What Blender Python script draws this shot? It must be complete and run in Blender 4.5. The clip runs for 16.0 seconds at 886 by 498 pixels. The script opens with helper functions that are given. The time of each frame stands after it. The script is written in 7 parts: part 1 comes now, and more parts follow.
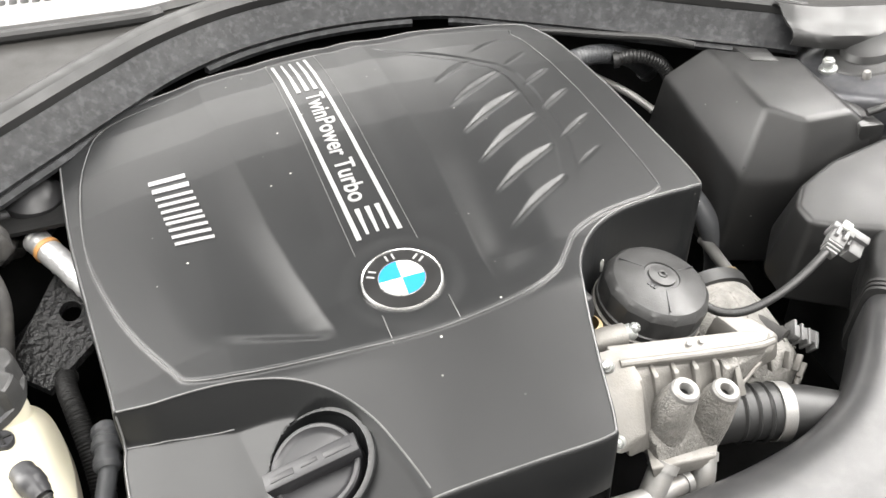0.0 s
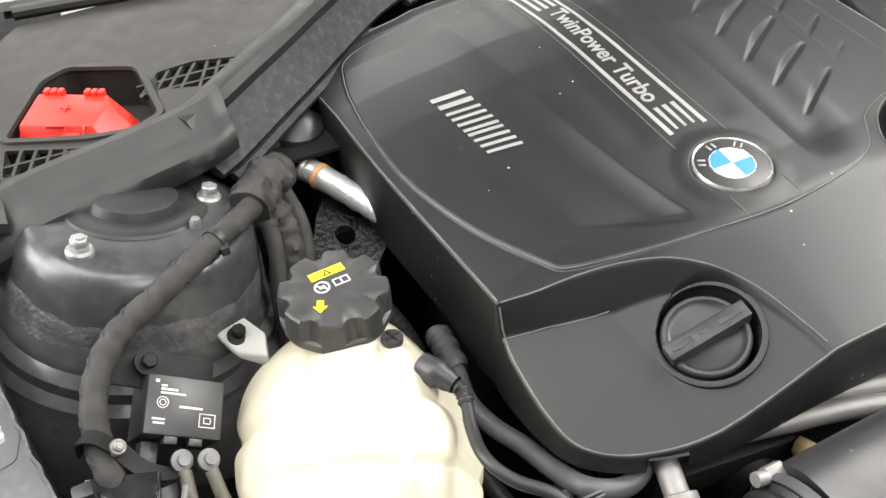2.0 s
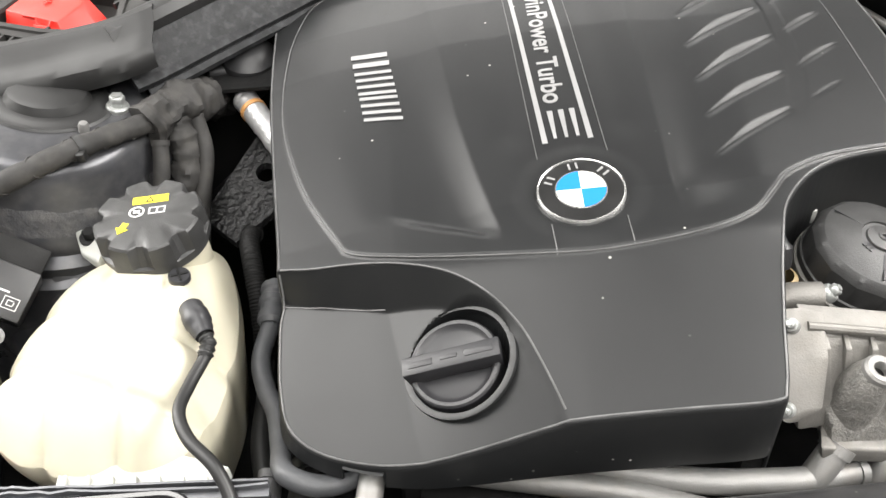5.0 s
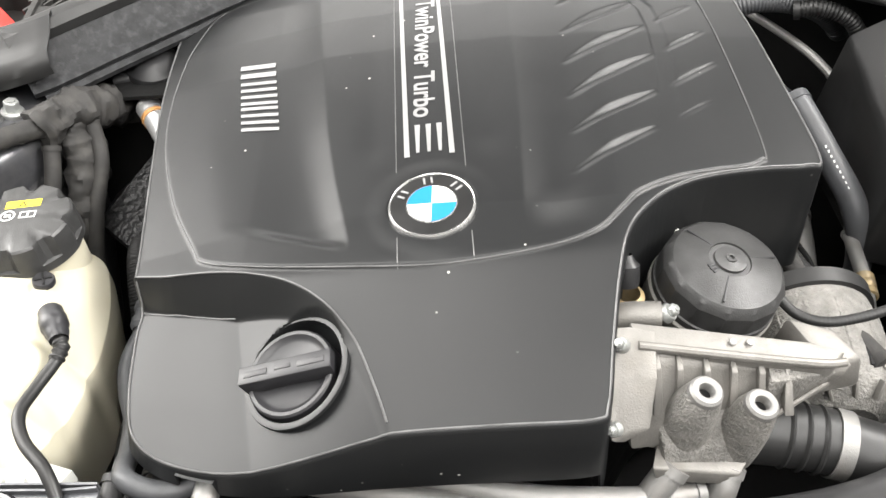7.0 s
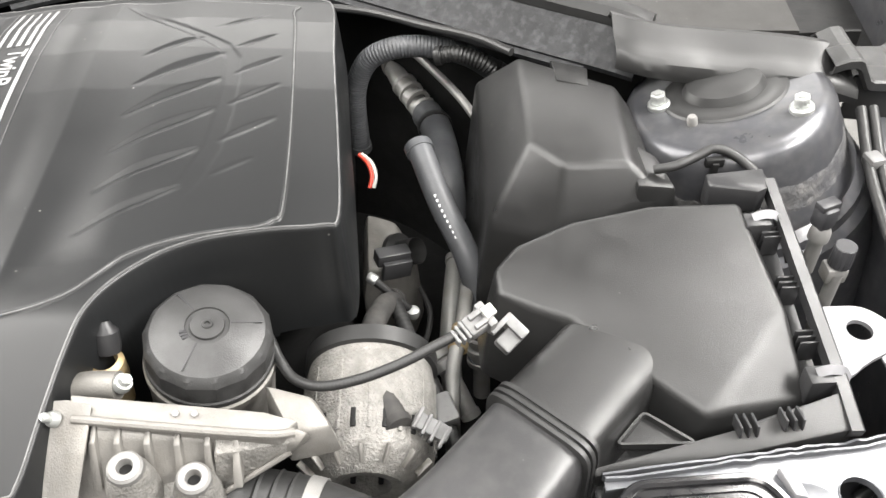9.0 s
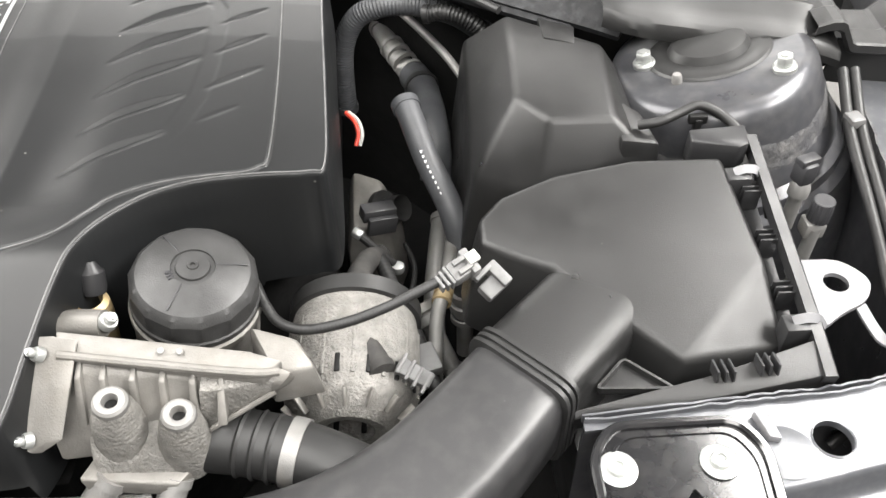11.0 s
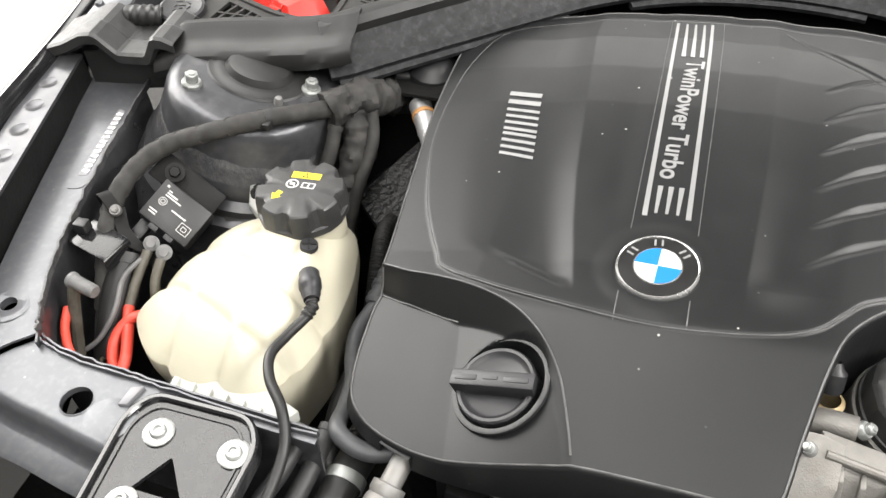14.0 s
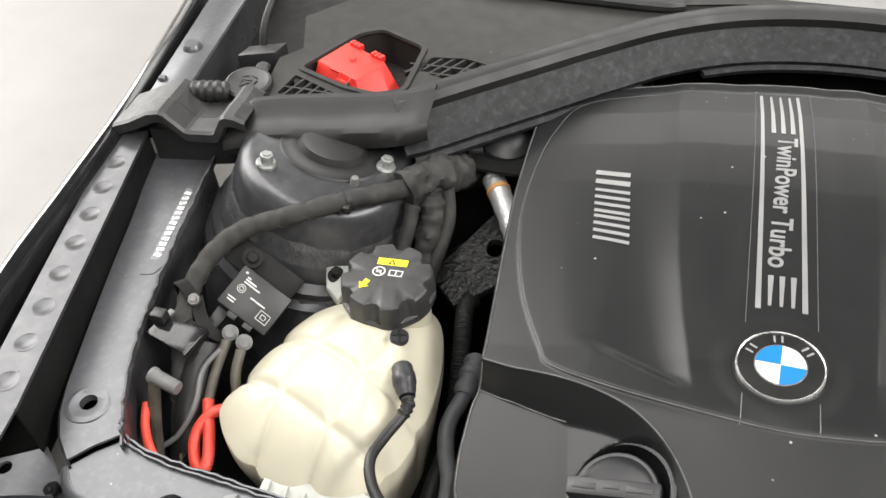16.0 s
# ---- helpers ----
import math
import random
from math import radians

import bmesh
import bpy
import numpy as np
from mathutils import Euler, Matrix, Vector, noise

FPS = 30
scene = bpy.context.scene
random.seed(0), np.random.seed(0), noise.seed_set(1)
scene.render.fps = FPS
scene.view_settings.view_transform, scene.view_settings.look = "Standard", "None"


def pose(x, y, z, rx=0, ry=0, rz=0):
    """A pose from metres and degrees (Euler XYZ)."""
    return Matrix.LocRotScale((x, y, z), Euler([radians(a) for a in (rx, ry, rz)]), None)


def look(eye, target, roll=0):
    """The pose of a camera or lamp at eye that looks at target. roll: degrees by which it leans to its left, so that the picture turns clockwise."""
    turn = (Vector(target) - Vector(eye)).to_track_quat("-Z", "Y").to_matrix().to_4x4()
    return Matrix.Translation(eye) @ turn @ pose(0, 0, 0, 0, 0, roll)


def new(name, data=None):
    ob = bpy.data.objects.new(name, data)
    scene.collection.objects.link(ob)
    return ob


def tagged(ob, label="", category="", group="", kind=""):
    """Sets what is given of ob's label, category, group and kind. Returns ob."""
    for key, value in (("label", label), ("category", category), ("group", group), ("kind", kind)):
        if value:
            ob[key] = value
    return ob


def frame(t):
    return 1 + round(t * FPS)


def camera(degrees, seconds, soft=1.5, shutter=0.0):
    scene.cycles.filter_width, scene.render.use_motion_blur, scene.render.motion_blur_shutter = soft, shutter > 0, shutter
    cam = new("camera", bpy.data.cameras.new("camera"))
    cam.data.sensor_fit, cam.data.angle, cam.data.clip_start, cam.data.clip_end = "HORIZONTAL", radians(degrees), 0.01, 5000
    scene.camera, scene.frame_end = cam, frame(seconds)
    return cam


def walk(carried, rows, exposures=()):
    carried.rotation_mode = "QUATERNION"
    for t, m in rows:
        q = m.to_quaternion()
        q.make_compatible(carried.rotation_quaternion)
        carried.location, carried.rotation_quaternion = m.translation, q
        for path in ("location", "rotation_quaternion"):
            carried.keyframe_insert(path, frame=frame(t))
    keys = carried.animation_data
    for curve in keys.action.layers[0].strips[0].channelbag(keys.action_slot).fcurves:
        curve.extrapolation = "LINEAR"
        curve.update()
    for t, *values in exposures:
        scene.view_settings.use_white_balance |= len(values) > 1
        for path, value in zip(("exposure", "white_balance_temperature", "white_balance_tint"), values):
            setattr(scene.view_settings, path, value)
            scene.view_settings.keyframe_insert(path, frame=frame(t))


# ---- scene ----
cam = camera(55.9, 16.0)
PATH = [
    (0, (-0.242, -0.453, 1.337), (0.301, 0.962, 0.032), 0.0),
    (0.5, (-0.395, -0.44, 1.332), (0.233, 0.945, 0.033), -0.6),
    (1, (-0.479, -0.417, 1.321), (0.168, 0.946, 0.007), -1.5),
    (1.5, (-0.534, -0.395, 1.31), (0.114, 0.957, -0.014), -1.4),
    (2, (-0.554, -0.389, 1.309), (0.091, 0.941, -0.039), -0.8),
    (2.5, (-0.54, -0.403, 1.312), (0.014, 0.929, -0.074), -2.1),
    (3, (-0.506, -0.425, 1.311), (-0.036, 0.91, -0.102), -2.9),
    (3.5, (-0.425, -0.427, 1.318), (-0.029, 0.91, -0.116), -3.0),
    (4, (-0.343, -0.431, 1.315), (-0.057, 0.918, -0.133), -2.1),
    (4.2, (-0.313, -0.436, 1.308), (-0.107, 0.927, -0.14), -2.7),
    (6.3, (-0.121, -0.448, 1.303), (-0.151, 0.974, -0.103), -3.9),
    (6.5, (-0.115, -0.446, 1.304), (-0.128, 0.974, -0.105), -3.6),
    (7, (-0.092, -0.452, 1.304), (-0.103, 0.964, -0.108), -3.4),
    (7.5, (-0.036, -0.48, 1.316), (-0.025, 0.935, -0.097), -2.8),
    (8, (0.031, -0.512, 1.331), (0.072, 0.905, -0.08), -1.9),
    (8.5, (0.139, -0.482, 1.325), (0.188, 0.946, -0.074), -1.9),
    (9, (0.259, -0.435, 1.312), (0.316, 0.998, -0.083), -1.9),
    (9.2, (0.293, -0.425, 1.311), (0.355, 1.012, -0.079), -1.8),
    (11.3, (0.237, -0.468, 1.296), (0.325, 0.934, -0.128), -0.0),
    (11.5, (0.206, -0.474, 1.299), (0.279, 0.93, -0.123), -0.1),
    (12, (0.143, -0.483, 1.311), (0.036, 0.924, -0.107), -1.8),
    (12.5, (0.088, -0.497, 1.34), (-0.196, 0.888, -0.076), -3.5),
    (13, (0.046, -0.502, 1.354), (-0.35, 0.853, -0.064), -4.5),
    (13.5, (-0.02, -0.487, 1.364), (-0.472, 0.847, -0.056), -3.2),
    (14, (-0.112, -0.469, 1.377), (-0.579, 0.855, -0.048), -3.0),
    (14.5, (-0.178, -0.452, 1.378), (-0.646, 0.866, -0.052), -2.9),
    (15, (-0.224, -0.442, 1.374), (-0.689, 0.882, -0.05), -3.0),
    (15.5, (-0.231, -0.446, 1.381), (-0.705, 0.892, -0.029), -3.4),
    (16, (-0.208, -0.44, 1.4), (-0.686, 0.932, 0.026), -3.5),
]
walk(cam, [(t, look(eye, target, roll)) for t, eye, target, roll in PATH],
     exposures=[(0, 0.22), (1, 0.04), (2.0, -0.40), (2.5, -0.66), (3.0, -0.72), (4.0, -0.46), (6.5, -0.06), (8, 0.11), (8.5, 0.13), (9, 0.37), (11.5, 0.13), (12, 0.10), (13, 0.06), (13.5, -0.14), (14.5, -0.72), (15.5, -0.81), (16, -0.84)])

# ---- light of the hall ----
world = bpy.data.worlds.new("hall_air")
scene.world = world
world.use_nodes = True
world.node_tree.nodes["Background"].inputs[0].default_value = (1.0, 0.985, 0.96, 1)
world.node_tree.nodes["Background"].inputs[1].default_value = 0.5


def unseen_lamp(x, y, z, sx, sy, watts):
    lamp = bpy.data.lights.new("unseen_area_light", "AREA")
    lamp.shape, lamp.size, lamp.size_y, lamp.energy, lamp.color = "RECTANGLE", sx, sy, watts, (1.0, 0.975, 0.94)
    ob = new("unseen_area_light", lamp)
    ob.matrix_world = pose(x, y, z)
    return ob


# unseen panels, placed and sized to steer brightness and reflections in the bay
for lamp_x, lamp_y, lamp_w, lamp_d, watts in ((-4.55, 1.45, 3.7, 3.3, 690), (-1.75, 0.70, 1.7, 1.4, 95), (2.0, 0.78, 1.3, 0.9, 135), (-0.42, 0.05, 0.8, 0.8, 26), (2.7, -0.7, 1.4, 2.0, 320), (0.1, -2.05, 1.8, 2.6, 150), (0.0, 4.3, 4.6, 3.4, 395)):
    unseen_lamp(lamp_x, lamp_y, 3.12, lamp_w, lamp_d, watts)
# unseen lamp before the solid west wall, added to brighten facets facing left
west_fill = unseen_lamp(0, 0, 0, 4.2, 2.0, 420)
west_fill.name = "west_fill_light"
west_fill.matrix_world = Matrix.Translation((-6.93, 3.0, 2.05)) @ Matrix.Rotation(radians(90), 4, "Z") @ Matrix.Rotation(radians(90), 4, "X") @ Matrix.Rotation(radians(180), 4, "Y")

# ---- materials ----
def material(name, base, rough=0.5, metal=0.0, vary=0.12, scale=14.0, bump_dist=0.0006, bump=0.15, bump_scale=900.0,
             dust=0.0, dust_color=(0.5, 0.48, 0.45), speck=0.0, coat=0.0, sss=0.0, spec=0.5, stain=0.0, stain_color=(0.3, 0.28, 0.25), stain_scale=18.0, patchy=1.0):
    m = bpy.data.materials.new(name)
    m.use_nodes = True
    nt = m.node_tree
    b = nt.nodes["Principled BSDF"]
    b.inputs["Roughness"].default_value = rough
    b.inputs["Metallic"].default_value = metal
    b.inputs["Coat Weight"].default_value = coat
    b.inputs["Coat Roughness"].default_value = 0.12
    b.inputs["Specular IOR Level"].default_value = spec
    if sss:
        b.inputs["Subsurface Weight"].default_value = sss
        b.inputs["Subsurface Radius"].default_value = (0.02, 0.015, 0.008)
        b.inputs["Subsurface Scale"].default_value = 0.6
    def node(kind, **kw):
        n = nt.nodes.new(kind)
        for k, v in kw.items():
            n.inputs[k].default_value = v
        return n
    co = nt.nodes.new("ShaderNodeTexCoord").outputs["Object"]
    def noise_tex(sc, detail=3.0):
        n = node("ShaderNodeTexNoise", Scale=sc, Detail=detail)
        nt.links.new(co, n.inputs["Vector"])
        return n.outputs["Fac"]
    def ramp(src, lo, hi, a=0.0, c=1.0):
        n = node("ShaderNodeMapRange", **{"From Min": lo, "From Max": hi, "To Min": a, "To Max": c})
        nt.links.new(src, n.inputs["Value"])
        return n.outputs["Result"]
    def mix(fac, a, c):
        n = nt.nodes.new("ShaderNodeMix")
        n.data_type = "RGBA"
        for sock, v in ((n.inputs[0], fac), (n.inputs[6], a), (n.inputs[7], c)):
            if isinstance(v, (int, float)):
                sock.default_value = v
            elif isinstance(v, tuple):
                sock.default_value = (*v, 1) if len(v) == 3 else v
            else:
                nt.links.new(v, sock)
        return n.outputs[2]
    dark = tuple(c * (1 - vary) for c in base)
    lite = tuple(min(1, c * (1 + vary)) for c in base)
    col = mix(ramp(noise_tex(scale, 4), 0.3, 0.7), dark, lite)
    if stain:
        col = mix(ramp(noise_tex(stain_scale, 6), 0.5, 0.68, 0, stain), col, stain_color)
    if dust:
        col = mix(ramp(noise_tex(75, 8), 0.44, 0.78, 0, dust * 0.5), col, dust_color)
    if speck:
        v = node("ShaderNodeTexVoronoi", Scale=70.0)
        nt.links.new(co, v.inputs["Vector"])
        near = ramp(v.outputs["Distance"], 0.04, 0.09, 1, 0)
        few = ramp(noise_tex(9, 2), 0.58, 0.62, 0, speck)
        n = nt.nodes.new("ShaderNodeMath")
        n.operation = "MULTIPLY"
        nt.links.new(near, n.inputs[0]), nt.links.new(few, n.inputs[1])
        col = mix(n.outputs[0], col, (0.55, 0.54, 0.5))
    nt.links.new(col, b.inputs["Base Color"])
    nt.links.new(ramp(noise_tex(scale * 3.1, 5), 0.25, 0.75, max(0.02, rough - 0.07 * patchy), min(1, rough + 0.09 * patchy)), b.inputs["Roughness"])
    if bump:
        n = node("ShaderNodeBump", Strength=bump, Distance=bump_dist)
        nt.links.new(noise_tex(bump_scale, 4), n.inputs["Height"])
        nt.links.new(n.outputs["Normal"], b.inputs["Normal"])
    return m


COVER = material("satin_black_plastic", (0.0085, 0.009, 0.0095), 0.40, vary=0.12, scale=10, bump=0.12, bump_scale=1600, speck=0.8, patchy=0.3, spec=0.42)
PLASTIC = material("black_plastic", (0.020, 0.020, 0.021), 0.38, vary=0.2, bump=0.2, bump_scale=1100)
BOXPLASTIC = material("grained_black_plastic", (0.014, 0.014, 0.014), 0.34, vary=0.15, bump=0.4, bump_scale=1500, speck=0.6)
DUCTPLASTIC = material("dusty_duct_plastic", (0.027, 0.027, 0.028), 0.35, vary=0.10, bump=0.2, bump_scale=1300, dust=0.05, speck=0.5, patchy=0.25)
CAPBLACK = material("moulded_black_plastic", (0.022, 0.022, 0.024), 0.40, vary=0.2, bump=0.15, bump_scale=1200)
COWL = material("weathered_cowl_plastic", (0.024, 0.0232, 0.022), 0.5, vary=0.10, bump=0.2, bump_scale=1400, speck=0.3, spec=0.32)
RUBBER = material("black_rubber", (0.016, 0.016, 0.016), 0.46, vary=0.25, bump=0.10, bump_scale=700)
DIRTYRUBBER = material("dusty_rubber", (0.014, 0.0144, 0.0155), 0.55, vary=0.3, scale=80, bump=0.4, bump_scale=500, dust=0.22, dust_color=(0.11, 0.113, 0.12), stain=0.30, stain_color=(0.075, 0.077, 0.082), stain_scale=120, spec=0.3)
GREYHOSE = material("faded_grey_hose", (0.052, 0.054, 0.058), 0.46, vary=0.2, bump=0.3, bump_scale=700, dust=0.2, dust_color=(0.16, 0.16, 0.16), stain=0.3, stain_color=(0.03, 0.03, 0.03), stain_scale=60)
FELT = material("dark_felt_liner", (0.03, 0.03, 0.03), 0.9, vary=0.1, bump=0.6, bump_scale=300)
SCUFFED = material("scuffed_black_plastic", (0.030, 0.030, 0.030), 0.40, vary=0.25, scale=40, bump=0.3, bump_scale=900, dust=0.2, dust_color=(0.12, 0.12, 0.12), stain=0.3, stain_color=(0.06, 0.06, 0.06), stain_scale=60)
HOSE = material("rubber_hose", (0.021, 0.021, 0.022), 0.5, vary=0.25, bump=0.3, bump_scale=800, dust=0.15, dust_color=(0.2, 0.2, 0.19))
TAPE = material("cloth_tape", (0.023, 0.022, 0.021), 0.72, vary=0.3, scale=40, bump=0.4, bump_scale=1500, dust=0.2, dust_color=(0.25, 0.23, 0.2))
PAINT = material("dark_grey_body_paint", (0.092, 0.095, 0.103), 0.32, metal=0.4, speck=0.6, vary=0.06, scale=12, bump=0.10, bump_scale=60, dust=0.07, stain=0.10, stain_color=(0.24, 0.24, 0.24), stain_scale=150, coat=0.08, patchy=0.5)
LIDBLACK = material("satin_black_lacquer", (0.012, 0.012, 0.013), 0.12, vary=0.15, scale=30, bump=0.04, dust=0.05, patchy=0.3)
GLOSS = material("black_gloss_paint", (0.012, 0.012, 0.013), 0.14, vary=0.1, bump=0.02, coat=0.8, dust=0.04)
MASTIC = material("seam_sealer", (0.048, 0.048, 0.051), 0.42, vary=0.35, bump=1.0, bump_scale=240, bump_dist=0.0014, dust=0.25, stain=0.45, stain_color=(0.10, 0.10, 0.10), stain_scale=90)
TAR = material("black_tar_coating", (0.014, 0.014, 0.0145), 0.34, vary=0.4, scale=60, bump=1.0, bump_scale=170, bump_dist=0.004, dust=0.2, dust_color=(0.05, 0.05, 0.05))
CAST = material("cast_aluminium", (0.185, 0.178, 0.166), 0.5, metal=0.45, vary=0.14, scale=60, bump=0.5, bump_scale=700, bump_dist=0.0006, dust=0.35, dust_color=(0.22, 0.21, 0.192), stain=0.4, stain_color=(0.15, 0.138, 0.12), stain_scale=45)
MACHINED = material("machined_aluminium", (0.27, 0.266, 0.258), 0.55, metal=0.5, vary=0.1, bump=0.2, dust=0.1)
ROUGHCAST = material("corroded_casting", (0.195, 0.189, 0.177), 0.6, metal=0.3, vary=0.25, scale=110, bump=0.9, bump_scale=420, bump_dist=0.0022, dust=0.5, dust_color=(0.36, 0.347, 0.325), stain=0.4, stain_color=(0.12, 0.11, 0.095), stain_scale=150)
ALUPIPE = material("grey_aluminium_pipe", (0.225, 0.222, 0.216), 0.5, metal=0.5, vary=0.15, bump=0.4, dust=0.3, dust_color=(0.4, 0.38, 0.35), stain=0.35, stain_color=(0.18, 0.16, 0.14), stain_scale=50)
ZINC = material("zinc_plated_steel", (0.40, 0.41, 0.40), 0.44, metal=0.75, vary=0.12, bump=0.15, dust=0.1)
SILVER = material("silver_print", (0.31, 0.31, 0.31), 0.40, metal=0.4, vary=0.06, bump=0.05)
CHROME = material("bright_chrome", (0.58, 0.58, 0.57), 0.24, metal=0.8, vary=0.03, bump=0.0)
FOIL = material("aluminium_foil_wrap", (0.62, 0.62, 0.62), 0.42, metal=0.65, vary=0.15, bump=1.0, bump_scale=240, bump_dist=0.0010)
TANK = material("yellowed_translucent_plastic", (0.52, 0.49, 0.385), 0.36, vary=0.05, scale=16, bump=0.06, bump_scale=300, sss=0.06)
WHITEPLASTIC = material("milky_white_plastic", (0.42, 0.425, 0.40), 0.45, vary=0.05, bump=0.08, dust=0.1)
RED = material("red_plastic", (0.62, 0.030, 0.020), 0.42, vary=0.1, bump=0.12, dust=0.06, dust_color=(0.6, 0.2, 0.18))
REDWIRE = material("red_cable_sheath", (0.66, 0.060, 0.035), 0.45, vary=0.12, bump=0.1, dust=0.12)
YELLOW = material("yellow_sticker", (0.82, 0.66, 0.02), 0.45, vary=0.05, bump=0.0)
BLUE = material("blue_enamel", (0.010, 0.165, 0.50), 0.36, vary=0.04, bump=0.0, coat=0.1)
WHITE = material("white_enamel", (0.68, 0.67, 0.63), 0.36, vary=0.03, bump=0.0, coat=0.1)
ENAMEL = material("black_enamel", (0.010, 0.010, 0.010), 0.36, vary=0.05, bump=0.0, coat=0.1)
PRINT = material("pale_print", (0.55, 0.55, 0.54), 0.6, vary=0.05, bump=0.0)
BRASS = material("tarnished_brass", (0.30, 0.225, 0.115), 0.5, metal=0.5, vary=0.3, bump=0.3, dust=0.3, stain=0.4, stain_color=(0.16, 0.14, 0.11), stain_scale=120)
OLIVE = material("aged_heat_shrink", (0.060, 0.054, 0.040), 0.5, vary=0.25, bump=0.3, dust=0.25)
GREYPLASTIC = material("grey_connector_plastic", (0.125, 0.125, 0.125), 0.45, vary=0.15, bump=0.2, dust=0.15, stain=0.4, stain_color=(0.05, 0.05, 0.05), stain_scale=120)
# near-black for black metal, and for shade put into gaps and openings
DARK = material("black_metal_and_gap_shade", (0.007, 0.007, 0.007), 0.6, vary=0.4, bump=0.6, bump_scale=200, dust=0.10, dust_color=(0.035, 0.032, 0.03), spec=0.25)
CONCRETE = material("pale_screed", (0.235, 0.23, 0.222), 0.55, vary=0.05, scale=3, bump=0.2, bump_scale=60, stain=0.25, stain_color=(0.20, 0.195, 0.188), stain_scale=2.2)
CEILING = material("unseen_dark_ceiling", (0.10, 0.10, 0.10), 0.85, vary=0.05, scale=2, bump=0.2, bump_scale=120)
# paler than the cover: stands in for highlights along its edges
EDGE_GLINT = material("edge_glint_plastic", (0.09, 0.09, 0.09), 0.34, vary=0.3, scale=60, bump=0.1)
WALLWHITE = material("white_wall_paint", (0.80, 0.79, 0.77), 0.8, vary=0.03, scale=2, bump=0.2, bump_scale=200)
FOILLABEL = material("silver_foil_label", (0.75, 0.75, 0.75), 0.28, metal=0.6, vary=0.15, scale=120, bump=0.4, bump_scale=300)
ORANGE = material("orange_band", (0.55, 0.28, 0.10), 0.5, vary=0.1, bump=0.1)
DULLZINC = material("dull_zinc_sheet", (0.20, 0.20, 0.21), 0.5, metal=0.3, vary=0.15, bump=0.2, dust=0.2, stain=0.3, stain_color=(0.13, 0.125, 0.12), stain_scale=60)
WALLGREY = material("pale_grey_wall_paint", (0.74, 0.74, 0.73), 0.8, vary=0.03, scale=2, bump=0.2, bump_scale=200)

# ---- building tools ----
def finish(name, bm, mat, angle=35):
    me = bpy.data.meshes.new(name)
    bmesh.ops.recalc_face_normals(bm, faces=bm.faces[:])
    bm.to_mesh(me)
    bm.free()
    me.materials.append(mat)
    for p in me.polygons:
        p.use_smooth = True
    me.set_sharp_from_angle(angle=radians(angle))
    return me


def part(name, bm, mat, parent=None, label="", angle=35):
    ob = new(name, finish(name, bm, mat, angle))
    if parent is not None:
        ob.parent = parent
        ob.matrix_parent_inverse = parent.matrix_world.inverted()
    return tagged(ob, label)


def thing(name, label, category, at=(0, 0, 0), group="", kind=""):
    ob = new(name)
    ob.empty_display_size = 0.02
    ob.location = at
    bpy.context.view_layer.update()
    return tagged(ob, label, category, group, kind)


def raw(verts, faces):
    me = bpy.data.meshes.new("raw")
    me.from_pydata([tuple(v) for v in verts], [], faces)
    bm = bmesh.new()
    bm.from_mesh(me)
    bpy.data.meshes.remove(me)
    return bm


def merge(*bms):
    """Several bmeshes as one."""
    out = bms[0]
    for b in bms[1:]:
        me = bpy.data.meshes.new("m")
        b.to_mesh(me)
        b.free()
        out.from_mesh(me)
        bpy.data.meshes.remove(me)
    return out


def moved(bm, m):
    bm.transform(m)
    return bm


def soften(bm, width, segments=2, angle=30):
    edges = [e for e in bm.edges if len(e.link_faces) == 2 and e.calc_face_angle(0) > radians(angle)]
    if edges and width > 0:
        bmesh.ops.bevel(bm, geom=edges, offset=width, segments=segments, affect="EDGES", profile=0.5, clamp_overlap=True)
    return bm


def block(sx, sy, sz, bevel=0.002, m=None, segments=2):
    bm = bmesh.new()
    bmesh.ops.create_cube(bm, size=1)
    bm.transform(Matrix.Diagonal((sx, sy, sz, 1)))
    soften(bm, bevel, segments)
    return moved(bm, m) if m is not None else bm


def hull_solid(top, bottom, bevel=0.004, segments=2):
    """A solid between two rings of as many points each."""
    n = len(top)
    verts = list(bottom) + list(top)
    faces = [tuple(range(n))[::-1], tuple(range(n, 2 * n))] + [(i, (i + 1) % n, n + (i + 1) % n, n + i) for i in range(n)]
    bm = raw(verts, faces)
    bmesh.ops.recalc_face_normals(bm, faces=bm.faces[:])
    return soften(bm, bevel, segments)


def plate(outline, z, thick, bevel=0.001):
    """A flat-ish plate; z is a number or a function of x and y."""
    zz = z if callable(z) else (lambda x, y: z)
    bm = hull_solid([(x, y, zz(x, y)) for x, y in outline], [(x, y, zz(x, y) - thick) for x, y in outline], bevel)
    return bm


def spline(points, per=8, closed=False):
    """Catmull-Rom through the points."""
    p = [Vector(q) for q in points]
    n = len(p)
    out = []
    last = n if closed else n - 1
    for i in range(last):
        a = p[(i - 1) % n] if closed or i > 0 else p[0] * 2 - p[1]
        b, c = p[i], p[(i + 1) % n]
        d = p[(i + 2) % n] if closed or i + 2 < n else p[-1] * 2 - p[-2]
        for k in range(per):
            t = k / per
            out.append(0.5 * ((2 * b) + (c - a) * t + (2 * a - 5 * b + 4 * c - d) * t * t + (3 * b - a - 3 * c + d) * t ** 3))
    if not closed:
        out.append(p[-1])
    return out


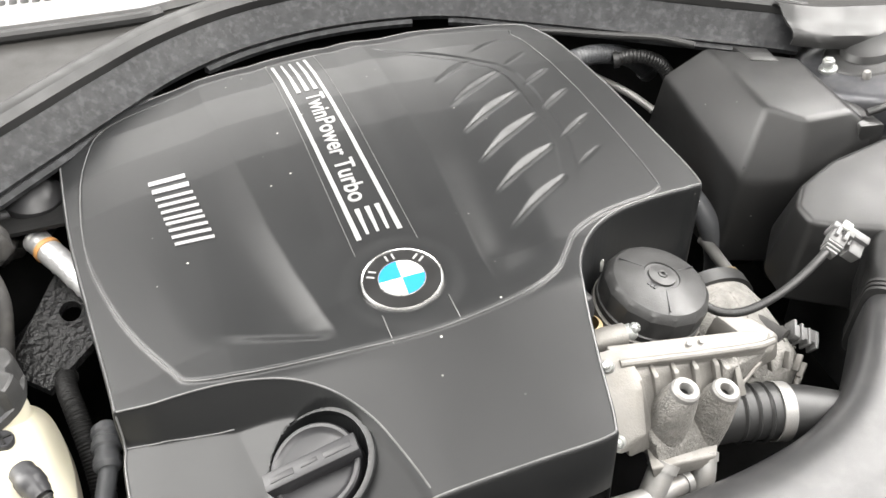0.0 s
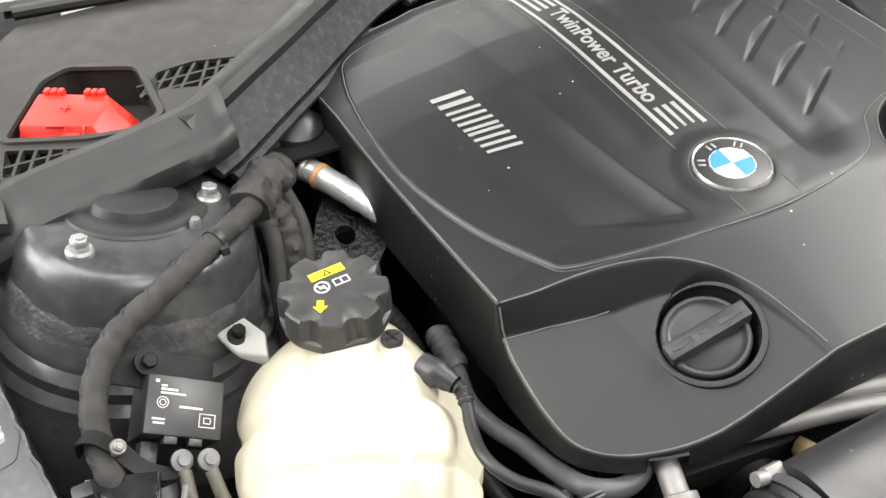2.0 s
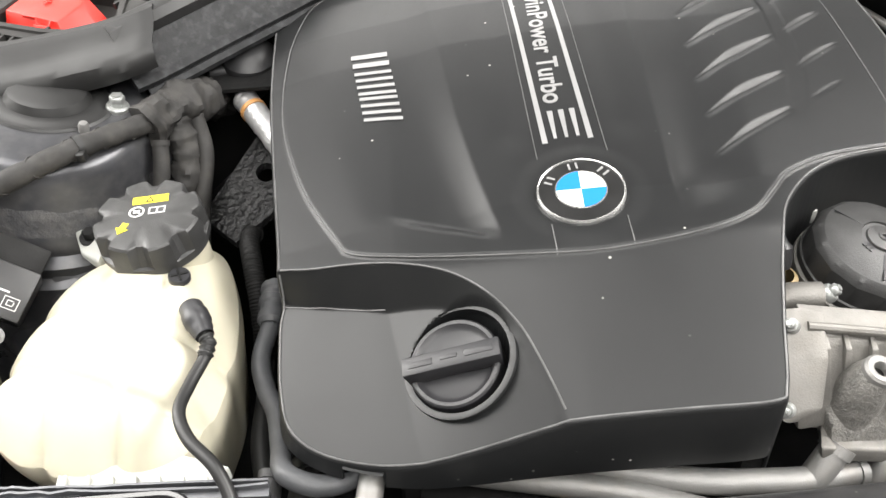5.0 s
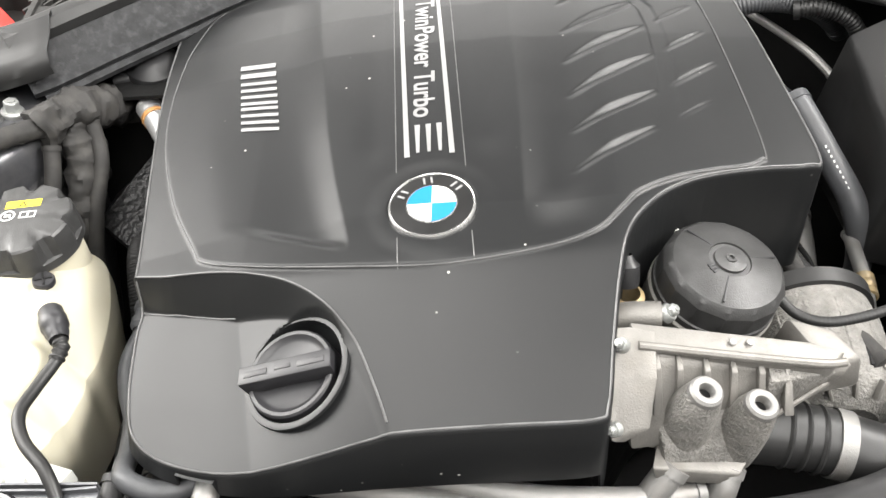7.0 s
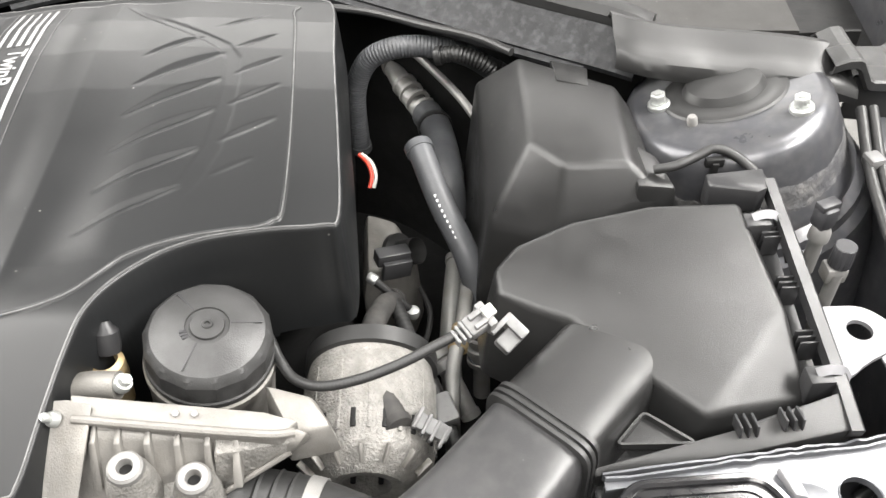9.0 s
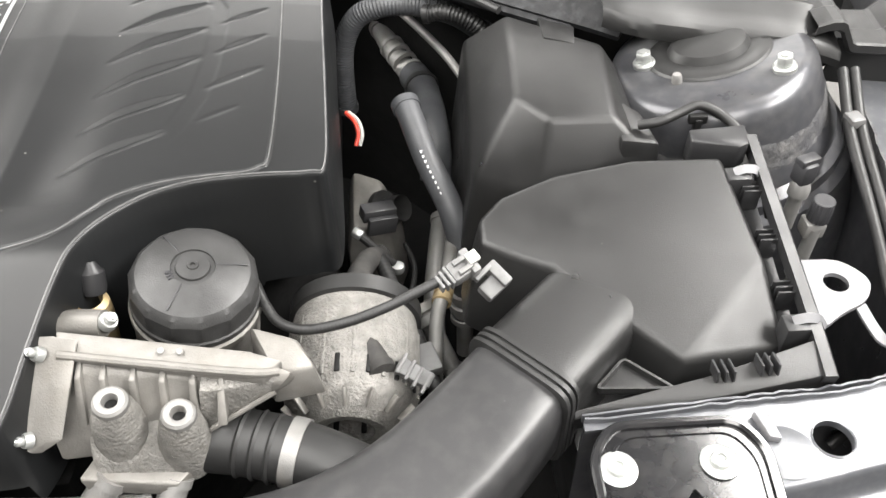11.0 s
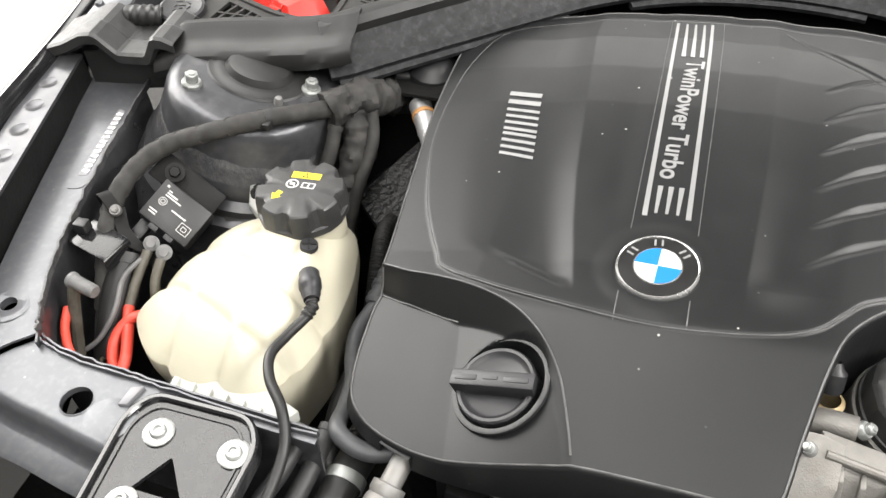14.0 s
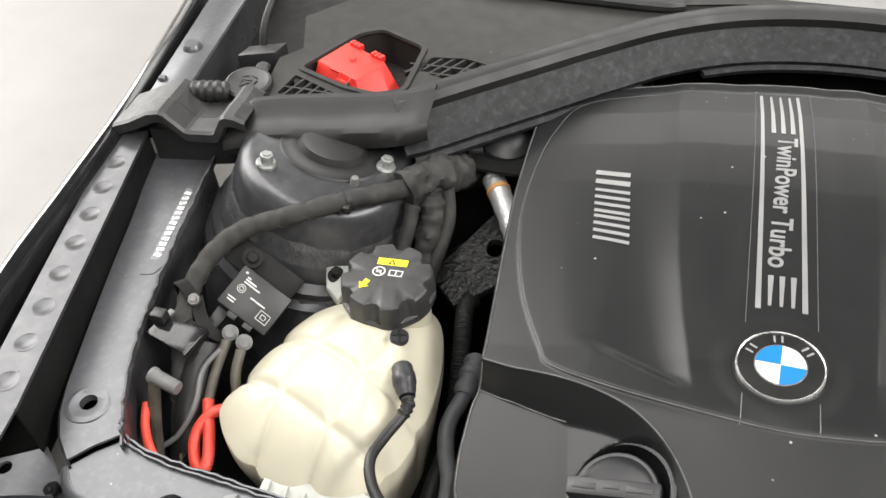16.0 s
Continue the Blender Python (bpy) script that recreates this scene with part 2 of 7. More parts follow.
def sweep(path, ring, closed_ring=True, caps=True, scale=None, up=None):
    """Carries a 2D ring along a path of 3D points. scale: a size for each point. up: keeps the ring's second axis towards it."""
    pts = [Vector(q) for q in path]
    verts, faces = [], []
    side = None
    for i, p in enumerate(pts):
        t = (pts[min(i + 1, len(pts) - 1)] - pts[max(i - 1, 0)]).normalized()
        if up is not None:
            side = t.cross(Vector(up)).normalized()
        else:
            if side is None:
                side = t.orthogonal().normalized()
            side = (side - t * side.dot(t)).normalized()
        top = side.cross(t).normalized()
        s = scale[i] if scale else 1.0
        for a, b in ring:
            verts.append(p + side * a * s + top * b * s)
    n = len(ring)
    for i in range(len(pts) - 1):
        for j in range(n if closed_ring else n - 1):
            k = (j + 1) % n
            faces.append((i * n + j, i * n + k, (i + 1) * n + k, (i + 1) * n + j))
    if caps and closed_ring:
        faces += [tuple(range(n))[::-1], tuple(range((len(pts) - 1) * n, len(pts) * n))]
    return raw(verts, faces)


def circle(r, n=14):
    return [(r * math.cos(2 * math.pi * i / n), r * math.sin(2 * math.pi * i / n)) for i in range(n)]


def tube(points, r, n=14, per=8, ribs=0.0, pitch=0.004, caps=True):
    """A round hose or pipe; ribs: depth of its corrugation."""
    path = spline(points, per) if len(points) > 2 else [Vector(points[0]).lerp(Vector(points[1]), k / 4) for k in range(5)]
    if not ribs:
        return sweep(path, circle(r, n), caps=caps)
    fine, scale, run = [], [], 0.0
    for a, b in zip(path, path[1:]):
        steps = max(2, int((b - a).length / (pitch / 4)))
        for k in range(steps):
            fine.append(a.lerp(b, k / steps))
            scale.append(1 - ribs * (0.5 + 0.5 * math.cos(2 * math.pi * run / pitch)))
            run += (b - a).length / steps
    return sweep(fine, circle(r, n), scale=scale, caps=caps)


def lathe(profile, n=32, m=None):
    """Turns a profile of (radius, height) about the z axis."""
    verts, faces = [], []
    for r, z in profile:
        for i in range(n):
            a = 2 * math.pi * i / n
            verts.append((r * math.cos(a), r * math.sin(a), z))
    k = len(profile)
    for j in range(k - 1):
        for i in range(n):
            i2 = (i + 1) % n
            faces.append((j * n + i, j * n + i2, (j + 1) * n + i2, (j + 1) * n + i))
    bm = raw(verts, faces)
    bmesh.ops.remove_doubles(bm, verts=bm.verts[:], dist=1e-6)
    return moved(bm, m) if m is not None else bm


def stand(at, axis=(0, 0, 1), turn=0.0):
    """The pose whose z axis points along axis."""
    z = Vector(axis).normalized()
    x = Vector((1, 0, 0)) if abs(z.x) < 0.9 else Vector((0, 1, 0))
    x = (x - z * x.dot(z)).normalized()
    return Matrix.Translation(at) @ Matrix((x, z.cross(x), z)).transposed().to_4x4() @ Matrix.Rotation(radians(turn), 4, "Z")


def hexagon(r, h, m, bevel=0.0008):
    bm = hull_solid([(x, y, h) for x, y in circle(r, 6)], [(x, y, 0) for x, y in circle(r, 6)], bevel, 1)
    return moved(bm, m)


def flange_bolt(parent, at, axis=(0, 0, 1), r=0.0085, h=0.009, mat=None, turn=10):
    m = stand(at, axis, turn)
    bm = merge(lathe([(0, 0), (r * 1.45, 0), (r * 1.45, 0.0035), (r * 1.25, 0.0055), (0, 0.0055)], 24, m),
               hexagon(r, h, m @ Matrix.Translation((0, 0, 0.005))),
               lathe([(r * 0.55, h + 0.005), (r * 0.5, h + 0.0062), (0, h + 0.0062)], 16, m))
    return part("bolt", bm, mat or ZINC, parent)


def inside(poly, x, y):
    """Signed distance, in metres, of points to a closed polygon: positive inside."""
    x, y = np.asarray(x, float), np.asarray(y, float)
    d2 = np.full(x.shape, 1e9)
    inn = np.zeros(x.shape, bool)
    for (ax, ay), (bx, by) in zip(poly, poly[1:] + poly[:1]):
        ex, ey = bx - ax, by - ay
        t = np.clip(((x - ax) * ex + (y - ay) * ey) / (ex * ex + ey * ey + 1e-12), 0, 1)
        d2 = np.minimum(d2, (ax + t * ex - x) ** 2 + (ay + t * ey - y) ** 2)
        if abs(ey) > 1e-12:
            cross = ((ay > y) != (by > y)) & (x < ex * (y - ay) / ey + ax)
            inn ^= cross
    return np.where(inn, 1, -1) * np.sqrt(d2)


def step(a, b, v):
    t = np.clip((v - a) / (b - a), 0, 1)
    return t * t * (3 - 2 * t)


def curve2d(points, per=6):
    return [(p.x, p.y) for p in spline([(x, y, 0) for x, y in points], per, closed=True)]


def lettering(text, size, extrude=0.0006):
    """A flat mesh of a word, its left foot at the origin, reading along x."""
    cu = bpy.data.curves.new("word", "FONT")
    cu.body, cu.size, cu.extrude, cu.offset = text, size, extrude, size * 0.018
    ob = bpy.data.objects.new("word", cu)
    scene.collection.objects.link(ob)
    bpy.context.view_layer.update()
    me = bpy.data.meshes.new_from_object(ob.evaluated_get(bpy.context.evaluated_depsgraph_get()))
    bm = bmesh.new()
    bm.from_mesh(me)
    bpy.data.objects.remove(ob)
    bpy.data.curves.remove(cu)
    bpy.data.meshes.remove(me)
    return bm

# ---- hall ----
tagged(part("floor", moved(block(14, 14, 0.1, 0), pose(0, 0, -0.05)), CONCRETE), "pale smooth screed floor of the hall", "floor", kind="structure")
# unseen ceiling, added dark so the engine cover reflects little from overhead
tagged(part("ceiling", moved(block(14, 14, 0.1, 0), pose(0, 0, 3.3)), CEILING), "unseen hall ceiling, dark to keep reflections low", "ceiling", kind="structure")
for wall_name, m in (("wall_north", pose(0, 7.05, 1.6)), ("wall_south", pose(0, -7.05, 1.6)), ("wall_east", pose(7.05, 0, 1.6, 0, 0, 90)), ("wall_west", pose(-7.05, 0, 1.6, 0, 0, 90))):
    tagged(part(wall_name, moved(block(14.2, 0.1, 3.4, 0), m), WALLGREY if wall_name in ("wall_east", "wall_north") else WALLWHITE), "plain pale grey painted hall wall" if wall_name in ("wall_east", "wall_north") else "plain white painted hall wall", "wall", kind="structure")


def pierced(outline, holes, z, thick):
    """A plate with holes in it; z is a number or a function of x and y."""
    zz = z if callable(z) else (lambda x, y: z)
    bm = bmesh.new()
    edges = []
    for loop in [outline, *holes]:
        vs = [bm.verts.new((x, y, 0)) for x, y in loop]
        edges += [bm.edges.new((a, b)) for a, b in zip(vs, vs[1:] + vs[:1])]
    bmesh.ops.triangle_fill(bm, edges=edges, use_beauty=True, use_dissolve=False)
    geo = bmesh.ops.extrude_face_region(bm, geom=bm.faces[:])
    for v in [g for g in geo["geom"] if isinstance(g, bmesh.types.BMVert)]:
        v.co.z -= thick
    for v in bm.verts:
        v.co.z += zz(v.co.x, v.co.y)
    return bm


def ring2(cx, cy, r, n=20):
    return [(cx + x, cy + y) for x, y in circle(r, n)]


def rounded(pts, r, n=4):
    """A polygon with its corners rounded off."""
    out = []
    k = len(pts)
    for i in range(k):
        a, b, c = Vector(pts[i - 1]), Vector(pts[i]), Vector(pts[(i + 1) % k])
        u, w = (a - b), (c - b)
        d = min(r, u.length * 0.45, w.length * 0.45)
        p, q = b + u.normalized() * d, b + w.normalized() * d
        for j in range(n + 1):
            t = j / n
            out.append(tuple((1 - t) ** 2 * p + 2 * t * (1 - t) * b + t * t * q))
    return out


def ribbon(path, height, thick, wave=0.0, seed=1):
    """An upright strip of sheet metal along a path."""
    rnd = random.Random(seed)
    pts = spline(path, 6)
    ring = [(-thick / 2, 0), (thick / 2, 0), (thick / 2, height), (-thick / 2, height)]
    pts = [p + Vector((rnd.uniform(-wave, wave), rnd.uniform(-wave, wave), rnd.uniform(-wave, wave))) for p in pts]
    return sweep(pts, ring, up=(0, 0, 1))


def rolled_edge(parent, path):
    """Pressed front edge: rolls down to a lower flange."""
    pts = spline(path, 6)
    rows = []
    for i, p in enumerate(pts):
        d = pts[min(i + 1, len(pts) - 1)] - pts[max(i - 1, 0)]
        out = Vector((d.y, -d.x, 0)).normalized()
        if out.y > 0:
            out = -out
        wob = 0.0005 * math.sin(i * 0.7)
        rows.append([p + out * (a + wob) + Vector((0, 0, b)) for a, b in ((-0.001, -0.0004), (0.002, -0.0006), (0.0048, -0.0022), (0.0068, -0.006), (0.008, -0.013), (0.0095, -0.0195), (0.0125, -0.0228), (0.017, -0.0243), (0.034, -0.0255), (0.0375, -0.0275))])
    n = len(rows[0])
    bm = raw([tuple(v) for r in rows for v in r], [(i * n + j, i * n + j + 1, (i + 1) * n + j + 1, (i + 1) * n + j) for i in range(len(rows) - 1) for j in range(n - 1)])
    bmesh.ops.solidify(bm, geom=bm.faces[:], thickness=0.0015)
    part("rolled_edge", bm, PAINT, parent, "pressed lower flange")


# ---- body shell of the car ----
car = thing("car_body", "dark grey car body shell round the open engine bay", "car body", (0, 0.1, 0.45))
apron_z = lambda x, y: 0.8205 + 0.055 * (y + 0.12)
front_z = lambda x, y: 0.812 + 0.03 * (y + 0.16)
PRIMER = material("satin_charcoal_paint", (0.060, 0.061, 0.067), 0.32, metal=0.45, vary=0.14, bump=0.12, bump_scale=90, dust=0.14, coat=0.12, stain=0.3, stain_color=(0.10, 0.098, 0.095), stain_scale=55)

for s in (-1, 1):
    mir = lambda pts: [(-s * x, y) for x, y in pts]
    mir3 = lambda pts: [(-s * x, y, z) for x, y, z in pts]
    outline = [(-0.770, 0.195), (-0.740, 0.097), (-0.721, 0.025), (-0.700, -0.049), (-0.682, -0.109), (-0.671, -0.136), (-0.656, -0.158), (-0.638, -0.174), (-0.624, -0.157), (-0.606, -0.141),
               (-0.613, -0.128), (-0.624, -0.108), (-0.638, -0.074), (-0.650, -0.034), (-0.659, 0.002), (-0.672, 0.064), (-0.682, 0.12), (-0.695, 0.20)]
    ap = part("apron", pierced(mir(outline), [ring2(-s * -0.652, -0.121, 0.0078)], apron_z, 0.0025), PAINT, car, "dusty dark grey painted metal")
    boss = (-s * -0.652, -0.121, apron_z(0, -0.121))
    part("boss", lathe([(0.0080, -0.008), (0.0080, 0.0002), (0.0086, 0.0004), (0.0140, 0.0004), (0.0156, 0.0008), (0.0170, 0.0008), (0.0190, 0.0004), (0.0210, 0.0001)], 40, stand(boss)), PAINT, ap)
    # inner wall of the bay and its seam flange
    inner = outline[9:]
    wall = [(x, y, apron_z(x, y) - 0.26) for x, y in inner]
    part("inner_wall", ribbon(mir3(wall), 0.262, 0.002), PRIMER, ap)
    part("flange", ribbon(mir3([(x + 0.001, y, apron_z(x, y) - 0.001) for x, y in inner]), 0.0085, 0.0022, 0.0011, 4), MASTIC, ap, "wavy sealed seam flange")
    outer = [(x - 0.006, y) for x, y in outline[:8]]
    # near-black wall: the shade of the gap is put into its colour
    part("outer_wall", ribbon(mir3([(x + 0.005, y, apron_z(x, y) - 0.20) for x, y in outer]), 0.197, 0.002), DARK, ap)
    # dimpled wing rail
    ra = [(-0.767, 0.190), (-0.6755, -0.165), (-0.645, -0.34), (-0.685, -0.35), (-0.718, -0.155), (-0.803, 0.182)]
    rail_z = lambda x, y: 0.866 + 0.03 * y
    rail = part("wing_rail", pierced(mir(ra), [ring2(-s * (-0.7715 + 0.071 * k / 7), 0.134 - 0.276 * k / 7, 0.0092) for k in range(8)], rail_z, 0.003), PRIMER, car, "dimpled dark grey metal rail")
    # near-black as well, painting the shade between rail and apron
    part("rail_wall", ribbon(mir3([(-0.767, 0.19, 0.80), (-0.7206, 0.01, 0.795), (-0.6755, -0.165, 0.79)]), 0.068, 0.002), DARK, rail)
    part("rail_lip", ribbon(mir3([(-0.7675, 0.19, 0.867), (-0.7211, 0.01, 0.8615), (-0.676, -0.165, 0.8565)]), 0.0052, 0.0022), PRIMER, rail)
    for k in range(8):
        t = k / 7
        c = Vector((-0.7715, 0.134)).lerp(Vector((-0.7005, -0.142)), t)
        part("dimple", lathe([(0, -0.0016), (0.003, -0.0015), (0.0060, -0.0010), (0.0085, -0.0003), (0.0100, 0.0001), (0.0112, 0.0002)], 20, stand((-s * c.x, c.y, rail_z(0, c.y)))), PRIMER, rail)
    rear = [(-0.742, 0.235), (-0.785, 0.235), (-0.855, 0.60), (-0.80, 0.60)]
    rr = part("rear_rail", plate(mir(rear), 0.892, 0.006, 0.0015), PAINT, car)
    part("screw", lathe([(0, 0.004), (0.004, 0.004), (0.0055, 0.002), (0.0056, 0)], 16, stand((-s * -0.783, 0.262, 0.892))), PAINT, rr)
    part("dimple", lathe([(0, 0.006), (0.009, 0.006), (0.0115, 0.003), (0.0125, 0)], 20, stand((-s * -0.785, 0.335, 0.892))), PAINT, rr)
    part("rail_wall", ribbon(mir3([(-0.80, 0.60, 0.80), (-0.742, 0.235, 0.80)]), 0.09, 0.002), PRIMER, rr)
    # wing
    ridge = [(-0.935, 0.80, 0.905), (-0.866, 0.5, 0.893), (-0.812, 0.243, 0.887), (-0.788, 0.078, 0.883), (-0.773, -0.045, 0.879), (-0.748, -0.20, 0.866), (-0.70, -0.40, 0.835), (-0.60, -0.58, 0.77)]
    prof = [(0.016, -0.10), (0.011, -0.014), (0.0055, -0.002), (0.001, 0.0012), (-0.004, 0.0), (-0.010, -0.005), (-0.022, -0.032), (-0.05, -0.10), (-0.085, -0.22), (-0.095, -0.55), (-0.085, -0.55), (-0.04, -0.12), (-0.004, -0.016), (0.010, -0.10)]
    prof = [(-s * a * -1, b) for a, b in prof]
    part("wing", sweep(spline(mir3(ridge), 6), prof, up=(0, 0, 1)), GLOSS, car, "glossy black front wing")
    # strut tower
    nrm = Vector((-s * 0.235, 0.034, 1)).normalized()
    centre = Vector((-s * -0.548, 0.195, 0.8738))
    tm = stand(centre, nrm)
    tower = part("strut_tower", lathe([(0, 0.0), (0.030, 0.0), (0.079, 0.0), (0.086, -0.002), (0.0915, -0.007), (0.095, -0.016), (0.099, -0.035), (0.104, -0.06), (0.112, -0.0725), (0.1125, -0.081), (0.1205, -0.089), (0.121, -0.099), (0.1285, -0.106), (0.1295, -0.118), (0.136, -0.130), (0.138, -0.30)], 56, tm), PRIMER, car, "charcoal painted strut tower")
    hump = tm @ Matrix.Translation((0.0, 0.006, 0)) @ Matrix.Diagonal((1.16, 0.95, 1, 1))
    part("strut_mount", lathe([(0, 0.0145), (0.022, 0.0140), (0.0285, 0.0115), (0.0315, 0.0065), (0.0325, 0.0045), (0.040, 0.0040), (0.042, 0.0026), (0.0475, 0.0022), (0.0495, 0.0003)], 44, hump), RUBBER, tower, "black rubber strut mount")
    for bx, by in ((-0.597, 0.147), (-0.490, 0.202), (-0.556, 0.262)):
        z = 0.8738 - 0.235 * (bx + 0.548) - 0.034 * (by - 0.195)
        flange_bolt(tower, (-s * bx, by, z), nrm, 0.0072, 0.0095)
    part("pin", lathe([(0.0048, 0), (0.0048, 0.006), (0.0035, 0.009), (0, 0.0095)], 16, stand((-s * -0.510, 0.164, 0.8655), nrm)), ALUPIPE, tower, "pale locating pin")
    rows, cols = 9, 60
    band = []
    for q in range(rows):
        f = q / (rows - 1)
        for a in np.linspace(math.pi * 1.0, math.pi * 2.0, cols):
            depth = -0.040 - 0.026 * f - 0.0022 * math.sin(5 * a + 2 * f) - 0.0012 * math.sin(19 * a)
            r = float(np.interp(-depth, [0.016, 0.035, 0.06, 0.078], [0.095, 0.099, 0.104, 0.112])) + 0.0010 * math.sin(math.pi * f) ** 0.4 + 0.0003 * math.sin(60 * a + 9 * f)
            band.append(tm @ Vector((r * math.cos(a), r * math.sin(a), depth)))
    part("sealer_band", raw(band, [(q * cols + c, q * cols + c + 1, (q + 1) * cols + c + 1, (q + 1) * cols + c) for q in range(rows - 1) for c in range(cols - 1)]), MASTIC, tower, "hand-brushed seam sealer")
    # sloped web between tower and inner wall
    web = part("tower_web", hull_solid([(-s * -0.655, 0.15, 0.845), (-s * -0.60, 0.10, 0.82), (-s * -0.545, 0.085, 0.80), (-s * -0.50, 0.10, 0.78), (-s * -0.50, 0.20, 0.78), (-s * -0.66, 0.22, 0.84)],
                             [(-s * -0.655, 0.10, 0.70), (-s * -0.60, 0.04, 0.70), (-s * -0.545, 0.03, 0.70), (-s * -0.47, 0.05, 0.70), (-s * -0.47, 0.20, 0.70), (-s * -0.66, 0.22, 0.70)], 0.012, 3), PRIMER, car)
    # front cross panel
    fwd, inner_end = (0.015, -0.372) if s > 0 else (0.0, -0.33)
    panel_z = lambda x, y: front_z(x, y) + 0.001
    fo = [(-0.6365, -0.177), (-0.622, -0.159), (-0.605, -0.1435), (-0.590, -0.150), (-0.546, -0.157), (-0.505, -0.159), (-0.46, -0.162), (-0.33, -0.168), (-0.33, -0.174), (-0.462, -0.168), (-0.484, -0.190), (-0.487, -0.219), (-0.547, -0.209), (-0.586, -0.202), (-0.613, -0.197), (-0.630, -0.187)]
    fo = [(inner_end if x == -0.33 else x, y + fwd) for x, y in fo]
    fp = part("front_panel", pierced(mir(fo), [ring2(-s * -0.536, -0.190 + fwd, 0.0135)], panel_z, 0.003), PAINT, car, "dusty dark grey pressed metal")
    rolled_edge(fp, [(-s * x, y, panel_z(x, y)) for x, y in fo[11:]] + [(-s * -0.6365, -0.177 + fwd, panel_z(0, -0.176))])
    part("flange", ribbon(mir3([(x, y, panel_z(x, y) - 0.002) for x, y in fo[2:8]]), 0.0065, 0.0016, 0.0009, 7), PAINT, fp, "thin wavy seam flange")
    part("flange", ribbon(mir3([(x, y + 0.0042, panel_z(x, y) - 0.004) for x, y in fo[2:8]]), 0.0080, 0.0016, 0.0009, 11), PAINT, fp)
    part("front_wall", ribbon(mir3([(x, y - 0.002, panel_z(x, y) - 0.19) for x, y in fo[2:8]]), 0.188, 0.002), PRIMER, fp)
    part("boss", lathe([(0.0136, -0.006), (0.0136, 0.0002), (0.0142, 0.0004), (0.0152, 0.0001)], 32, stand((-s * -0.536, -0.190 + fwd, panel_z(0, -0.19 + fwd)))), PAINT, fp)
    part("pressing", lathe([(0, 0.0016), (0.009, 0.0015), (0.014, 0.0010), (0.019, 0.0004), (0.022, 0.0001)], 36, stand((-s * -0.500, -0.196 + fwd, panel_z(0, -0.196 + fwd)))), PAINT, fp)

    # sheet added to close the gap, near-black to paint its shade
    part("gutter", hull_solid([(-s * x, y, 0.835) for x, y in ((-0.60, 0.24), (-0.80, 0.24), (-0.90, 0.75), (-0.55, 0.75))], [(-s * x, y, 0.825) for x, y in ((-0.60, 0.24), (-0.80, 0.24), (-0.90, 0.75), (-0.55, 0.75))], 0.001), DARK, car, "near-black sheet closing the shaded gap beside the cowl")

# unseen raised bonnet, its lined underside towards the engine to darken the cover's reflections
bonnet = part("bonnet", moved(block(1.46, 1.12, 0.03, 0.012), Matrix.Translation((0, 0.86, 1.34)) @ Matrix.Rotation(radians(-80), 4, "X") @ Matrix.Translation((0, -0.56, 0))), GLOSS, car, "unseen raised black bonnet")
part("liner", moved(block(1.30, 0.98, 0.012, 0.005), Matrix.Translation((0, 0.86, 1.34)) @ Matrix.Rotation(radians(-80), 4, "X") @ Matrix.Translation((0, -0.56, -0.021))), FELT, bonnet, "dark felt bonnet liner, dims cover reflections")
for s in (-1, 1):
    part("hinge", sweep(spline([(s * 0.70, 0.62, 0.90), (s * 0.70, 0.74, 1.08), (s * 0.70, 0.84, 1.34)], 6), [(-0.006, -0.02), (0.006, -0.02), (0.006, 0.02), (-0.006, 0.02)]), GLOSS, bonnet)

# bulkhead, bay floor and back of the bay, near-black to paint the bay's shade
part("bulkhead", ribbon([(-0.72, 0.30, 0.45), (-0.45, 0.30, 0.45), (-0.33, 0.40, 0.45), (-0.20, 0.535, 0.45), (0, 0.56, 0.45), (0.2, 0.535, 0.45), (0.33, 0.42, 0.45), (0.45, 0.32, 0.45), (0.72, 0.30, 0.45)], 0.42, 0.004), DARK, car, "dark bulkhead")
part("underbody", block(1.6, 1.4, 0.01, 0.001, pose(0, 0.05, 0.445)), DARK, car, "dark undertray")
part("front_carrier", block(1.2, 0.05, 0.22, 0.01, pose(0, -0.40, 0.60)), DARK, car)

# ---- cowl ----
cowl = thing("cowl_panel", "weathered black plastic cowl panel with grilles", "cowl panel", (0, 0.5, 0.86))
cowl_z = lambda x, y: 0.893 + 0.03 * (y - 0.33)
SEAL_PATH = [(-0.474, 0.222, 0.866), (-0.452, 0.237, 0.867), (-0.40, 0.282, 0.869), (-0.349, 0.327, 0.870), (-0.29, 0.385, 0.868), (-0.22, 0.45, 0.864), (-0.144, 0.493, 0.862), (-0.06, 0.512, 0.862),
             (0.03, 0.512, 0.862), (0.12, 0.487, 0.864), (0.20, 0.43, 0.868), (0.29, 0.36, 0.872), (0.37, 0.303, 0.872), (0.445, 0.258, 0.869), (0.474, 0.242, 0.866)]
behind = [(p.x, p.y + 0.035) for p in spline(SEAL_PATH, 3)]
pocket = rounded([(-0.636, 0.318), (-0.594, 0.404), (-0.566, 0.420), (-0.503, 0.391), (-0.500, 0.300), (-0.530, 0.285), (-0.570, 0.292)], 0.010)
grille_a = rounded([(-0.516, 0.346), (-0.497, 0.373), (-0.46, 0.378), (-0.413, 0.366), (-0.428, 0.322), (-0.463, 0.330)], 0.003)
grille_a = [(x + 0.008, y) for x, y in grille_a]
grille_b = rounded([(-0.640, 0.266), (-0.634, 0.305), (-0.575, 0.280), (-0.585, 0.266)], 0.003)
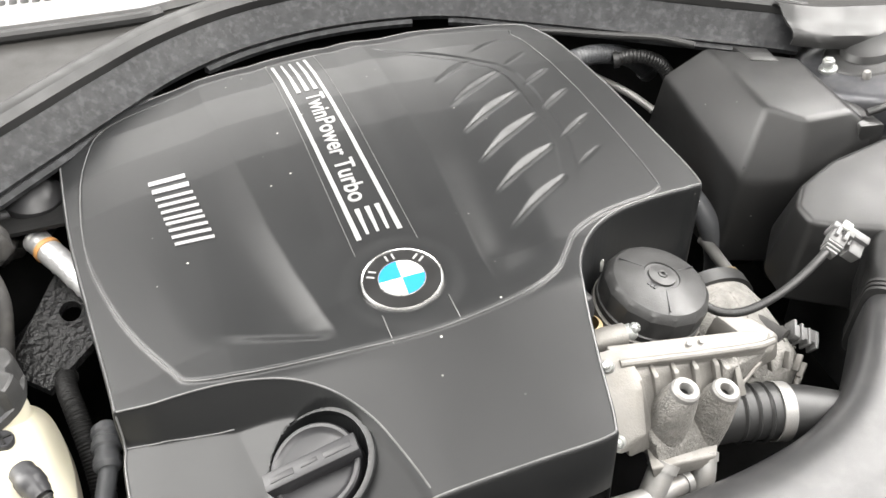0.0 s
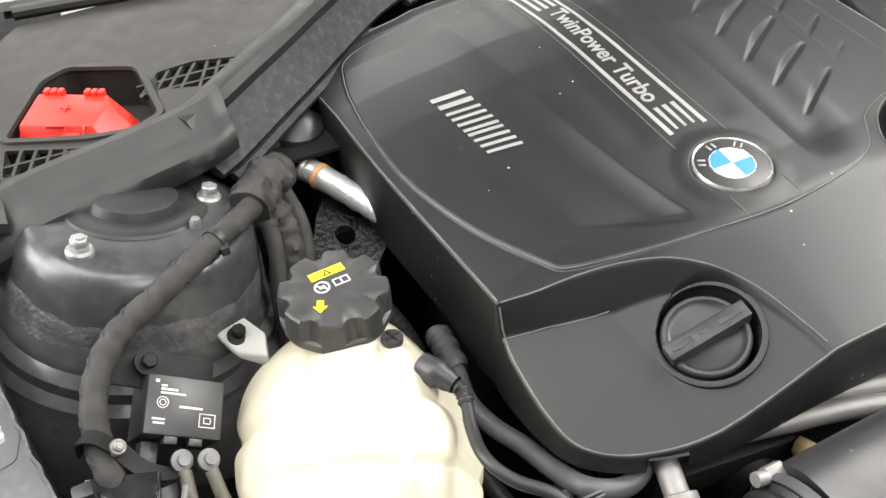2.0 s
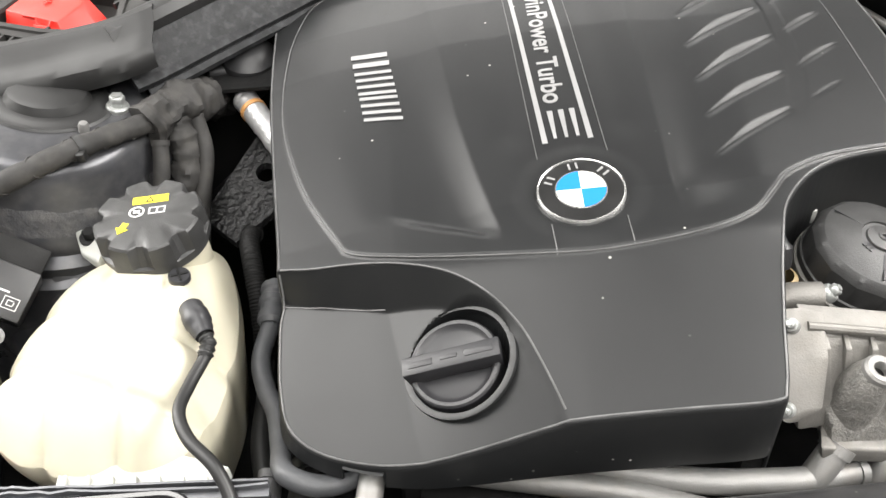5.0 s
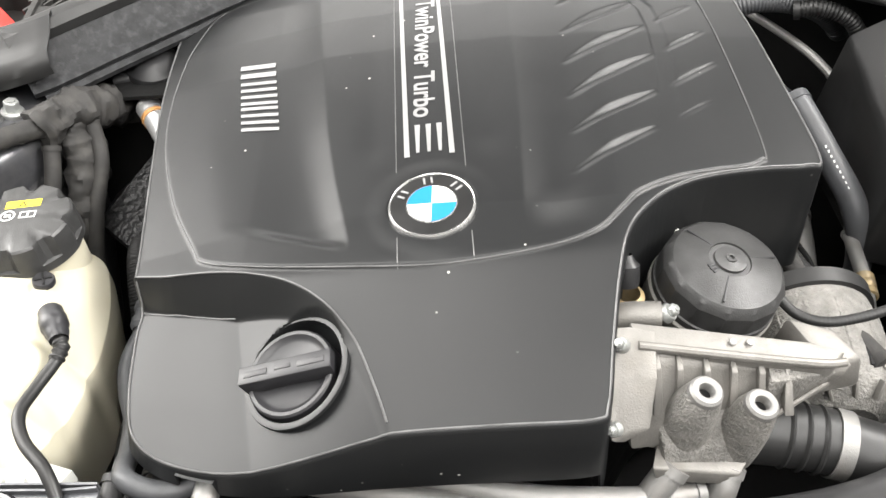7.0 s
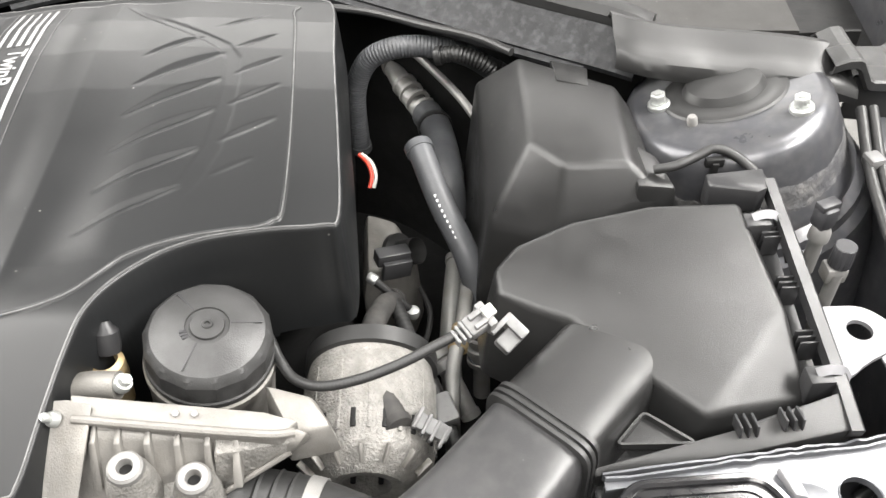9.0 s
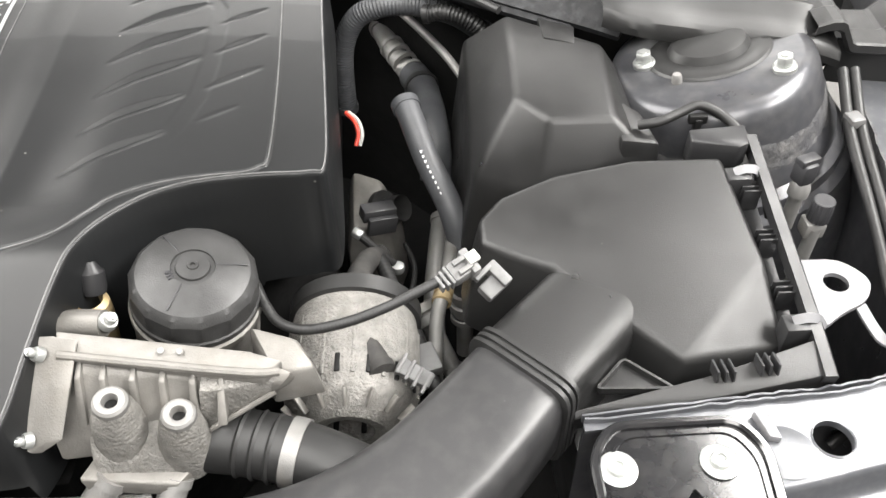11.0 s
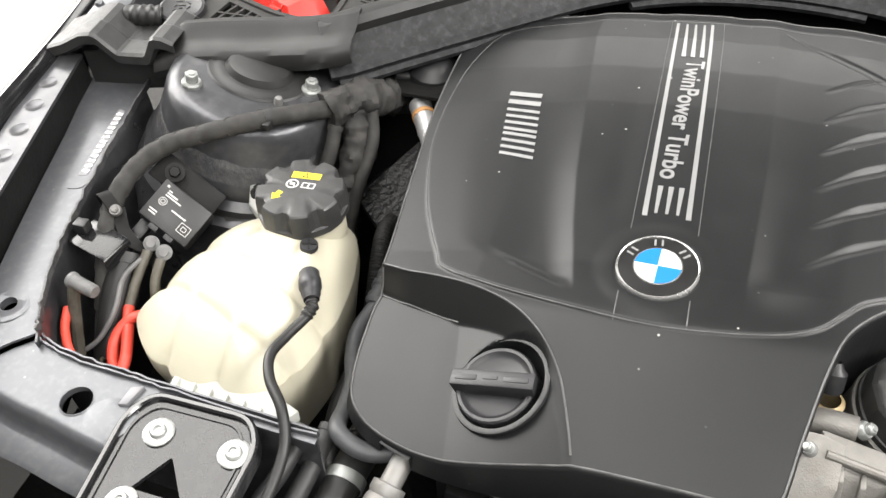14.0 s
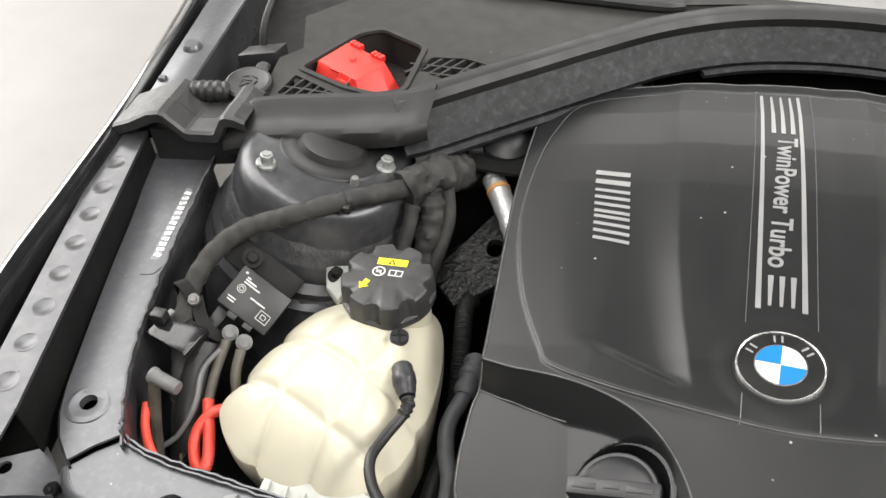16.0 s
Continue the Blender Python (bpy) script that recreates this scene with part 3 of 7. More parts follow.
co = [(-0.655, 0.250), (-0.46, 0.262), *behind, (0.46, 0.29), (0.64, 0.27), (0.66, 0.46), (0.55, 0.55), (0.20, 0.585), (-0.15, 0.585), (-0.42, 0.545), (-0.60, 0.525), (-0.675, 0.43), (-0.648, 0.36), (-0.668, 0.335)]
sheet = part("panel", pierced(co, [pocket, grille_a, grille_b], cowl_z, 0.004), COWL, cowl, angle=20)
part("pocket_rim", sweep([(x, y, cowl_z(x, y)) for x, y in pocket + pocket[:1]], [(-0.004, -0.001), (-0.003, 0.0025), (0.003, 0.0025), (0.004, -0.001)], up=(0, 0, 1)), COWL, sheet)
part("pocket_wall", ribbon([(x, y, cowl_z(x, y) - 0.05) for x, y in pocket + pocket[:1]], 0.049, 0.002), COWL, sheet)
part("pocket_floor", plate([(x, y) for x, y in pocket], 0.852, 0.003, 0), COWL, sheet)
# near-black sheet added below the slats to stand for the shade there
part("duct_shade_sheet", block(0.50, 0.40, 0.004, 0, pose(-0.49, 0.45, 0.838)), DARK, sheet)
for k in range(8):
    a, b = Vector((-0.512 + 0.0125 * k, 0.338, 0)), Vector((-0.486 + 0.0125 * k, 0.382, 0))
    a.y -= 0.014 * (k > 3)
    part("slat", sweep([(p.x, p.y, cowl_z(p.x, p.y) - 0.001) for p in (a, a.lerp(b, 0.5), b)], [(-0.0015, -0.006), (0.0015, -0.006), (0.0015, 0), (-0.0015, 0)], up=(0, 0, 1)), COWL, sheet)
for k in range(2):
    y = 0.343 + 0.0155 * k
    part("slat", sweep([(x, y + 0.02 * (x + 0.46), cowl_z(x, y) - 0.001) for x in (-0.512, -0.46, -0.408)], [(-0.0015, -0.006), (0.0015, -0.006), (0.0015, 0), (-0.0015, 0)], up=(0, 0, 1)), COWL, sheet)
for k in range(5):
    x = -0.633 + 0.013 * k
    part("slat", sweep([(x, 0.263, cowl_z(0, 0.26)), (x + 0.007, 0.285, cowl_z(0, 0.28)), (x + 0.013, 0.303, cowl_z(0, 0.3))], [(-0.0014, -0.006), (0.0014, -0.006), (0.0014, 0), (-0.0014, 0)], up=(0, 0, 1)), COWL, sheet)
part("slat", sweep([(-0.642, 0.281, cowl_z(0, 0.28)), (-0.61, 0.281, cowl_z(0, 0.28)), (-0.572, 0.279, cowl_z(0, 0.28))], [(-0.0014, -0.006), (0.0014, -0.006), (0.0014, 0), (-0.0014, 0)], up=(0, 0, 1)), COWL, sheet)
# raised rear trim with a row of vent cells
vents = []
for k in range(26):
    t = k / 25
    c = Vector((-0.47, 0.612)).lerp(Vector((-0.150, 0.583)), t)
    vents.append(rounded([(c.x - 0.0048, c.y - 0.007), (c.x + 0.0048, c.y - 0.007), (c.x + 0.0048, c.y + 0.007), (c.x - 0.0048, c.y + 0.007)], 0.003, 3))
rear_trim = [(-0.62, 0.560), (-0.43, 0.548), (-0.24, 0.541), (-0.15, 0.560), (0.20, 0.560), (0.55, 0.545), (0.62, 0.60), (0.3, 0.68), (-0.3, 0.68), (-0.62, 0.64)]
# black trim drawn pale grey: its grazing glare is put into the colour
TRIM = material("trim_plastic_with_glare", (0.20, 0.20, 0.20), 0.5, vary=0.1, bump=0.3, dust=0.25, speck=0.3)
part("rear_trim", pierced(rear_trim, vents, lambda x, y: 0.912 + 0.05 * (y - 0.55), 0.010), TRIM, cowl, "weathered trim with vent cells, pale for its glare")
part("trim_lip", sweep(spline([(-0.60, 0.545, 0.905), (-0.43, 0.535, 0.905), (-0.26, 0.530, 0.904), (-0.22, 0.540, 0.902)], 6), circle(0.008, 10)), RUBBER, cowl)
# near-black sheet behind the vent cells, painting their shaded depth
part("vent_shade_sheet", block(0.6, 0.1, 0.003, 0, pose(-0.31, 0.61, 0.895)), DARK, cowl)
glass = tagged(part("windscreen", moved(block(1.4, 0.9, 0.005, 0.001), pose(0, 1.06, 1.12, 29)), GLOSS), "dark reflective windscreen behind the cowl", "windscreen", kind="structure")

seal = thing("bonnet_seal", "dusty black rubber bonnet seal with a hollow bulb", "rubber seal", (0, 0.5, 0.87))
path = spline(SEAL_PATH, 10)
nose = [0.95 + 0.05 * float(step(0, 12, min(i, len(path) - 1 - i))) for i in range(len(path))]
taper = [0.94 + 0.06 * float(step(0, 10, min(i, len(path) - 1 - i))) for i in range(len(path))]
part("face", sweep(path, [(0.004, -0.002), (0.0065, 0.004), (0.001, 0.008), (-0.003, 0.010), (-0.0185, 0.034), (-0.026, 0.040), (-0.03, 0.030), (-0.008, -0.002)], up=(0, 0, 1), scale=taper), DIRTYRUBBER, seal, "grey dusty seal face")
part("bulb", sweep(path, [(-0.019, 0.036), (-0.0185, 0.045), (-0.024, 0.0525), (-0.033, 0.055), (-0.042, 0.052), (-0.047, 0.044), (-0.048, 0.034)], up=(0, 0, 1), scale=nose), RUBBER, seal)
lip_path = path[4:46], path[54:86], path[90:128]
for piece in lip_path:
    part("lip", sweep([p + Vector((0.004, -0.007, -0.004)) for p in piece], [(-0.004, -0.004), (0.006, -0.003), (0.0075, 0.002), (0.002, 0.005), (-0.004, 0.003)], up=(0, 0, 1)), DIRTYRUBBER, seal)

for s in (-1, 1):
    mir3 = lambda pts: [(-s * x, y, z) for x, y, z in pts]
    mould = thing("cowl_moulding", "black rubber moulding over the strut tower", "moulding", (-s * -0.6, 0.23, 0.87), group="cowl mouldings")
    rows = []
    stations = ((-0.668, 0.186, 0.874), (-0.64, 0.186, 0.884), (-0.60, 0.196, 0.887), (-0.543, 0.208, 0.889), (-0.50, 0.214, 0.893), (-0.468, 0.222, 0.8975), (-0.452, 0.232, 0.8985))
    for x, y, z in spline(stations, 5):
        f = max(0.7, min(1.0, (-0.42 - x) / 0.020, (x + 0.680) / 0.02))
        wob = 0.0006 * math.sin(70 * x)
        rows.append([(x, y, z - 0.014), (x, y - 0.002, z - 0.006), (x, y + 0.001, z + 0.002 * f + wob), (x, y + 0.006, z + 0.0055 * f + wob), (x, y + 0.014, z + 0.008 * f + wob), (x, y + 0.023, z + 0.0125 * f), (x, y + 0.031, z + 0.0195 * f), (x, y + 0.036, z + 0.0228 * f), (x, y + 0.042, z + 0.0225 * f), (x, y + 0.048, z + 0.014 * f), (x + 0.004, y + 0.053, z + 0.005 * f), (x + 0.006, y + 0.056, z - 0.008)])
    n = len(rows[0])
    bm = raw([v for r in rows for v in mir3(r)], [(i * n + j, i * n + j + 1, (i + 1) * n + j + 1, (i + 1) * n + j) for i in range(len(rows) - 1) for j in range(n - 1)])
    bmesh.ops.solidify(bm, geom=bm.faces[:], thickness=0.003)
    part("skin", bm, RUBBER, mould)
    # folded end tray
    rows = []
    for x, z, back in ((-0.800, 0.876, 0.0), (-0.795, 0.885, 0.004), (-0.775, 0.892, 0.006), (-0.750, 0.9045, 0.010), (-0.737, 0.9065, 0.010), (-0.731, 0.9040, 0.010), (-0.713, 0.8850, 0.008), (-0.708, 0.8835, 0.008), (-0.680, 0.8845, 0.006), (-0.676, 0.8865, 0.006), (-0.665, 0.9055, 0.004), (-0.661, 0.9075, 0.004), (-0.652, 0.9070, 0.002), (-0.640, 0.9020, 0.0)):
        y = 0.176 + 0.10 * (x + 0.79)
        rows.append([(x, y + 0.006, z - 0.014), (x, y, z - 0.010), (x, y - 0.001, z - 0.0015), (x, y + 0.0015, z), (x, y + 0.024, z + 0.0015), (x, y + 0.026, z + 0.0005), (x, y + 0.050 + back, z + 0.003), (x, y + 0.058 + back, z - 0.004)])
    n = len(rows[0])
    bm = raw([v for r in rows for v in mir3(r)], [(i * n + j, i * n + j + 1, (i + 1) * n + j + 1, (i + 1) * n + j) for i in range(len(rows) - 1) for j in range(n - 1)])
    bmesh.ops.solidify(bm, geom=bm.faces[:], thickness=0.002)
    part("end_tray", bm, SCUFFED, mould, "folded weathered end tray", angle=18)
    part("apron_flap", ribbon(mir3([(-0.760, 0.188, 0.832), (-0.71, 0.196, 0.832), (-0.668, 0.205, 0.834)]), 0.046, 0.003), RUBBER, mould)

# ---- engine cover ----
COVER_EDGE = curve2d([(-0.229, -0.163), (-0.134, -0.161), (-0.06, -0.161), (-0.006, -0.1605), (0.004, -0.152), (0.012, -0.115), (0.022, -0.072), (0.033, -0.038),
                      (0.048, -0.014), (0.072, 0.008), (0.105, 0.023), (0.15, 0.032), (0.187, 0.036), (0.199, 0.046), (0.197, 0.13), (0.191, 0.247),
                      (0.186, 0.36), (0.170, 0.398), (0.14, 0.408), (0.05, 0.408), (-0.12, 0.408), (-0.27, 0.402), (-0.333, 0.375), (-0.350, 0.33), (-0.3495, 0.26),
                      (-0.346, 0.18), (-0.337, 0.086), (-0.327, -0.012), (-0.3295, -0.045), (-0.328, -0.092), (-0.318, -0.125), (-0.285, -0.149)], 5)
INNER_EDGE = curve2d([(-0.284, 0.0), (-0.268, -0.021), (-0.21, -0.039), (-0.124, -0.052), (-0.075, -0.053), (-0.02, -0.046), (0.014, -0.033), (0.034, -0.013), (0.05, 0.004),
                      (0.081, 0.019), (0.115, 0.0275), (0.138, 0.0315), (0.1505, 0.038), (0.1565, 0.050), (0.158, 0.13), (0.155, 0.245), (0.148, 0.34), (0.13, 0.365), (-0.1, 0.37),
                      (-0.28, 0.36), (-0.325, 0.30), (-0.335, 0.17), (-0.315, 0.07)], 5)
RECESS = curve2d([(-0.36, -0.017), (-0.297, -0.024), (-0.252, -0.033), (-0.209, -0.049), (-0.18, -0.069), (-0.160, -0.094), (-0.148, -0.120), (-0.134, -0.163),
                  (-0.12, -0.23), (-0.25, -0.3), (-0.45, -0.25), (-0.45, -0.08)], 6)
FILLER = Vector((-0.200, -0.104))


def recess_floor(x, y):
    """The two facets round the filler opening."""
    ridge = -0.248 + (-0.05 - y) * 0.17
    base = 0.8415 + 0.205 * (y + 0.05)
    return base + np.where(x > ridge, np.interp(y, [-0.165, -0.104], [0.345, 0.445]), 0.25) * (x - ridge)


# each gill: lower end, upper end, how far its lens opens, how deep it is
GILLS = [((0.0176, 0.249), (0.070, 0.283), 0.0075, 0.0022), ((0.0165, 0.204), (0.0925, 0.254), 0.0105, 0.0030),
         ((0.0135, 0.162), (0.0930, 0.212), 0.0105, 0.0034), ((0.0110, 0.117), (0.0930, 0.170), 0.0105, 0.0036),
         ((0.0080, 0.074), (0.0860, 0.120), 0.0095, 0.0036), ((0.0030, 0.029), (0.0770, 0.0755), 0.0080, 0.0030),
         ((0.0760, 0.300), (0.126, 0.331), 0.0035, 0.0014), ((0.1000, 0.262), (0.137, 0.290), 0.0042, 0.0018),
         ((0.1025, 0.219), (0.143, 0.248), 0.0050, 0.0020), ((0.1020, 0.174), (0.145, 0.205), 0.0058, 0.0021),
         ((0.0985, 0.126), (0.145, 0.159), 0.0062, 0.0018), ((0.0960, 0.085), (0.130, 0.108), 0.0040, 0.0008)]
FURROW = [(-0.016, 0.356), (0.010, 0.330), (0.040, 0.304), (0.068, 0.283), (0.090, 0.264), (0.1005, 0.243), (0.1030, 0.212), (0.1015, 0.160), (0.0965, 0.117), (0.084, 0.080), (0.066, 0.050)]


def along(points, x, y):
    """The distance of points to a polyline, and how far along it the nearest place lies, from 0 to 1."""
    best, at = np.full(x.shape, 1e9), np.zeros(x.shape)
    n = len(points) - 1
    for k, ((ax, ay), (bx, by)) in enumerate(zip(points, points[1:])):
        ex, ey = bx - ax, by - ay
        t = np.clip(((x - ax) * ex + (y - ay) * ey) / (ex * ex + ey * ey), 0, 1)
        d = np.hypot(ax + t * ex - x, ay + t * ey - y)
        at = np.where(d < best, (k + t) / n, at)
        best = np.minimum(best, d)
    return best, at


def cover_height(x, y):
    x, y = np.asarray(x, float), np.asarray(y, float)
    rise = np.interp(y, [-0.05, 0.0, 0.10, 0.20, 0.26, 0.32, 0.38, 0.45], [0.0, 0.001, 0.009, 0.0165, 0.018, 0.015, 0.005, -0.020])
    fall = np.where(x < 0.02, 0.30 * (x - 0.02) ** 2, 0.09 * (np.hypot(x - 0.02, 0.02) - 0.02))
    front = -0.050 - y
    front = 0.5 * (front + np.hypot(front, 0.006)) - 0.001
    z = 0.8968 - fall + rise - (0.335 + 0.35 * np.clip(x + 0.12, 0, 0.13)) * np.maximum(0, front) - 0.06 * np.maximum(0, -x - 0.24)
    # raised inner panel
    z = z + 0.0024 * step(-0.0013, 0.0013, inside(INNER_EDGE, x, y))
    # folded wings either side of the middle band
    grow = step(-0.02, 0.22, y)
    left = np.interp(y, [-0.025, 0.04, 0.10, 0.225, 0.33], [-0.1625, -0.175, -0.184, -0.196, -0.205])
    right = np.interp(y, [-0.025, 0.006, 0.076, 0.141, 0.239, 0.34], [-0.0355, -0.0345, -0.0306, -0.0275, -0.0255, -0.024])
    for side, tip, edge, shear, soft, fade, deep in ((-1, -0.037, left, 0.45, 0.018, 0.075, 0.0072), (1, -0.036, right, 0.12, 0.050, 0.045, 0.0058)):
        d = (x - edge) * side
        d = 0.5 * (d + np.sqrt(d * d + 0.0014 ** 2)) - 0.0007
        d = np.maximum(d, 0)
        wide = 0.020 + 0.07 * np.clip(y - tip, 0, 0.2)
        dip = np.where(d < wide, 1 - (1 - d / wide) ** 2, 1 - step(wide, wide + fade, d))
        z = z - deep * dip * step(tip + shear * d, tip + shear * d + soft, y) * (1 - 0.5 * step(0.06, 0.26, y))
    # shallow valleys beside the band, and its fine borders
    for mid in (-0.146, -0.056):
        z = z - 0.0012 * np.exp(-((x - mid) / 0.013) ** 2) * step(0.045, 0.075, y)
    r = np.hypot(x + 0.1015, y - 0.001)
    z = z + 0.0012 * (step(0.052, 0.036, r)) - 0.0016 * step(0.0335, 0.0315, r)
    # gills: a lens-shaped facet that leans forward, above a sharp crease
    for (ax, ay), (bx, by), width, deep in GILLS:
        ex, ey = bx - ax, by - ay
        length = math.hypot(ex, ey)
        s = ((x - ax) * ex + (y - ay) * ey) / length ** 2
        off = (-(x - ax) * ey + (y - ay) * ex) / length
        inn = (s > 0) & (s < 1)
        lens = np.where(inn, np.sin(math.pi * np.clip(s, 0, 1) ** 1.15), 0) ** 0.9
        facet = np.maximum(0.60 * width * lens, 1e-5)
        lip = 0.0028 + 0.35 * width
        cut = np.where(off < 0, 1 + off / lip, 1 - off / facet)
        z = z - 0.85 * deep * lens ** 0.7 * np.where(inn, np.clip(cut, 0, 1), 0)
    # flat-bottomed furrow that sweeps through the gills
    d, at = along(FURROW, x, y)
    half = np.interp(at, [0, 0.1, 0.45, 0.8, 1], [0.0008, 0.003, 0.0065, 0.0075, 0.008])
    z = z - 0.0014 * np.interp(at, [0, 0.05, 0.45, 0.7, 1], [0.3, 1, 0.8, 0.35, 0.0]) * step(half + 0.0016, half - 0.0012, d)
    # stepped-down corner with the filler opening
    d = inside(RECESS, x, y)
    wide = np.interp(x, [-0.33, -0.29, -0.25, -0.20, -0.15], [0.008, 0.013, 0.017, 0.012, 0.006])
    k = np.clip(d / wide, 0, 1)
    z = z * (1 - k) + np.minimum(recess_floor(x, y), z) * k
    hole = np.hypot((x - FILLER.x) * 1.10, (y - FILLER.y) * 1.02)
    return z - 0.030 * step(0.0385, 0.0362, hole)


def build_cover():
    cover = thing("engine_cover", "black moulded plastic engine cover with gills and silver stripes", "engine cover", (-0.07, 0.1, 0.80))
    cell = 0.0014
    xs, ys = np.arange(-0.36, 0.21, cell), np.arange(-0.175, 0.42, cell)
    gx, gy = np.meshgrid(xs + cell / 2, ys + cell / 2)
    keep = inside(COVER_EDGE, gx, gy) > 0
    used, faces, verts = {}, [], []
    def vert(i, j):
        if (i, j) not in used:
            used[i, j] = len(verts)
            verts.append((xs[0] + i * cell, ys[0] + j * cell))
        return used[i, j]
    for j, i in zip(*np.nonzero(keep)):
        faces.append((vert(i, j), vert(i + 1, j), vert(i + 1, j + 1), vert(i, j + 1)))
    # the rim follows the outline itself
    count = {}
    for f in faces:
        for a, b in zip(f, f[1:] + f[:1]):
            count[a, b] = True
    after = {a: b for a, b in count if (b, a) not in count}
    loop = [next(iter(after))]
    while after[loop[-1]] != loop[0]:
        loop.append(after[loop[-1]])
    flat = np.array(verts)
    edge = np.array(COVER_EDGE)
    nxt = np.roll(edge, -1, 0)
    for v in loop:
        e = nxt - edge
        t = np.clip(((flat[v] - edge) * e).sum(1) / (e * e).sum(1), 0, 1)
        near = edge + t[:, None] * e
        flat[v] = near[((near - flat[v]) ** 2).sum(1).argmin()]
    z = cover_height(flat[:, 0], flat[:, 1])
    pts = [(x, y, h) for (x, y), h in zip(flat, z)]
    # rounded edge and skirt
    ring = flat[loop]
    for _ in range(3):
        ring = 0.25 * np.roll(ring, 1, 0) + 0.5 * ring + 0.25 * np.roll(ring, -1, 0)
    tang = np.roll(ring, -4, 0) - np.roll(ring, 4, 0)
    out = np.stack([tang[:, 1], -tang[:, 0]], 1)
    out /= np.linalg.norm(out, axis=1)[:, None] + 1e-9
    foot = np.interp(ring[:, 1], [-0.17, -0.12, 0.0, 0.05, 0.2, 0.41], [0.797, 0.790, 0.770, 0.785, 0.79, 0.84])
    foot = np.where((ring[:, 1] < -0.13) & (np.abs(ring[:, 0] + 0.268) < 0.014), foot + 0.014, foot)
    foot = np.where((ring[:, 1] < 0.03) & (ring[:, 0] > 0.0), 0.775, foot)
    before = loop
    for o, dz in ((0.0010, 0.0005), (0.0019, 0.0018), (0.0024, 0.0042), (0.0060, None), (0.0040, 0.0)):
        now = []
        for n, v in enumerate(loop):
            x, y = flat[v] + out[n] * o
            h = z[v] - dz if dz else foot[n]
            now.append(len(pts))
            pts.append((x, y, h))
        for a in range(len(loop)):
            b = (a + 1) % len(loop)
            faces.append((before[b], before[a], now[a], now[b]))
        before = now
    part("shell", raw(pts, faces), COVER, cover, angle=50)
    return cover


cover = build_cover()


def draped(bm, lift):
    """Lays a flat mesh on the cover."""
    for v in bm.verts:
        v.co.z += float(cover_height(v.co.x, v.co.y)) + lift
    return bm


def strip(corners, rows=14):
    """A thin raised strip on the cover: four corners, long way first."""
    a, b, c, d = (Vector((*p, 0)) for p in corners)
    verts, faces = [], []
    for k in range(rows + 1):
        t = k / rows
        verts += [a.lerp(b, t), d.lerp(c, t)]
    for k in range(rows):
        faces.append((2 * k, 2 * k + 2, 2 * k + 3, 2 * k + 1))
    bm = raw(verts, faces)
    geo = bmesh.ops.extrude_face_region(bm, geom=bm.faces[:])
    for v in geo["geom"]:
        if isinstance(v, bmesh.types.BMVert):
            v.co.z += 0.0006
    return bm


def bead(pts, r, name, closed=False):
    """A fine pale bead over the cover: paints edge highlights and border lines."""
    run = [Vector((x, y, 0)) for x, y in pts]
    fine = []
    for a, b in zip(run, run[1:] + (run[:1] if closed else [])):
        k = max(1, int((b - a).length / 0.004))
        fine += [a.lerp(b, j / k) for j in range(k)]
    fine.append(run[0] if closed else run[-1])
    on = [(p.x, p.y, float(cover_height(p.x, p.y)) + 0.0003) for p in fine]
    return part(name, sweep(on, circle(r, 8)), EDGE_GLINT, cover)


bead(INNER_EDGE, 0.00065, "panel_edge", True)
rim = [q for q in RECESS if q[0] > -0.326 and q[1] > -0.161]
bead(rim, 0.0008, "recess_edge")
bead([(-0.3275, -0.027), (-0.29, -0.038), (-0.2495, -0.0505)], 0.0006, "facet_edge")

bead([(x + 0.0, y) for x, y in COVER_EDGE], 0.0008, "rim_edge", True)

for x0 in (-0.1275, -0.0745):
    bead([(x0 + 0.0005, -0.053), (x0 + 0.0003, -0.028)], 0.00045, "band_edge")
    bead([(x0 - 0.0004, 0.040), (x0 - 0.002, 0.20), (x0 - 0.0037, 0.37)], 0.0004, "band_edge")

# silver stripes, tapered towards the ends
for x0, w in ((-0.1195, 0.0042), (-0.0845, 0.0042)):
    part("stripe", draped(strip([(x0 - w / 2 - 0.005, 0.362), (x0 - w / 2, 0.056), (x0 + w / 2, 0.056), (x0 - 0.005 + w * 0.2, 0.362)]), 0.0001), SILVER, cover, "silver printed stripe")
for x0 in (-0.1110, -0.1022, -0.0935):
    part("stripe", draped(strip([(x0 - 0.0022, 0.092), (x0 - 0.0012, 0.060), (x0 + 0.0012, 0.060), (x0 + 0.0022, 0.092)], 6), 0.0001), SILVER, cover)
    part("stripe", draped(strip([(x0 - 0.0056, 0.360), (x0 - 0.0046, 0.283), (x0 - 0.0004, 0.283), (x0 - 0.0036, 0.360)], 6), 0.0001), SILVER, cover)
word = lettering("TwinPower Turbo", 0.0245, 0.0004)
span = max(v.co.x for v in word.verts)
word.transform(Matrix.Translation((-0.1090, 0.2755, 0)) @ Matrix.Rotation(radians(-91.5), 4, "Z") @ Matrix.Diagonal((0.174 / span, 1, 1, 1)))
part("lettering", draped(word, 0.0002), SILVER, cover, "silver printed lettering")
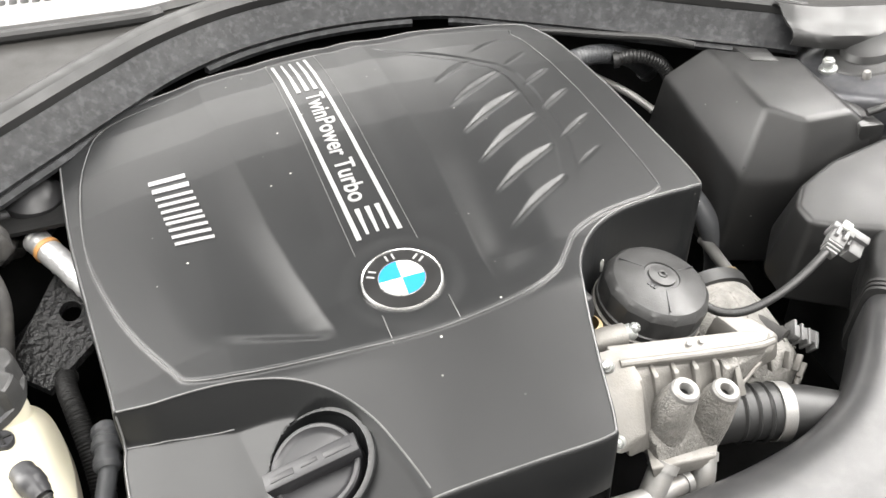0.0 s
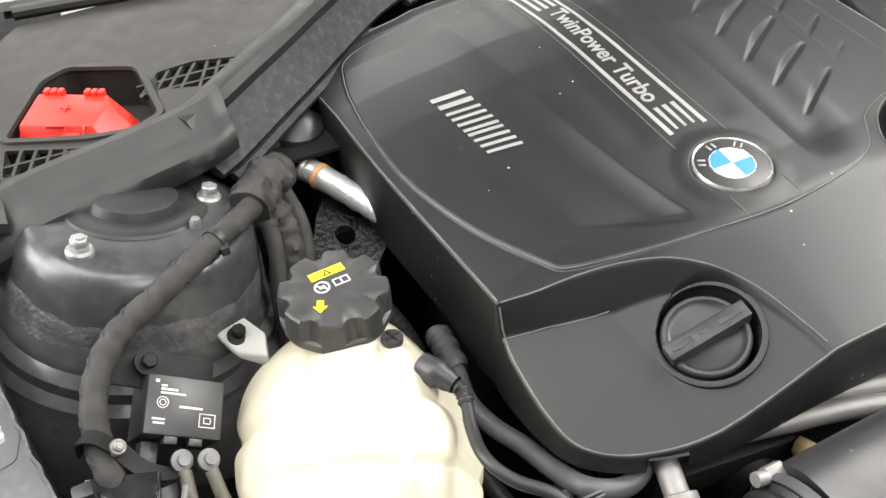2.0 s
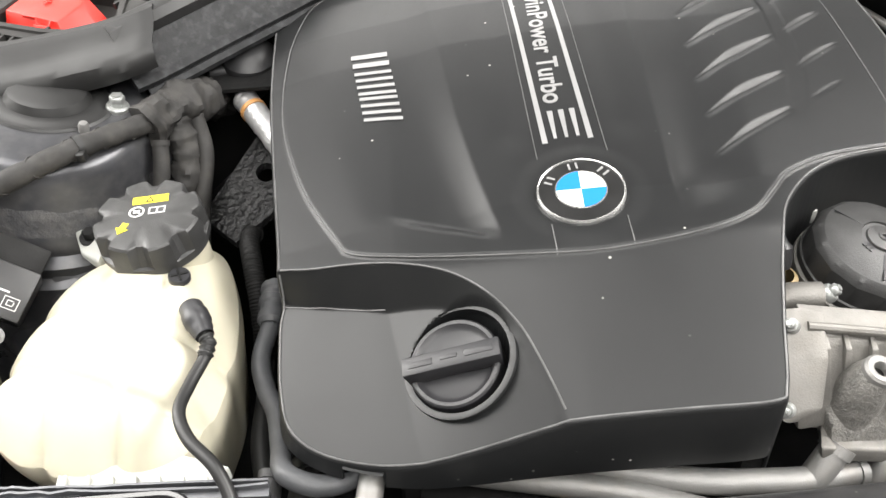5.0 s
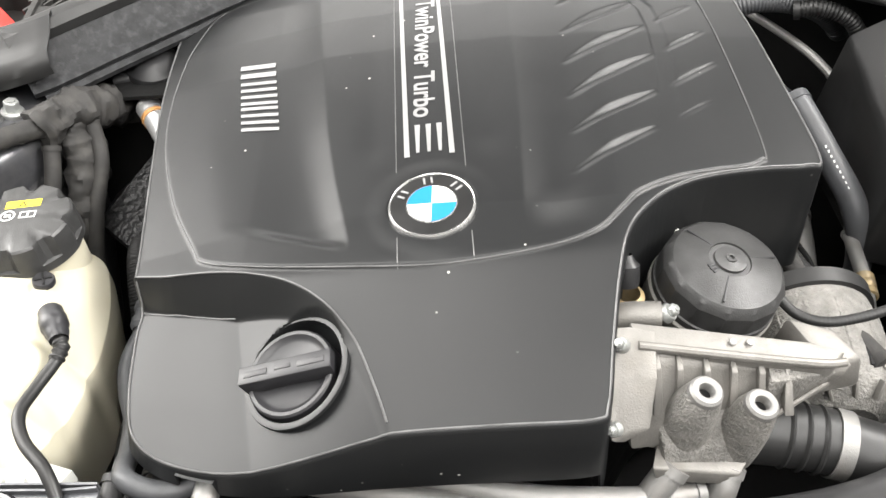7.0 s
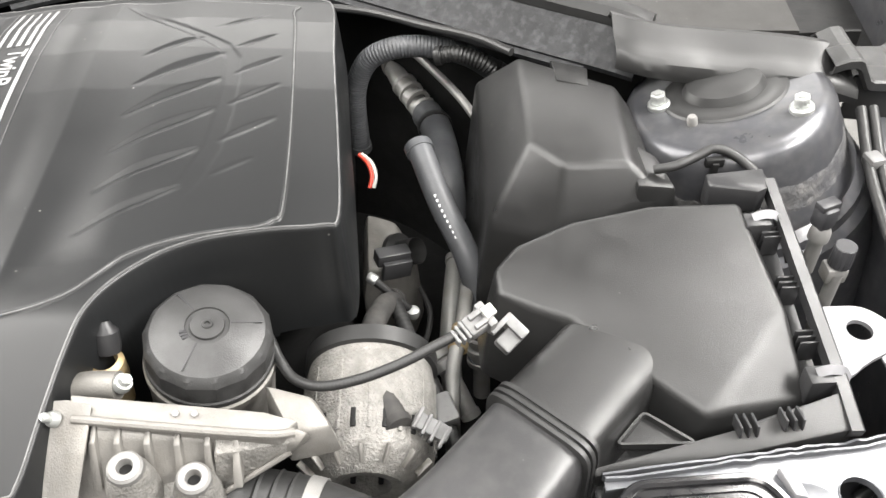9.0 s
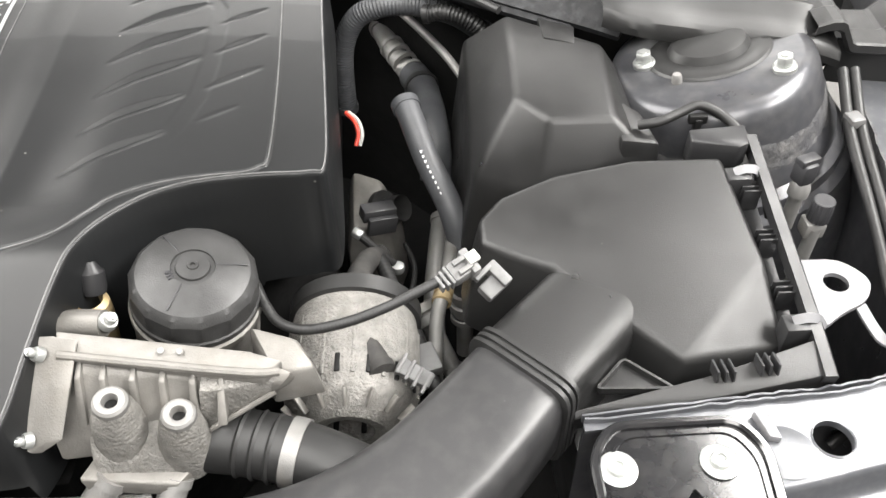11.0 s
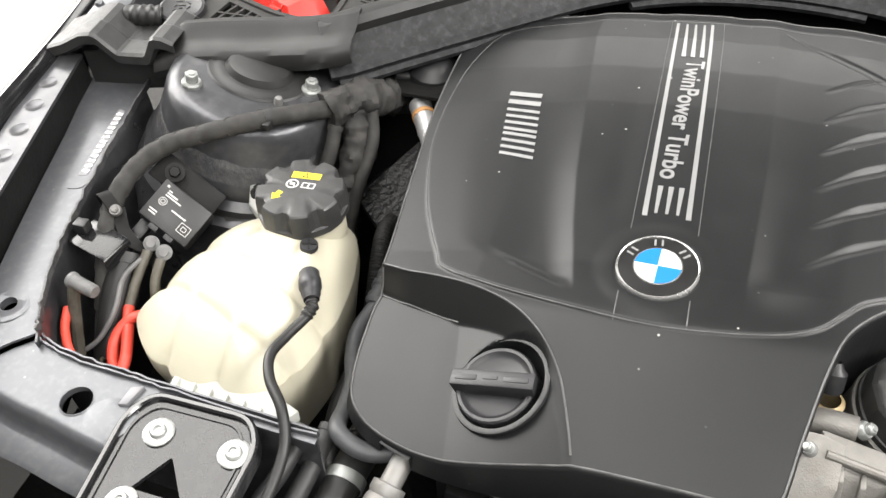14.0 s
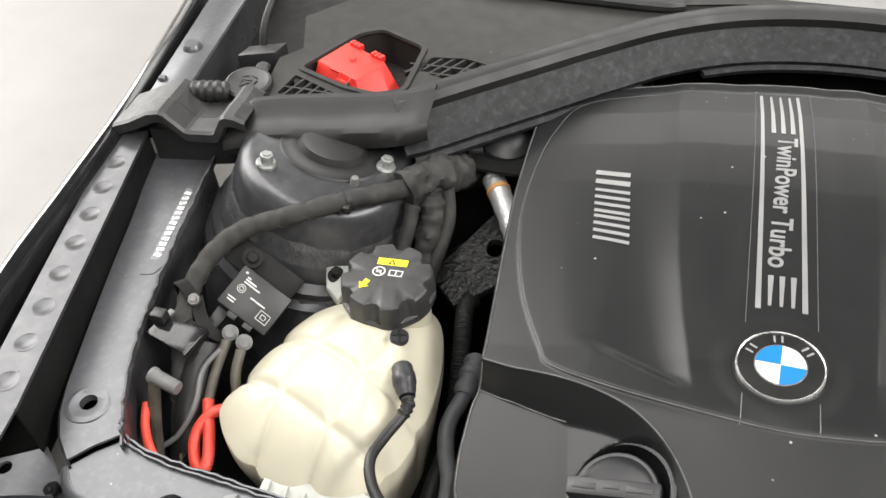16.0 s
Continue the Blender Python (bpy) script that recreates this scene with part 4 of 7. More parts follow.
# plain silver bars where a maker's name stands
for y0, count, lean in ((0.2065, 2, 0.0), (0.174, 4, 0.0), (0.139, 4, 0.0)):
    for k in range(count):
        yc = y0 - (k - (count - 1) / 2) * (0.013 if count == 2 else 0.0093)
        xc = -0.249 - 0.128 * (yc - 0.16)
        half = 0.0032 if count == 2 else 0.0019
        part("silver_bar", draped(strip([(xc - 0.0165, yc + half), (xc + 0.0165, yc + half - 0.004), (xc + 0.0165, yc - half - 0.004), (xc - 0.0165, yc - half)], 6), 0.0002), SILVER, cover)

# round badge
badge_at = (-0.1015, 0.001, float(cover_height(-0.1015, 0.001)) + 0.0012)
badge_m = stand(badge_at, (-0.075, -0.06, 1))
badge = part("badge", lathe([(0, 0), (0.0310, 0), (0.0310, 0.0022), (0.0185, 0.0030), (0, 0.0030)], 64, badge_m), ENAMEL, cover, "black enamel badge")
part("ring", lathe([(0.0303, 0.0018), (0.0306, 0.0032), (0.0314, 0.0036), (0.0322, 0.0026), (0.0324, 0.0), (0.0303, 0.0018)], 64, badge_m), CHROME, badge, "chrome ring")
part("inner_ring", lathe([(0.0178, 0.0028), (0.0181, 0.0035), (0.0187, 0.0035), (0.0190, 0.0028), (0.0178, 0.0028)], 48, badge_m), CHROME, badge)
for q in range(4):
    pts = [(0, 0)] + [(0.0179 * math.cos(a), 0.0179 * math.sin(a)) for a in np.linspace(q * math.pi / 2, (q + 1) * math.pi / 2, 13)]
    part("quarter", moved(plate(pts, 0.0035, 0.001, 0), badge_m @ Matrix.Rotation(radians(-3), 4, "Z")), WHITE if q % 2 == 0 else BLUE, badge, "white enamel quarter" if q % 2 == 0 else "blue enamel quarter")
for a in (150, 95, 40):
    m = badge_m @ Matrix.Rotation(radians(a), 4, "Z") @ Matrix.Translation((0.0244, 0, 0.0028))
    part("mark", block(0.0062, 0.0016, 0.0012, 0.0002, m @ Matrix.Translation((0, -0.0028, 0))), SILVER, badge)
    part("mark", block(0.0062, 0.0016, 0.0012, 0.0002, m @ Matrix.Translation((0, 0.0028, 0))), SILVER, badge)

# filler cap in its opening
filler_n = Vector((-0.31, -0.19, 1)).normalized()
filler_z = float(recess_floor(np.array(FILLER.x), np.array(FILLER.y)))
part("collar", lathe([(0.0362, -0.022), (0.0365, -0.0012), (0.0374, 0.0008), (0.0400, 0.0012), (0.0418, 0.0008), (0.0424, -0.0012)], 48, stand((FILLER.x, FILLER.y, filler_z), (-0.46, -0.21, 1))), COVER, cover)
cap = thing("oil_filler_cap", "black plastic oil filler cap with a bar grip", "filler cap", (FILLER.x, FILLER.y, filler_z - 0.02))
cm = stand((FILLER.x - 0.002, FILLER.y - 0.001, filler_z - 0.004), filler_n)
cm = Matrix.Translation(cm.translation) @ Vector(filler_n).to_track_quat("Z", "Y").to_matrix().to_4x4()
part("disc", lathe([(0.028, -0.022), (0.0325, -0.018), (0.0325, 0.004), (0.0312, 0.0055), (0.0288, 0.0055), (0.0270, 0.0035), (0.0240, 0.002), (0, 0.003)], 48, cm), CAPBLACK, cap)
grip = Matrix.Translation(cm.translation + filler_n * 0.008) @ cm.to_3x3().to_4x4()
ax = Vector((0.064, -0.004, 0.030)).normalized()
ax = (ax - filler_n * ax.dot(filler_n)).normalized()
side = filler_n.cross(ax)
gm = Matrix.Translation(grip.translation) @ Matrix((ax, side, filler_n)).transposed().to_4x4()
bar_top = [(-0.0345, -0.0068, 0.0065), (0.0345, -0.0068, 0.0065), (0.0345, 0.0068, 0.0065), (-0.0345, 0.0068, 0.0065)]
bar_low = [(-0.033, -0.0085, -0.008), (0.033, -0.0085, -0.008), (0.033, 0.0085, -0.008), (-0.033, 0.0085, -0.008)]
gripper = part("grip", moved(hull_solid(bar_top, bar_low, 0.0012), gm), CAPBLACK, cap)
for x0, x1 in ((-0.030, -0.0125), (0.010, 0.030)):
    part("embossed_bar", block(x1 - x0, 0.0045, 0.0008, 0.0002, gm @ Matrix.Translation(((x0 + x1) / 2, 0, 0.0066))), CAPBLACK, gripper)
part("embossed_mark", block(0.012, 0.0030, 0.0008, 0.0002, gm @ Matrix.Translation((-0.001, 0.0005, 0.0066))), CAPBLACK, gripper)

# ---- coolant tank ----
TANK_EDGE = curve2d([(-0.553, -0.084), (-0.547, -0.036), (-0.530, 0.020), (-0.500, 0.060), (-0.44, 0.085), (-0.396, 0.070), (-0.377, 0.025), (-0.371, -0.030), (-0.377, -0.080), (-0.391, -0.115), (-0.43, -0.134), (-0.502, -0.128)], 20)
TANK_MID = (-0.445, -0.035)


def seg_dist(x, y, a, b):
    ex, ey = b[0] - a[0], b[1] - a[1]
    t = min(1, max(0, ((x - a[0]) * ex + (y - a[1]) * ey) / (ex * ex + ey * ey)))
    return math.hypot(a[0] + t * ex - x, a[1] + t * ey - y)


GROOVES = [((-0.466, 0.02), (-0.478, -0.02)), ((-0.478, -0.02), (-0.510, -0.16)), ((-0.418, 0.0), (-0.428, -0.04)), ((-0.428, -0.04), (-0.456, -0.17)),
           ((-0.54, 0.004), (-0.478, -0.02)), ((-0.478, -0.02), (-0.428, -0.04)), ((-0.428, -0.04), (-0.36, -0.06)),
           ((-0.55, -0.05), (-0.492, -0.072)), ((-0.492, -0.072), (-0.444, -0.091)), ((-0.444, -0.091), (-0.37, -0.11))]


def tank_top(x, y, r):
    z = 0.790 + 0.054 * (1 - r ** 2.7) + 0.03 * (y + 0.03)
    near = min(seg_dist(x, y, a, b) for a, b in GROOVES)
    z -= (0.0030 * math.exp(-(near / 0.014) ** 2) + 0.0040 * math.exp(-(near / 0.0040) ** 2)) * min(1, (1.08 - r) / 0.15)
    z += 0.006 * math.exp(-(seg_dist(x, y, (-0.408, 0.002), (-0.398, -0.026)) / 0.010) ** 2)
    return z


def build_tank():
    tank = thing("coolant_tank", "cream translucent plastic coolant expansion tank with ribs", "coolant tank", (-0.445, -0.03, 0.66))
    edge = [Vector((x, y)) for x, y in TANK_EDGE]
    n, rings = len(edge), 72
    mid = Vector(TANK_MID)
    # sides bulge between the ribs
    verts, faces = [(mid.x, mid.y, tank_top(mid.x, mid.y, 0))], []
    levels = []
    waist = [0.058 * math.exp(-(min(seg_dist(e.x, e.y, a, b) for a, b in GROOVES) / 0.009) ** 2) for e in edge]
    for k in range(1, rings + 1):
        r = k / rings
        rr = math.sin(r * math.pi / 2) ** 0.9
        levels.append([(mid.x + (e.x - mid.x) * rr * (1 - w * rr ** 3), mid.y + (e.y - mid.y) * rr * (1 - w * rr ** 3), None, rr) for e, w in zip(edge, waist)])
    for ringv in levels:
        for x, y, _, rr in ringv:
            verts.append((x, y, tank_top(x, y, rr)))
    for out, z in ((1.002, 0.788), (1.004, 0.784), (1.004, 0.778), (1.003, 0.772), (0.992, 0.765), (0.93, 0.735), (0.84, 0.69), (0.5, 0.68)):
        for e, w in zip(edge, waist):
            p = mid + (e - mid) * out * (1 - w * max(0, (z - 0.70) / 0.09))
            verts.append((p.x, p.y, z + 0.03 * (p.y + 0.03)))
    total = rings + 8
    for i in range(n):
        faces.append((0, 1 + i, 1 + (i + 1) % n))
    for k in range(total - 1):
        for i in range(n):
            a, b = 1 + k * n, 1 + (k + 1) * n
            faces.append((a + i, b + i, b + (i + 1) % n, a + (i + 1) % n))
    part("body", raw(verts, faces), TANK, tank, "ribbed cream plastic shell", angle=60)
    # threaded neck and cap
    c = Vector((-0.4340, 0.0495, 0))
    part("neck", lathe([(0.038, 0.79), (0.038, 0.842), (0.032, 0.844)], 40, Matrix.Translation((c.x, c.y, 0))), TANK, tank)
    rows = []
    prof = [(0.0420, 0.836, 0.0), (0.0436, 0.8375, 0.1), (0.0436, 0.8445, 0.06), (0.0434, 0.8455, 0.45), (0.0430, 0.856, 0.72), (0.0420, 0.8630, 0.95), (0.0404, 0.8647, 1.0), (0.0352, 0.8653, 0.55), (0.028, 0.8657, 0.0), (0.012, 0.8659, 0.0)]
    m = 96
    verts, faces = [], []
    for r, z, dent in prof:
        for i in range(m):
            a = 2 * math.pi * i / m
            lobe = min(1.0, 1.25 * max(0.0, math.cos(8 * a)) ** 1.3)
            rad = r - 0.0072 * dent * lobe
            verts.append((c.x + rad * math.cos(a), c.y + rad * math.sin(a), z - 0.0035 * lobe * (0.3 if dent and z > 0.8642 else 0)))
    for k in range(len(prof) - 1):
        for i in range(m):
            j = (i + 1) % m
            faces.append((k * m + i, k * m + j, (k + 1) * m + j, (k + 1) * m + i))
    faces += [tuple(range((len(prof) - 1) * m, len(prof) * m)), tuple(range(m))[::-1]]
    cap = part("cap", raw(verts, faces), SCUFFED, tank, "black screw cap with finger grips", angle=28)
    zt = 0.8661
    part("sticker", plate([(-0.4470, 0.0595), (-0.4190, 0.0620), (-0.4197, 0.0705), (-0.4477, 0.0680)], zt, 0.0006, 0), YELLOW, cap, "yellow warning sticker")
    part("warning_mark", pierced([(-0.4370, 0.0617), (-0.4300, 0.0623), (-0.4339, 0.0685)], [[(-0.4355, 0.0627), (-0.4317, 0.0630), (-0.4338, 0.0665)]], zt + 0.0003, 0.0004), ENAMEL, cap)
    part("symbol", lathe([(0.0048, 0), (0.0048, 0.0003), (0.0062, 0.0003), (0.0062, 0)], 28, Matrix.Translation((-0.4420, 0.0510, zt - 0.0002))), PRINT, cap)
    part("symbol_bar", block(0.0085, 0.0012, 0.0004, 0, pose(-0.4420, 0.0510, zt, 0, 0, -40)), PRINT, cap)
    part("symbol_bar", block(0.0050, 0.0030, 0.0004, 0, pose(-0.4420, 0.0510, zt, 0, 0, 5)), PRINT, cap)
    part("book_symbol", pierced([(-0.4325, 0.0477), (-0.4195, 0.0487), (-0.4199, 0.0563), (-0.4329, 0.0553)], [[(-0.4313, 0.0489), (-0.4267, 0.0492), (-0.4270, 0.0548), (-0.4317, 0.0545)], [(-0.4253, 0.0493), (-0.4207, 0.0497), (-0.4210, 0.0553), (-0.4256, 0.0549)]], zt, 0.0005), PRINT, cap)
    arrow = [(0, 0.0065), (0.0055, 0.0), (0.0026, 0.0), (0.0026, -0.006), (-0.0026, -0.006), (-0.0026, 0.0), (-0.0055, 0.0)]
    part("arrow", moved(plate(arrow, 0, 0.0005, 0), pose(-0.4500, 0.0330, zt, 0, 0, 160)), YELLOW, cap, "yellow printed arrow")
    # bleed screw
    sc = stand((-0.408, 0.002, 0.8375), (0.15, 0.0, 1))
    screw = part("bleed_screw", lathe([(0, 0), (0.0085, 0), (0.0085, 0.004), (0.0078, 0.005), (0, 0.005)], 24, sc), CAPBLACK, tank, "black cross-head bleed screw")
    for a in (20, 110):
        part("cross_slot", block(0.013, 0.0018, 0.0022, 0, sc @ pose(0, 0, 0.0050, 0, 0, a)), ENAMEL, screw)
    # mounting ear
    ear = part("ear", hull_solid([(-0.523, 0.098, 0.808), (-0.497, 0.102, 0.812), (-0.487, 0.075, 0.815), (-0.492, 0.055, 0.81), (-0.512, 0.072, 0.806)], [(-0.523, 0.098, 0.801), (-0.497, 0.102, 0.804), (-0.487, 0.075, 0.80), (-0.492, 0.055, 0.795), (-0.512, 0.072, 0.799)], 0.002), WHITEPLASTIC, tank, "milky mounting ear")
    em = stand((-0.506, 0.087, 0.808), (0.1, -0.1, 1))
    part("ear_bolt", merge(lathe([(0, 0), (0.0095, 0), (0.0095, 0.002), (0.0065, 0.003), (0, 0.003)], 24, em), hexagon(0.006, 0.008, em @ Matrix.Translation((0, 0, 0.002)))), DARK, ear, "black bolt")
    # ribbed foot at the front
    foot = part("foot", hull_solid([(-0.486, -0.147, 0.788), (-0.398, -0.156, 0.786), (-0.374, -0.147, 0.786), (-0.366, -0.134, 0.786), (-0.40, -0.122, 0.787), (-0.486, -0.122, 0.788)],
                                   [(-0.486, -0.150, 0.774), (-0.398, -0.159, 0.772), (-0.372, -0.150, 0.772), (-0.366, -0.134, 0.772), (-0.40, -0.122, 0.772), (-0.486, -0.122, 0.774)], 0.0015), WHITEPLASTIC, tank, "milky ribbed plastic foot")
    for k in range(7):
        x = -0.478 + 0.0165 * k
        part("rib", block(0.0022, 0.013, 0.006, 0.0006, pose(x, -0.1405 - 0.09 * (x + 0.478), 0.7892, 0, 0, 6)), WHITEPLASTIC, foot)
    return tank


build_tank()

# thin hose that plugs into the tank
hose = thing("coolant_hose", "thin black coolant hose with a plug-in fitting", "hose", (-0.40, -0.06, 0.83))
fit_m = stand((-0.3925, -0.033, 0.834), (0.45, -0.88, -0.08))
part("fitting", lathe([(0.0078, -0.010), (0.0092, -0.008), (0.0092, -0.002), (0.0102, 0.0), (0.0102, 0.009), (0.0088, 0.011), (0.0088, 0.015), (0.0075, 0.019), (0.007, 0.022)], 24, fit_m), CAPBLACK, hose)
part("line", tube([(-0.383, -0.052, 0.832), (-0.380, -0.058, 0.830), (-0.382, -0.070, 0.828), (-0.389, -0.092, 0.828), (-0.392, -0.116, 0.831), (-0.383, -0.137, 0.829), (-0.362, -0.160, 0.826), (-0.351, -0.186, 0.812), (-0.352, -0.23, 0.797), (-0.36, -0.29, 0.78)], 0.0046, 12, 8), RUBBER, hose)
part("bellows", tube([(-0.383, -0.052, 0.832), (-0.380, -0.058, 0.830), (-0.382, -0.070, 0.828)], 0.0062, 12, 8, ribs=0.22, pitch=0.0045), RUBBER, hose)


def pipe_thing(name, label, category, pts, r, mat, ribs=0.0, pitch=0.005, n=14, group="", sleeve=True):
    """A hose or pipe with its end collars."""
    t = thing(name, label, category, pts[0], group=group)
    part("line", tube(pts, r, n, 8, ribs, pitch), mat, t)
    if sleeve:
        for a, b in ((pts[0], pts[1]), (pts[-1], pts[-2])):
            part("collar", lathe([(r * 0.9, 0), (r * 1.14, 0), (r * 1.14, r * 0.7), (r * 0.9, r * 0.7)], n, stand(a, Vector(b) - Vector(a))), mat, t)
    return t


grey = pipe_thing("heater_hose", "grey rubber hose curving round the engine cover", "hose", [(-0.350, 0.05, 0.771), (-0.351, 0.01, 0.769), (-0.357, -0.026, 0.767), (-0.351, -0.055, 0.766), (-0.340, -0.082, 0.768), (-0.333, -0.115, 0.776), (-0.325, -0.146, 0.790), (-0.297, -0.154, 0.784), (-0.268, -0.140, 0.780), (-0.24, -0.11, 0.775)], 0.0078, GREYHOSE)
part("coupling", lathe([(0.008, 0), (0.0115, 0.001), (0.0120, 0.007), (0.0102, 0.009), (0.0102, 0.013), (0.0120, 0.015), (0.0120, 0.021), (0.0100, 0.023), (0.0100, 0.029), (0.0112, 0.031), (0.0112, 0.038), (0.008, 0.042)], 24, stand((-0.350, 0.046, 0.773), (-0.03, -0.95, -0.05))), GREYHOSE, grey, "ribbed hose coupling")
pipe_thing("heater_hose", "second grey hose low beside the engine", "hose", [(-0.365, 0.03, 0.715), (-0.362, -0.03, 0.72), (-0.362, -0.08, 0.72), (-0.35, -0.13, 0.715), (-0.33, -0.17, 0.71), (-0.31, -0.25, 0.70)], 0.008, RUBBER)
pipe_thing("braided_sleeve", "woven black cable sleeve beside the tank", "cable sleeve", [(-0.386, 0.15, 0.74), (-0.380, 0.11, 0.765), (-0.372, 0.07, 0.765), (-0.366, 0.03, 0.74), (-0.366, -0.01, 0.70)], 0.0095, DARK, ribs=0.12, pitch=0.003)

# bundle of hoses between the tank and the front
for pts, r in (([(-0.352, -0.150, 0.79), (-0.357, -0.19, 0.784), (-0.368, -0.235, 0.775), (-0.375, -0.33, 0.755)], 0.0075),
               ([(-0.338, -0.135, 0.775), (-0.343, -0.19, 0.765), (-0.352, -0.25, 0.755), (-0.35, -0.34, 0.735)], 0.0085)):
    pipe_thing("coolant_line", "black rubber line running to the front", "hose", pts, r, HOSE, group="front coolant lines")
thick = pipe_thing("radiator_hose", "thick black rubber hose with a metal clamp", "hose", [(-0.312, -0.115, 0.745), (-0.317, -0.165, 0.748), (-0.322, -0.22, 0.74), (-0.335, -0.33, 0.70)], 0.0165, RUBBER)
part("clamp", lathe([(0.0168, 0), (0.0178, 0), (0.0178, 0.010), (0.0168, 0.010)], 28, stand((-0.3165, -0.16, 0.748), (-0.05, -0.9, -0.05))), ZINC, thick, "steel hose clamp")

# ---- relay box, harness and cables ----
relay = thing("relay_box", "small black relay box with printed label", "relay", (-0.56, 0.02, 0.79))
rn = Vector((0.40, -0.52, 0.75)).normalized()
ru = Vector((0.84, -0.15, -0.50))
ru = (ru - rn * ru.dot(rn)).normalized()
rv = rn.cross(ru)
rm = Matrix.Translation((-0.561, 0.0205, 0.827)) @ Matrix((ru, rv, rn)).transposed().to_4x4()
part("case", block(0.056, 0.043, 0.036, 0.0015, rm @ Matrix.Translation((0, 0, -0.018))), PLASTIC, relay)
for x0, y0, w, h in ((-0.0215, 0.0165, 0.0026, 0.0022), (-0.0165, 0.0135, 0.004, 0.0014), (-0.0125, 0.0110, 0.012, 0.0016), (-0.0095, 0.0083, 0.018, 0.0014), (0.004, -0.0005, 0.017, 0.0015), (-0.0185, -0.0105, 0.009, 0.0013), (-0.0180, -0.0133, 0.008, 0.0013)):
    part("printed_bar", block(w, h, 0.0006, 0, rm @ Matrix.Translation((x0, y0, 0.0003))), PRINT, relay)
for r in (0.0042, 0.0024):
    part("printed_ring", lathe([(r - 0.0006, 0), (r - 0.0006, 0.0004), (r, 0.0004), (r, 0)], 24, rm @ Matrix.Translation((-0.0165, 0.0015, 0.0001))), PRINT, relay)
part("printed_frame", moved(pierced([(-0.006, -0.005), (0.006, -0.005), (0.006, 0.005), (-0.006, 0.005)], [[(-0.0054, -0.0044), (0.0054, -0.0044), (0.0054, 0.0044), (-0.0054, 0.0044)]], 0.0004, 0.0004), rm @ Matrix.Translation((0.0165, -0.0085, 0))), PRINT, relay)
for x0, y0, w, h in ((0.0165, -0.0065, 0.0045, 0.0006), (0.0165, -0.0105, 0.0045, 0.0006), (0.0140, -0.0085, 0.0006, 0.0045), (0.0190, -0.0085, 0.0006, 0.0030)):
    part("printed_bar", block(w, h, 0.0006, 0, rm @ Matrix.Translation((x0, y0, 0.0003))), PRINT, relay)
for x0 in (-0.008, 0.010):
    part("tab", block(0.010, 0.006, 0.010, 0.001, rm @ Matrix.Translation((x0, -0.0240, -0.006))), PLASTIC, relay)
part("bracket", block(0.075, 0.03, 0.003, 0.001, rm @ Matrix.Translation((-0.012, 0.030, -0.02))), DARK, relay)
bolt_m = stand((-0.576, 0.056, 0.846), rn)
part("bolt", merge(lathe([(0, 0), (0.010, 0), (0.010, 0.003), (0, 0.003)], 20, bolt_m), hexagon(0.006, 0.008, bolt_m)), DARK, relay)
part("bracket_leg", sweep(spline([(-0.612, 0.004, 0.835), (-0.600, -0.012, 0.822), (-0.585, -0.018, 0.812), (-0.57, -0.01, 0.80)], 5), [(-0.006, -0.001), (0.006, -0.001), (0.006, 0.001), (-0.006, 0.001)], up=(0, 0, 1)), DARK, relay)
part("plug", block(0.013, 0.022, 0.013, 0.002, rm @ Matrix.Translation((-0.018, -0.034, -0.020))), PLASTIC, relay)
part("plug_latch", block(0.009, 0.008, 0.006, 0.001, rm @ Matrix.Translation((-0.018, -0.044, -0.014))), PLASTIC, relay)

clamp_t = thing("cable_clamp", "dark steel clamp with a bolt round the harness", "clamp", (-0.616, 0.006, 0.83))
part("strap", sweep(spline([(-0.632, 0.012, 0.83), (-0.629, 0.008, 0.848), (-0.620, 0.003, 0.850), (-0.612, -0.001, 0.840)], 6), [(-0.006, -0.0008), (0.006, -0.0008), (0.006, 0.0008), (-0.006, 0.0008)]), DARK, clamp_t)
flange_bolt(clamp_t, (-0.610, -0.002, 0.838), (0.3, -0.5, 0.8), 0.0040, 0.004, ALUPIPE)

harness = thing("wiring_harness", "thick cloth-taped wiring harness over the strut tower", "wiring harness", (-0.55, 0.1, 0.84))
HP = [(-0.605, -0.085, 0.74), (-0.615, -0.035, 0.80), (-0.621, 0.004, 0.833), (-0.613, 0.042, 0.853), (-0.590, 0.071, 0.866), (-0.553, 0.091, 0.874), (-0.504, 0.124, 0.877), (-0.467, 0.163, 0.866), (-0.447, 0.195, 0.852)]
fine = spline(HP, 14)
rnd = random.Random(3)
part("taped_run", sweep(fine, circle(0.0094, 14), scale=[1 + 0.05 * math.sin(i * 0.9) + rnd.uniform(-0.03, 0.03) for i in range(len(fine))]), TAPE, harness)
for i in range(6, len(fine) - 4, 7):
    part("tape_edge", lathe([(0.0094, -0.0016), (0.0101, -0.0012), (0.0101, 0.0012), (0.0094, 0.0016)], 14, stand(fine[i], fine[i + 1] - fine[i] + Vector((0.002, -0.003, 0.003)))), TAPE, harness)
def crumpled(bm, depth, fineness, seed):
    """Folds and dents a closed mesh along its normals."""
    bm.normal_update()
    for v in bm.verts:
        q = v.co * fineness + Vector((seed, 0, 0))
        v.co += v.normal * depth * (noise.noise(q) + 0.6 * abs(noise.noise(q * 2.3)) - 0.3)
    return bm


part("boot", crumpled(tube([(-0.462, 0.178, 0.856), (-0.448, 0.196, 0.856), (-0.437, 0.212, 0.853), (-0.428, 0.232, 0.844), (-0.424, 0.258, 0.825), (-0.424, 0.30, 0.80)], 0.0185, 28, 14), 0.0075, 75, 2), TAPE, harness, "crumpled taped boot")
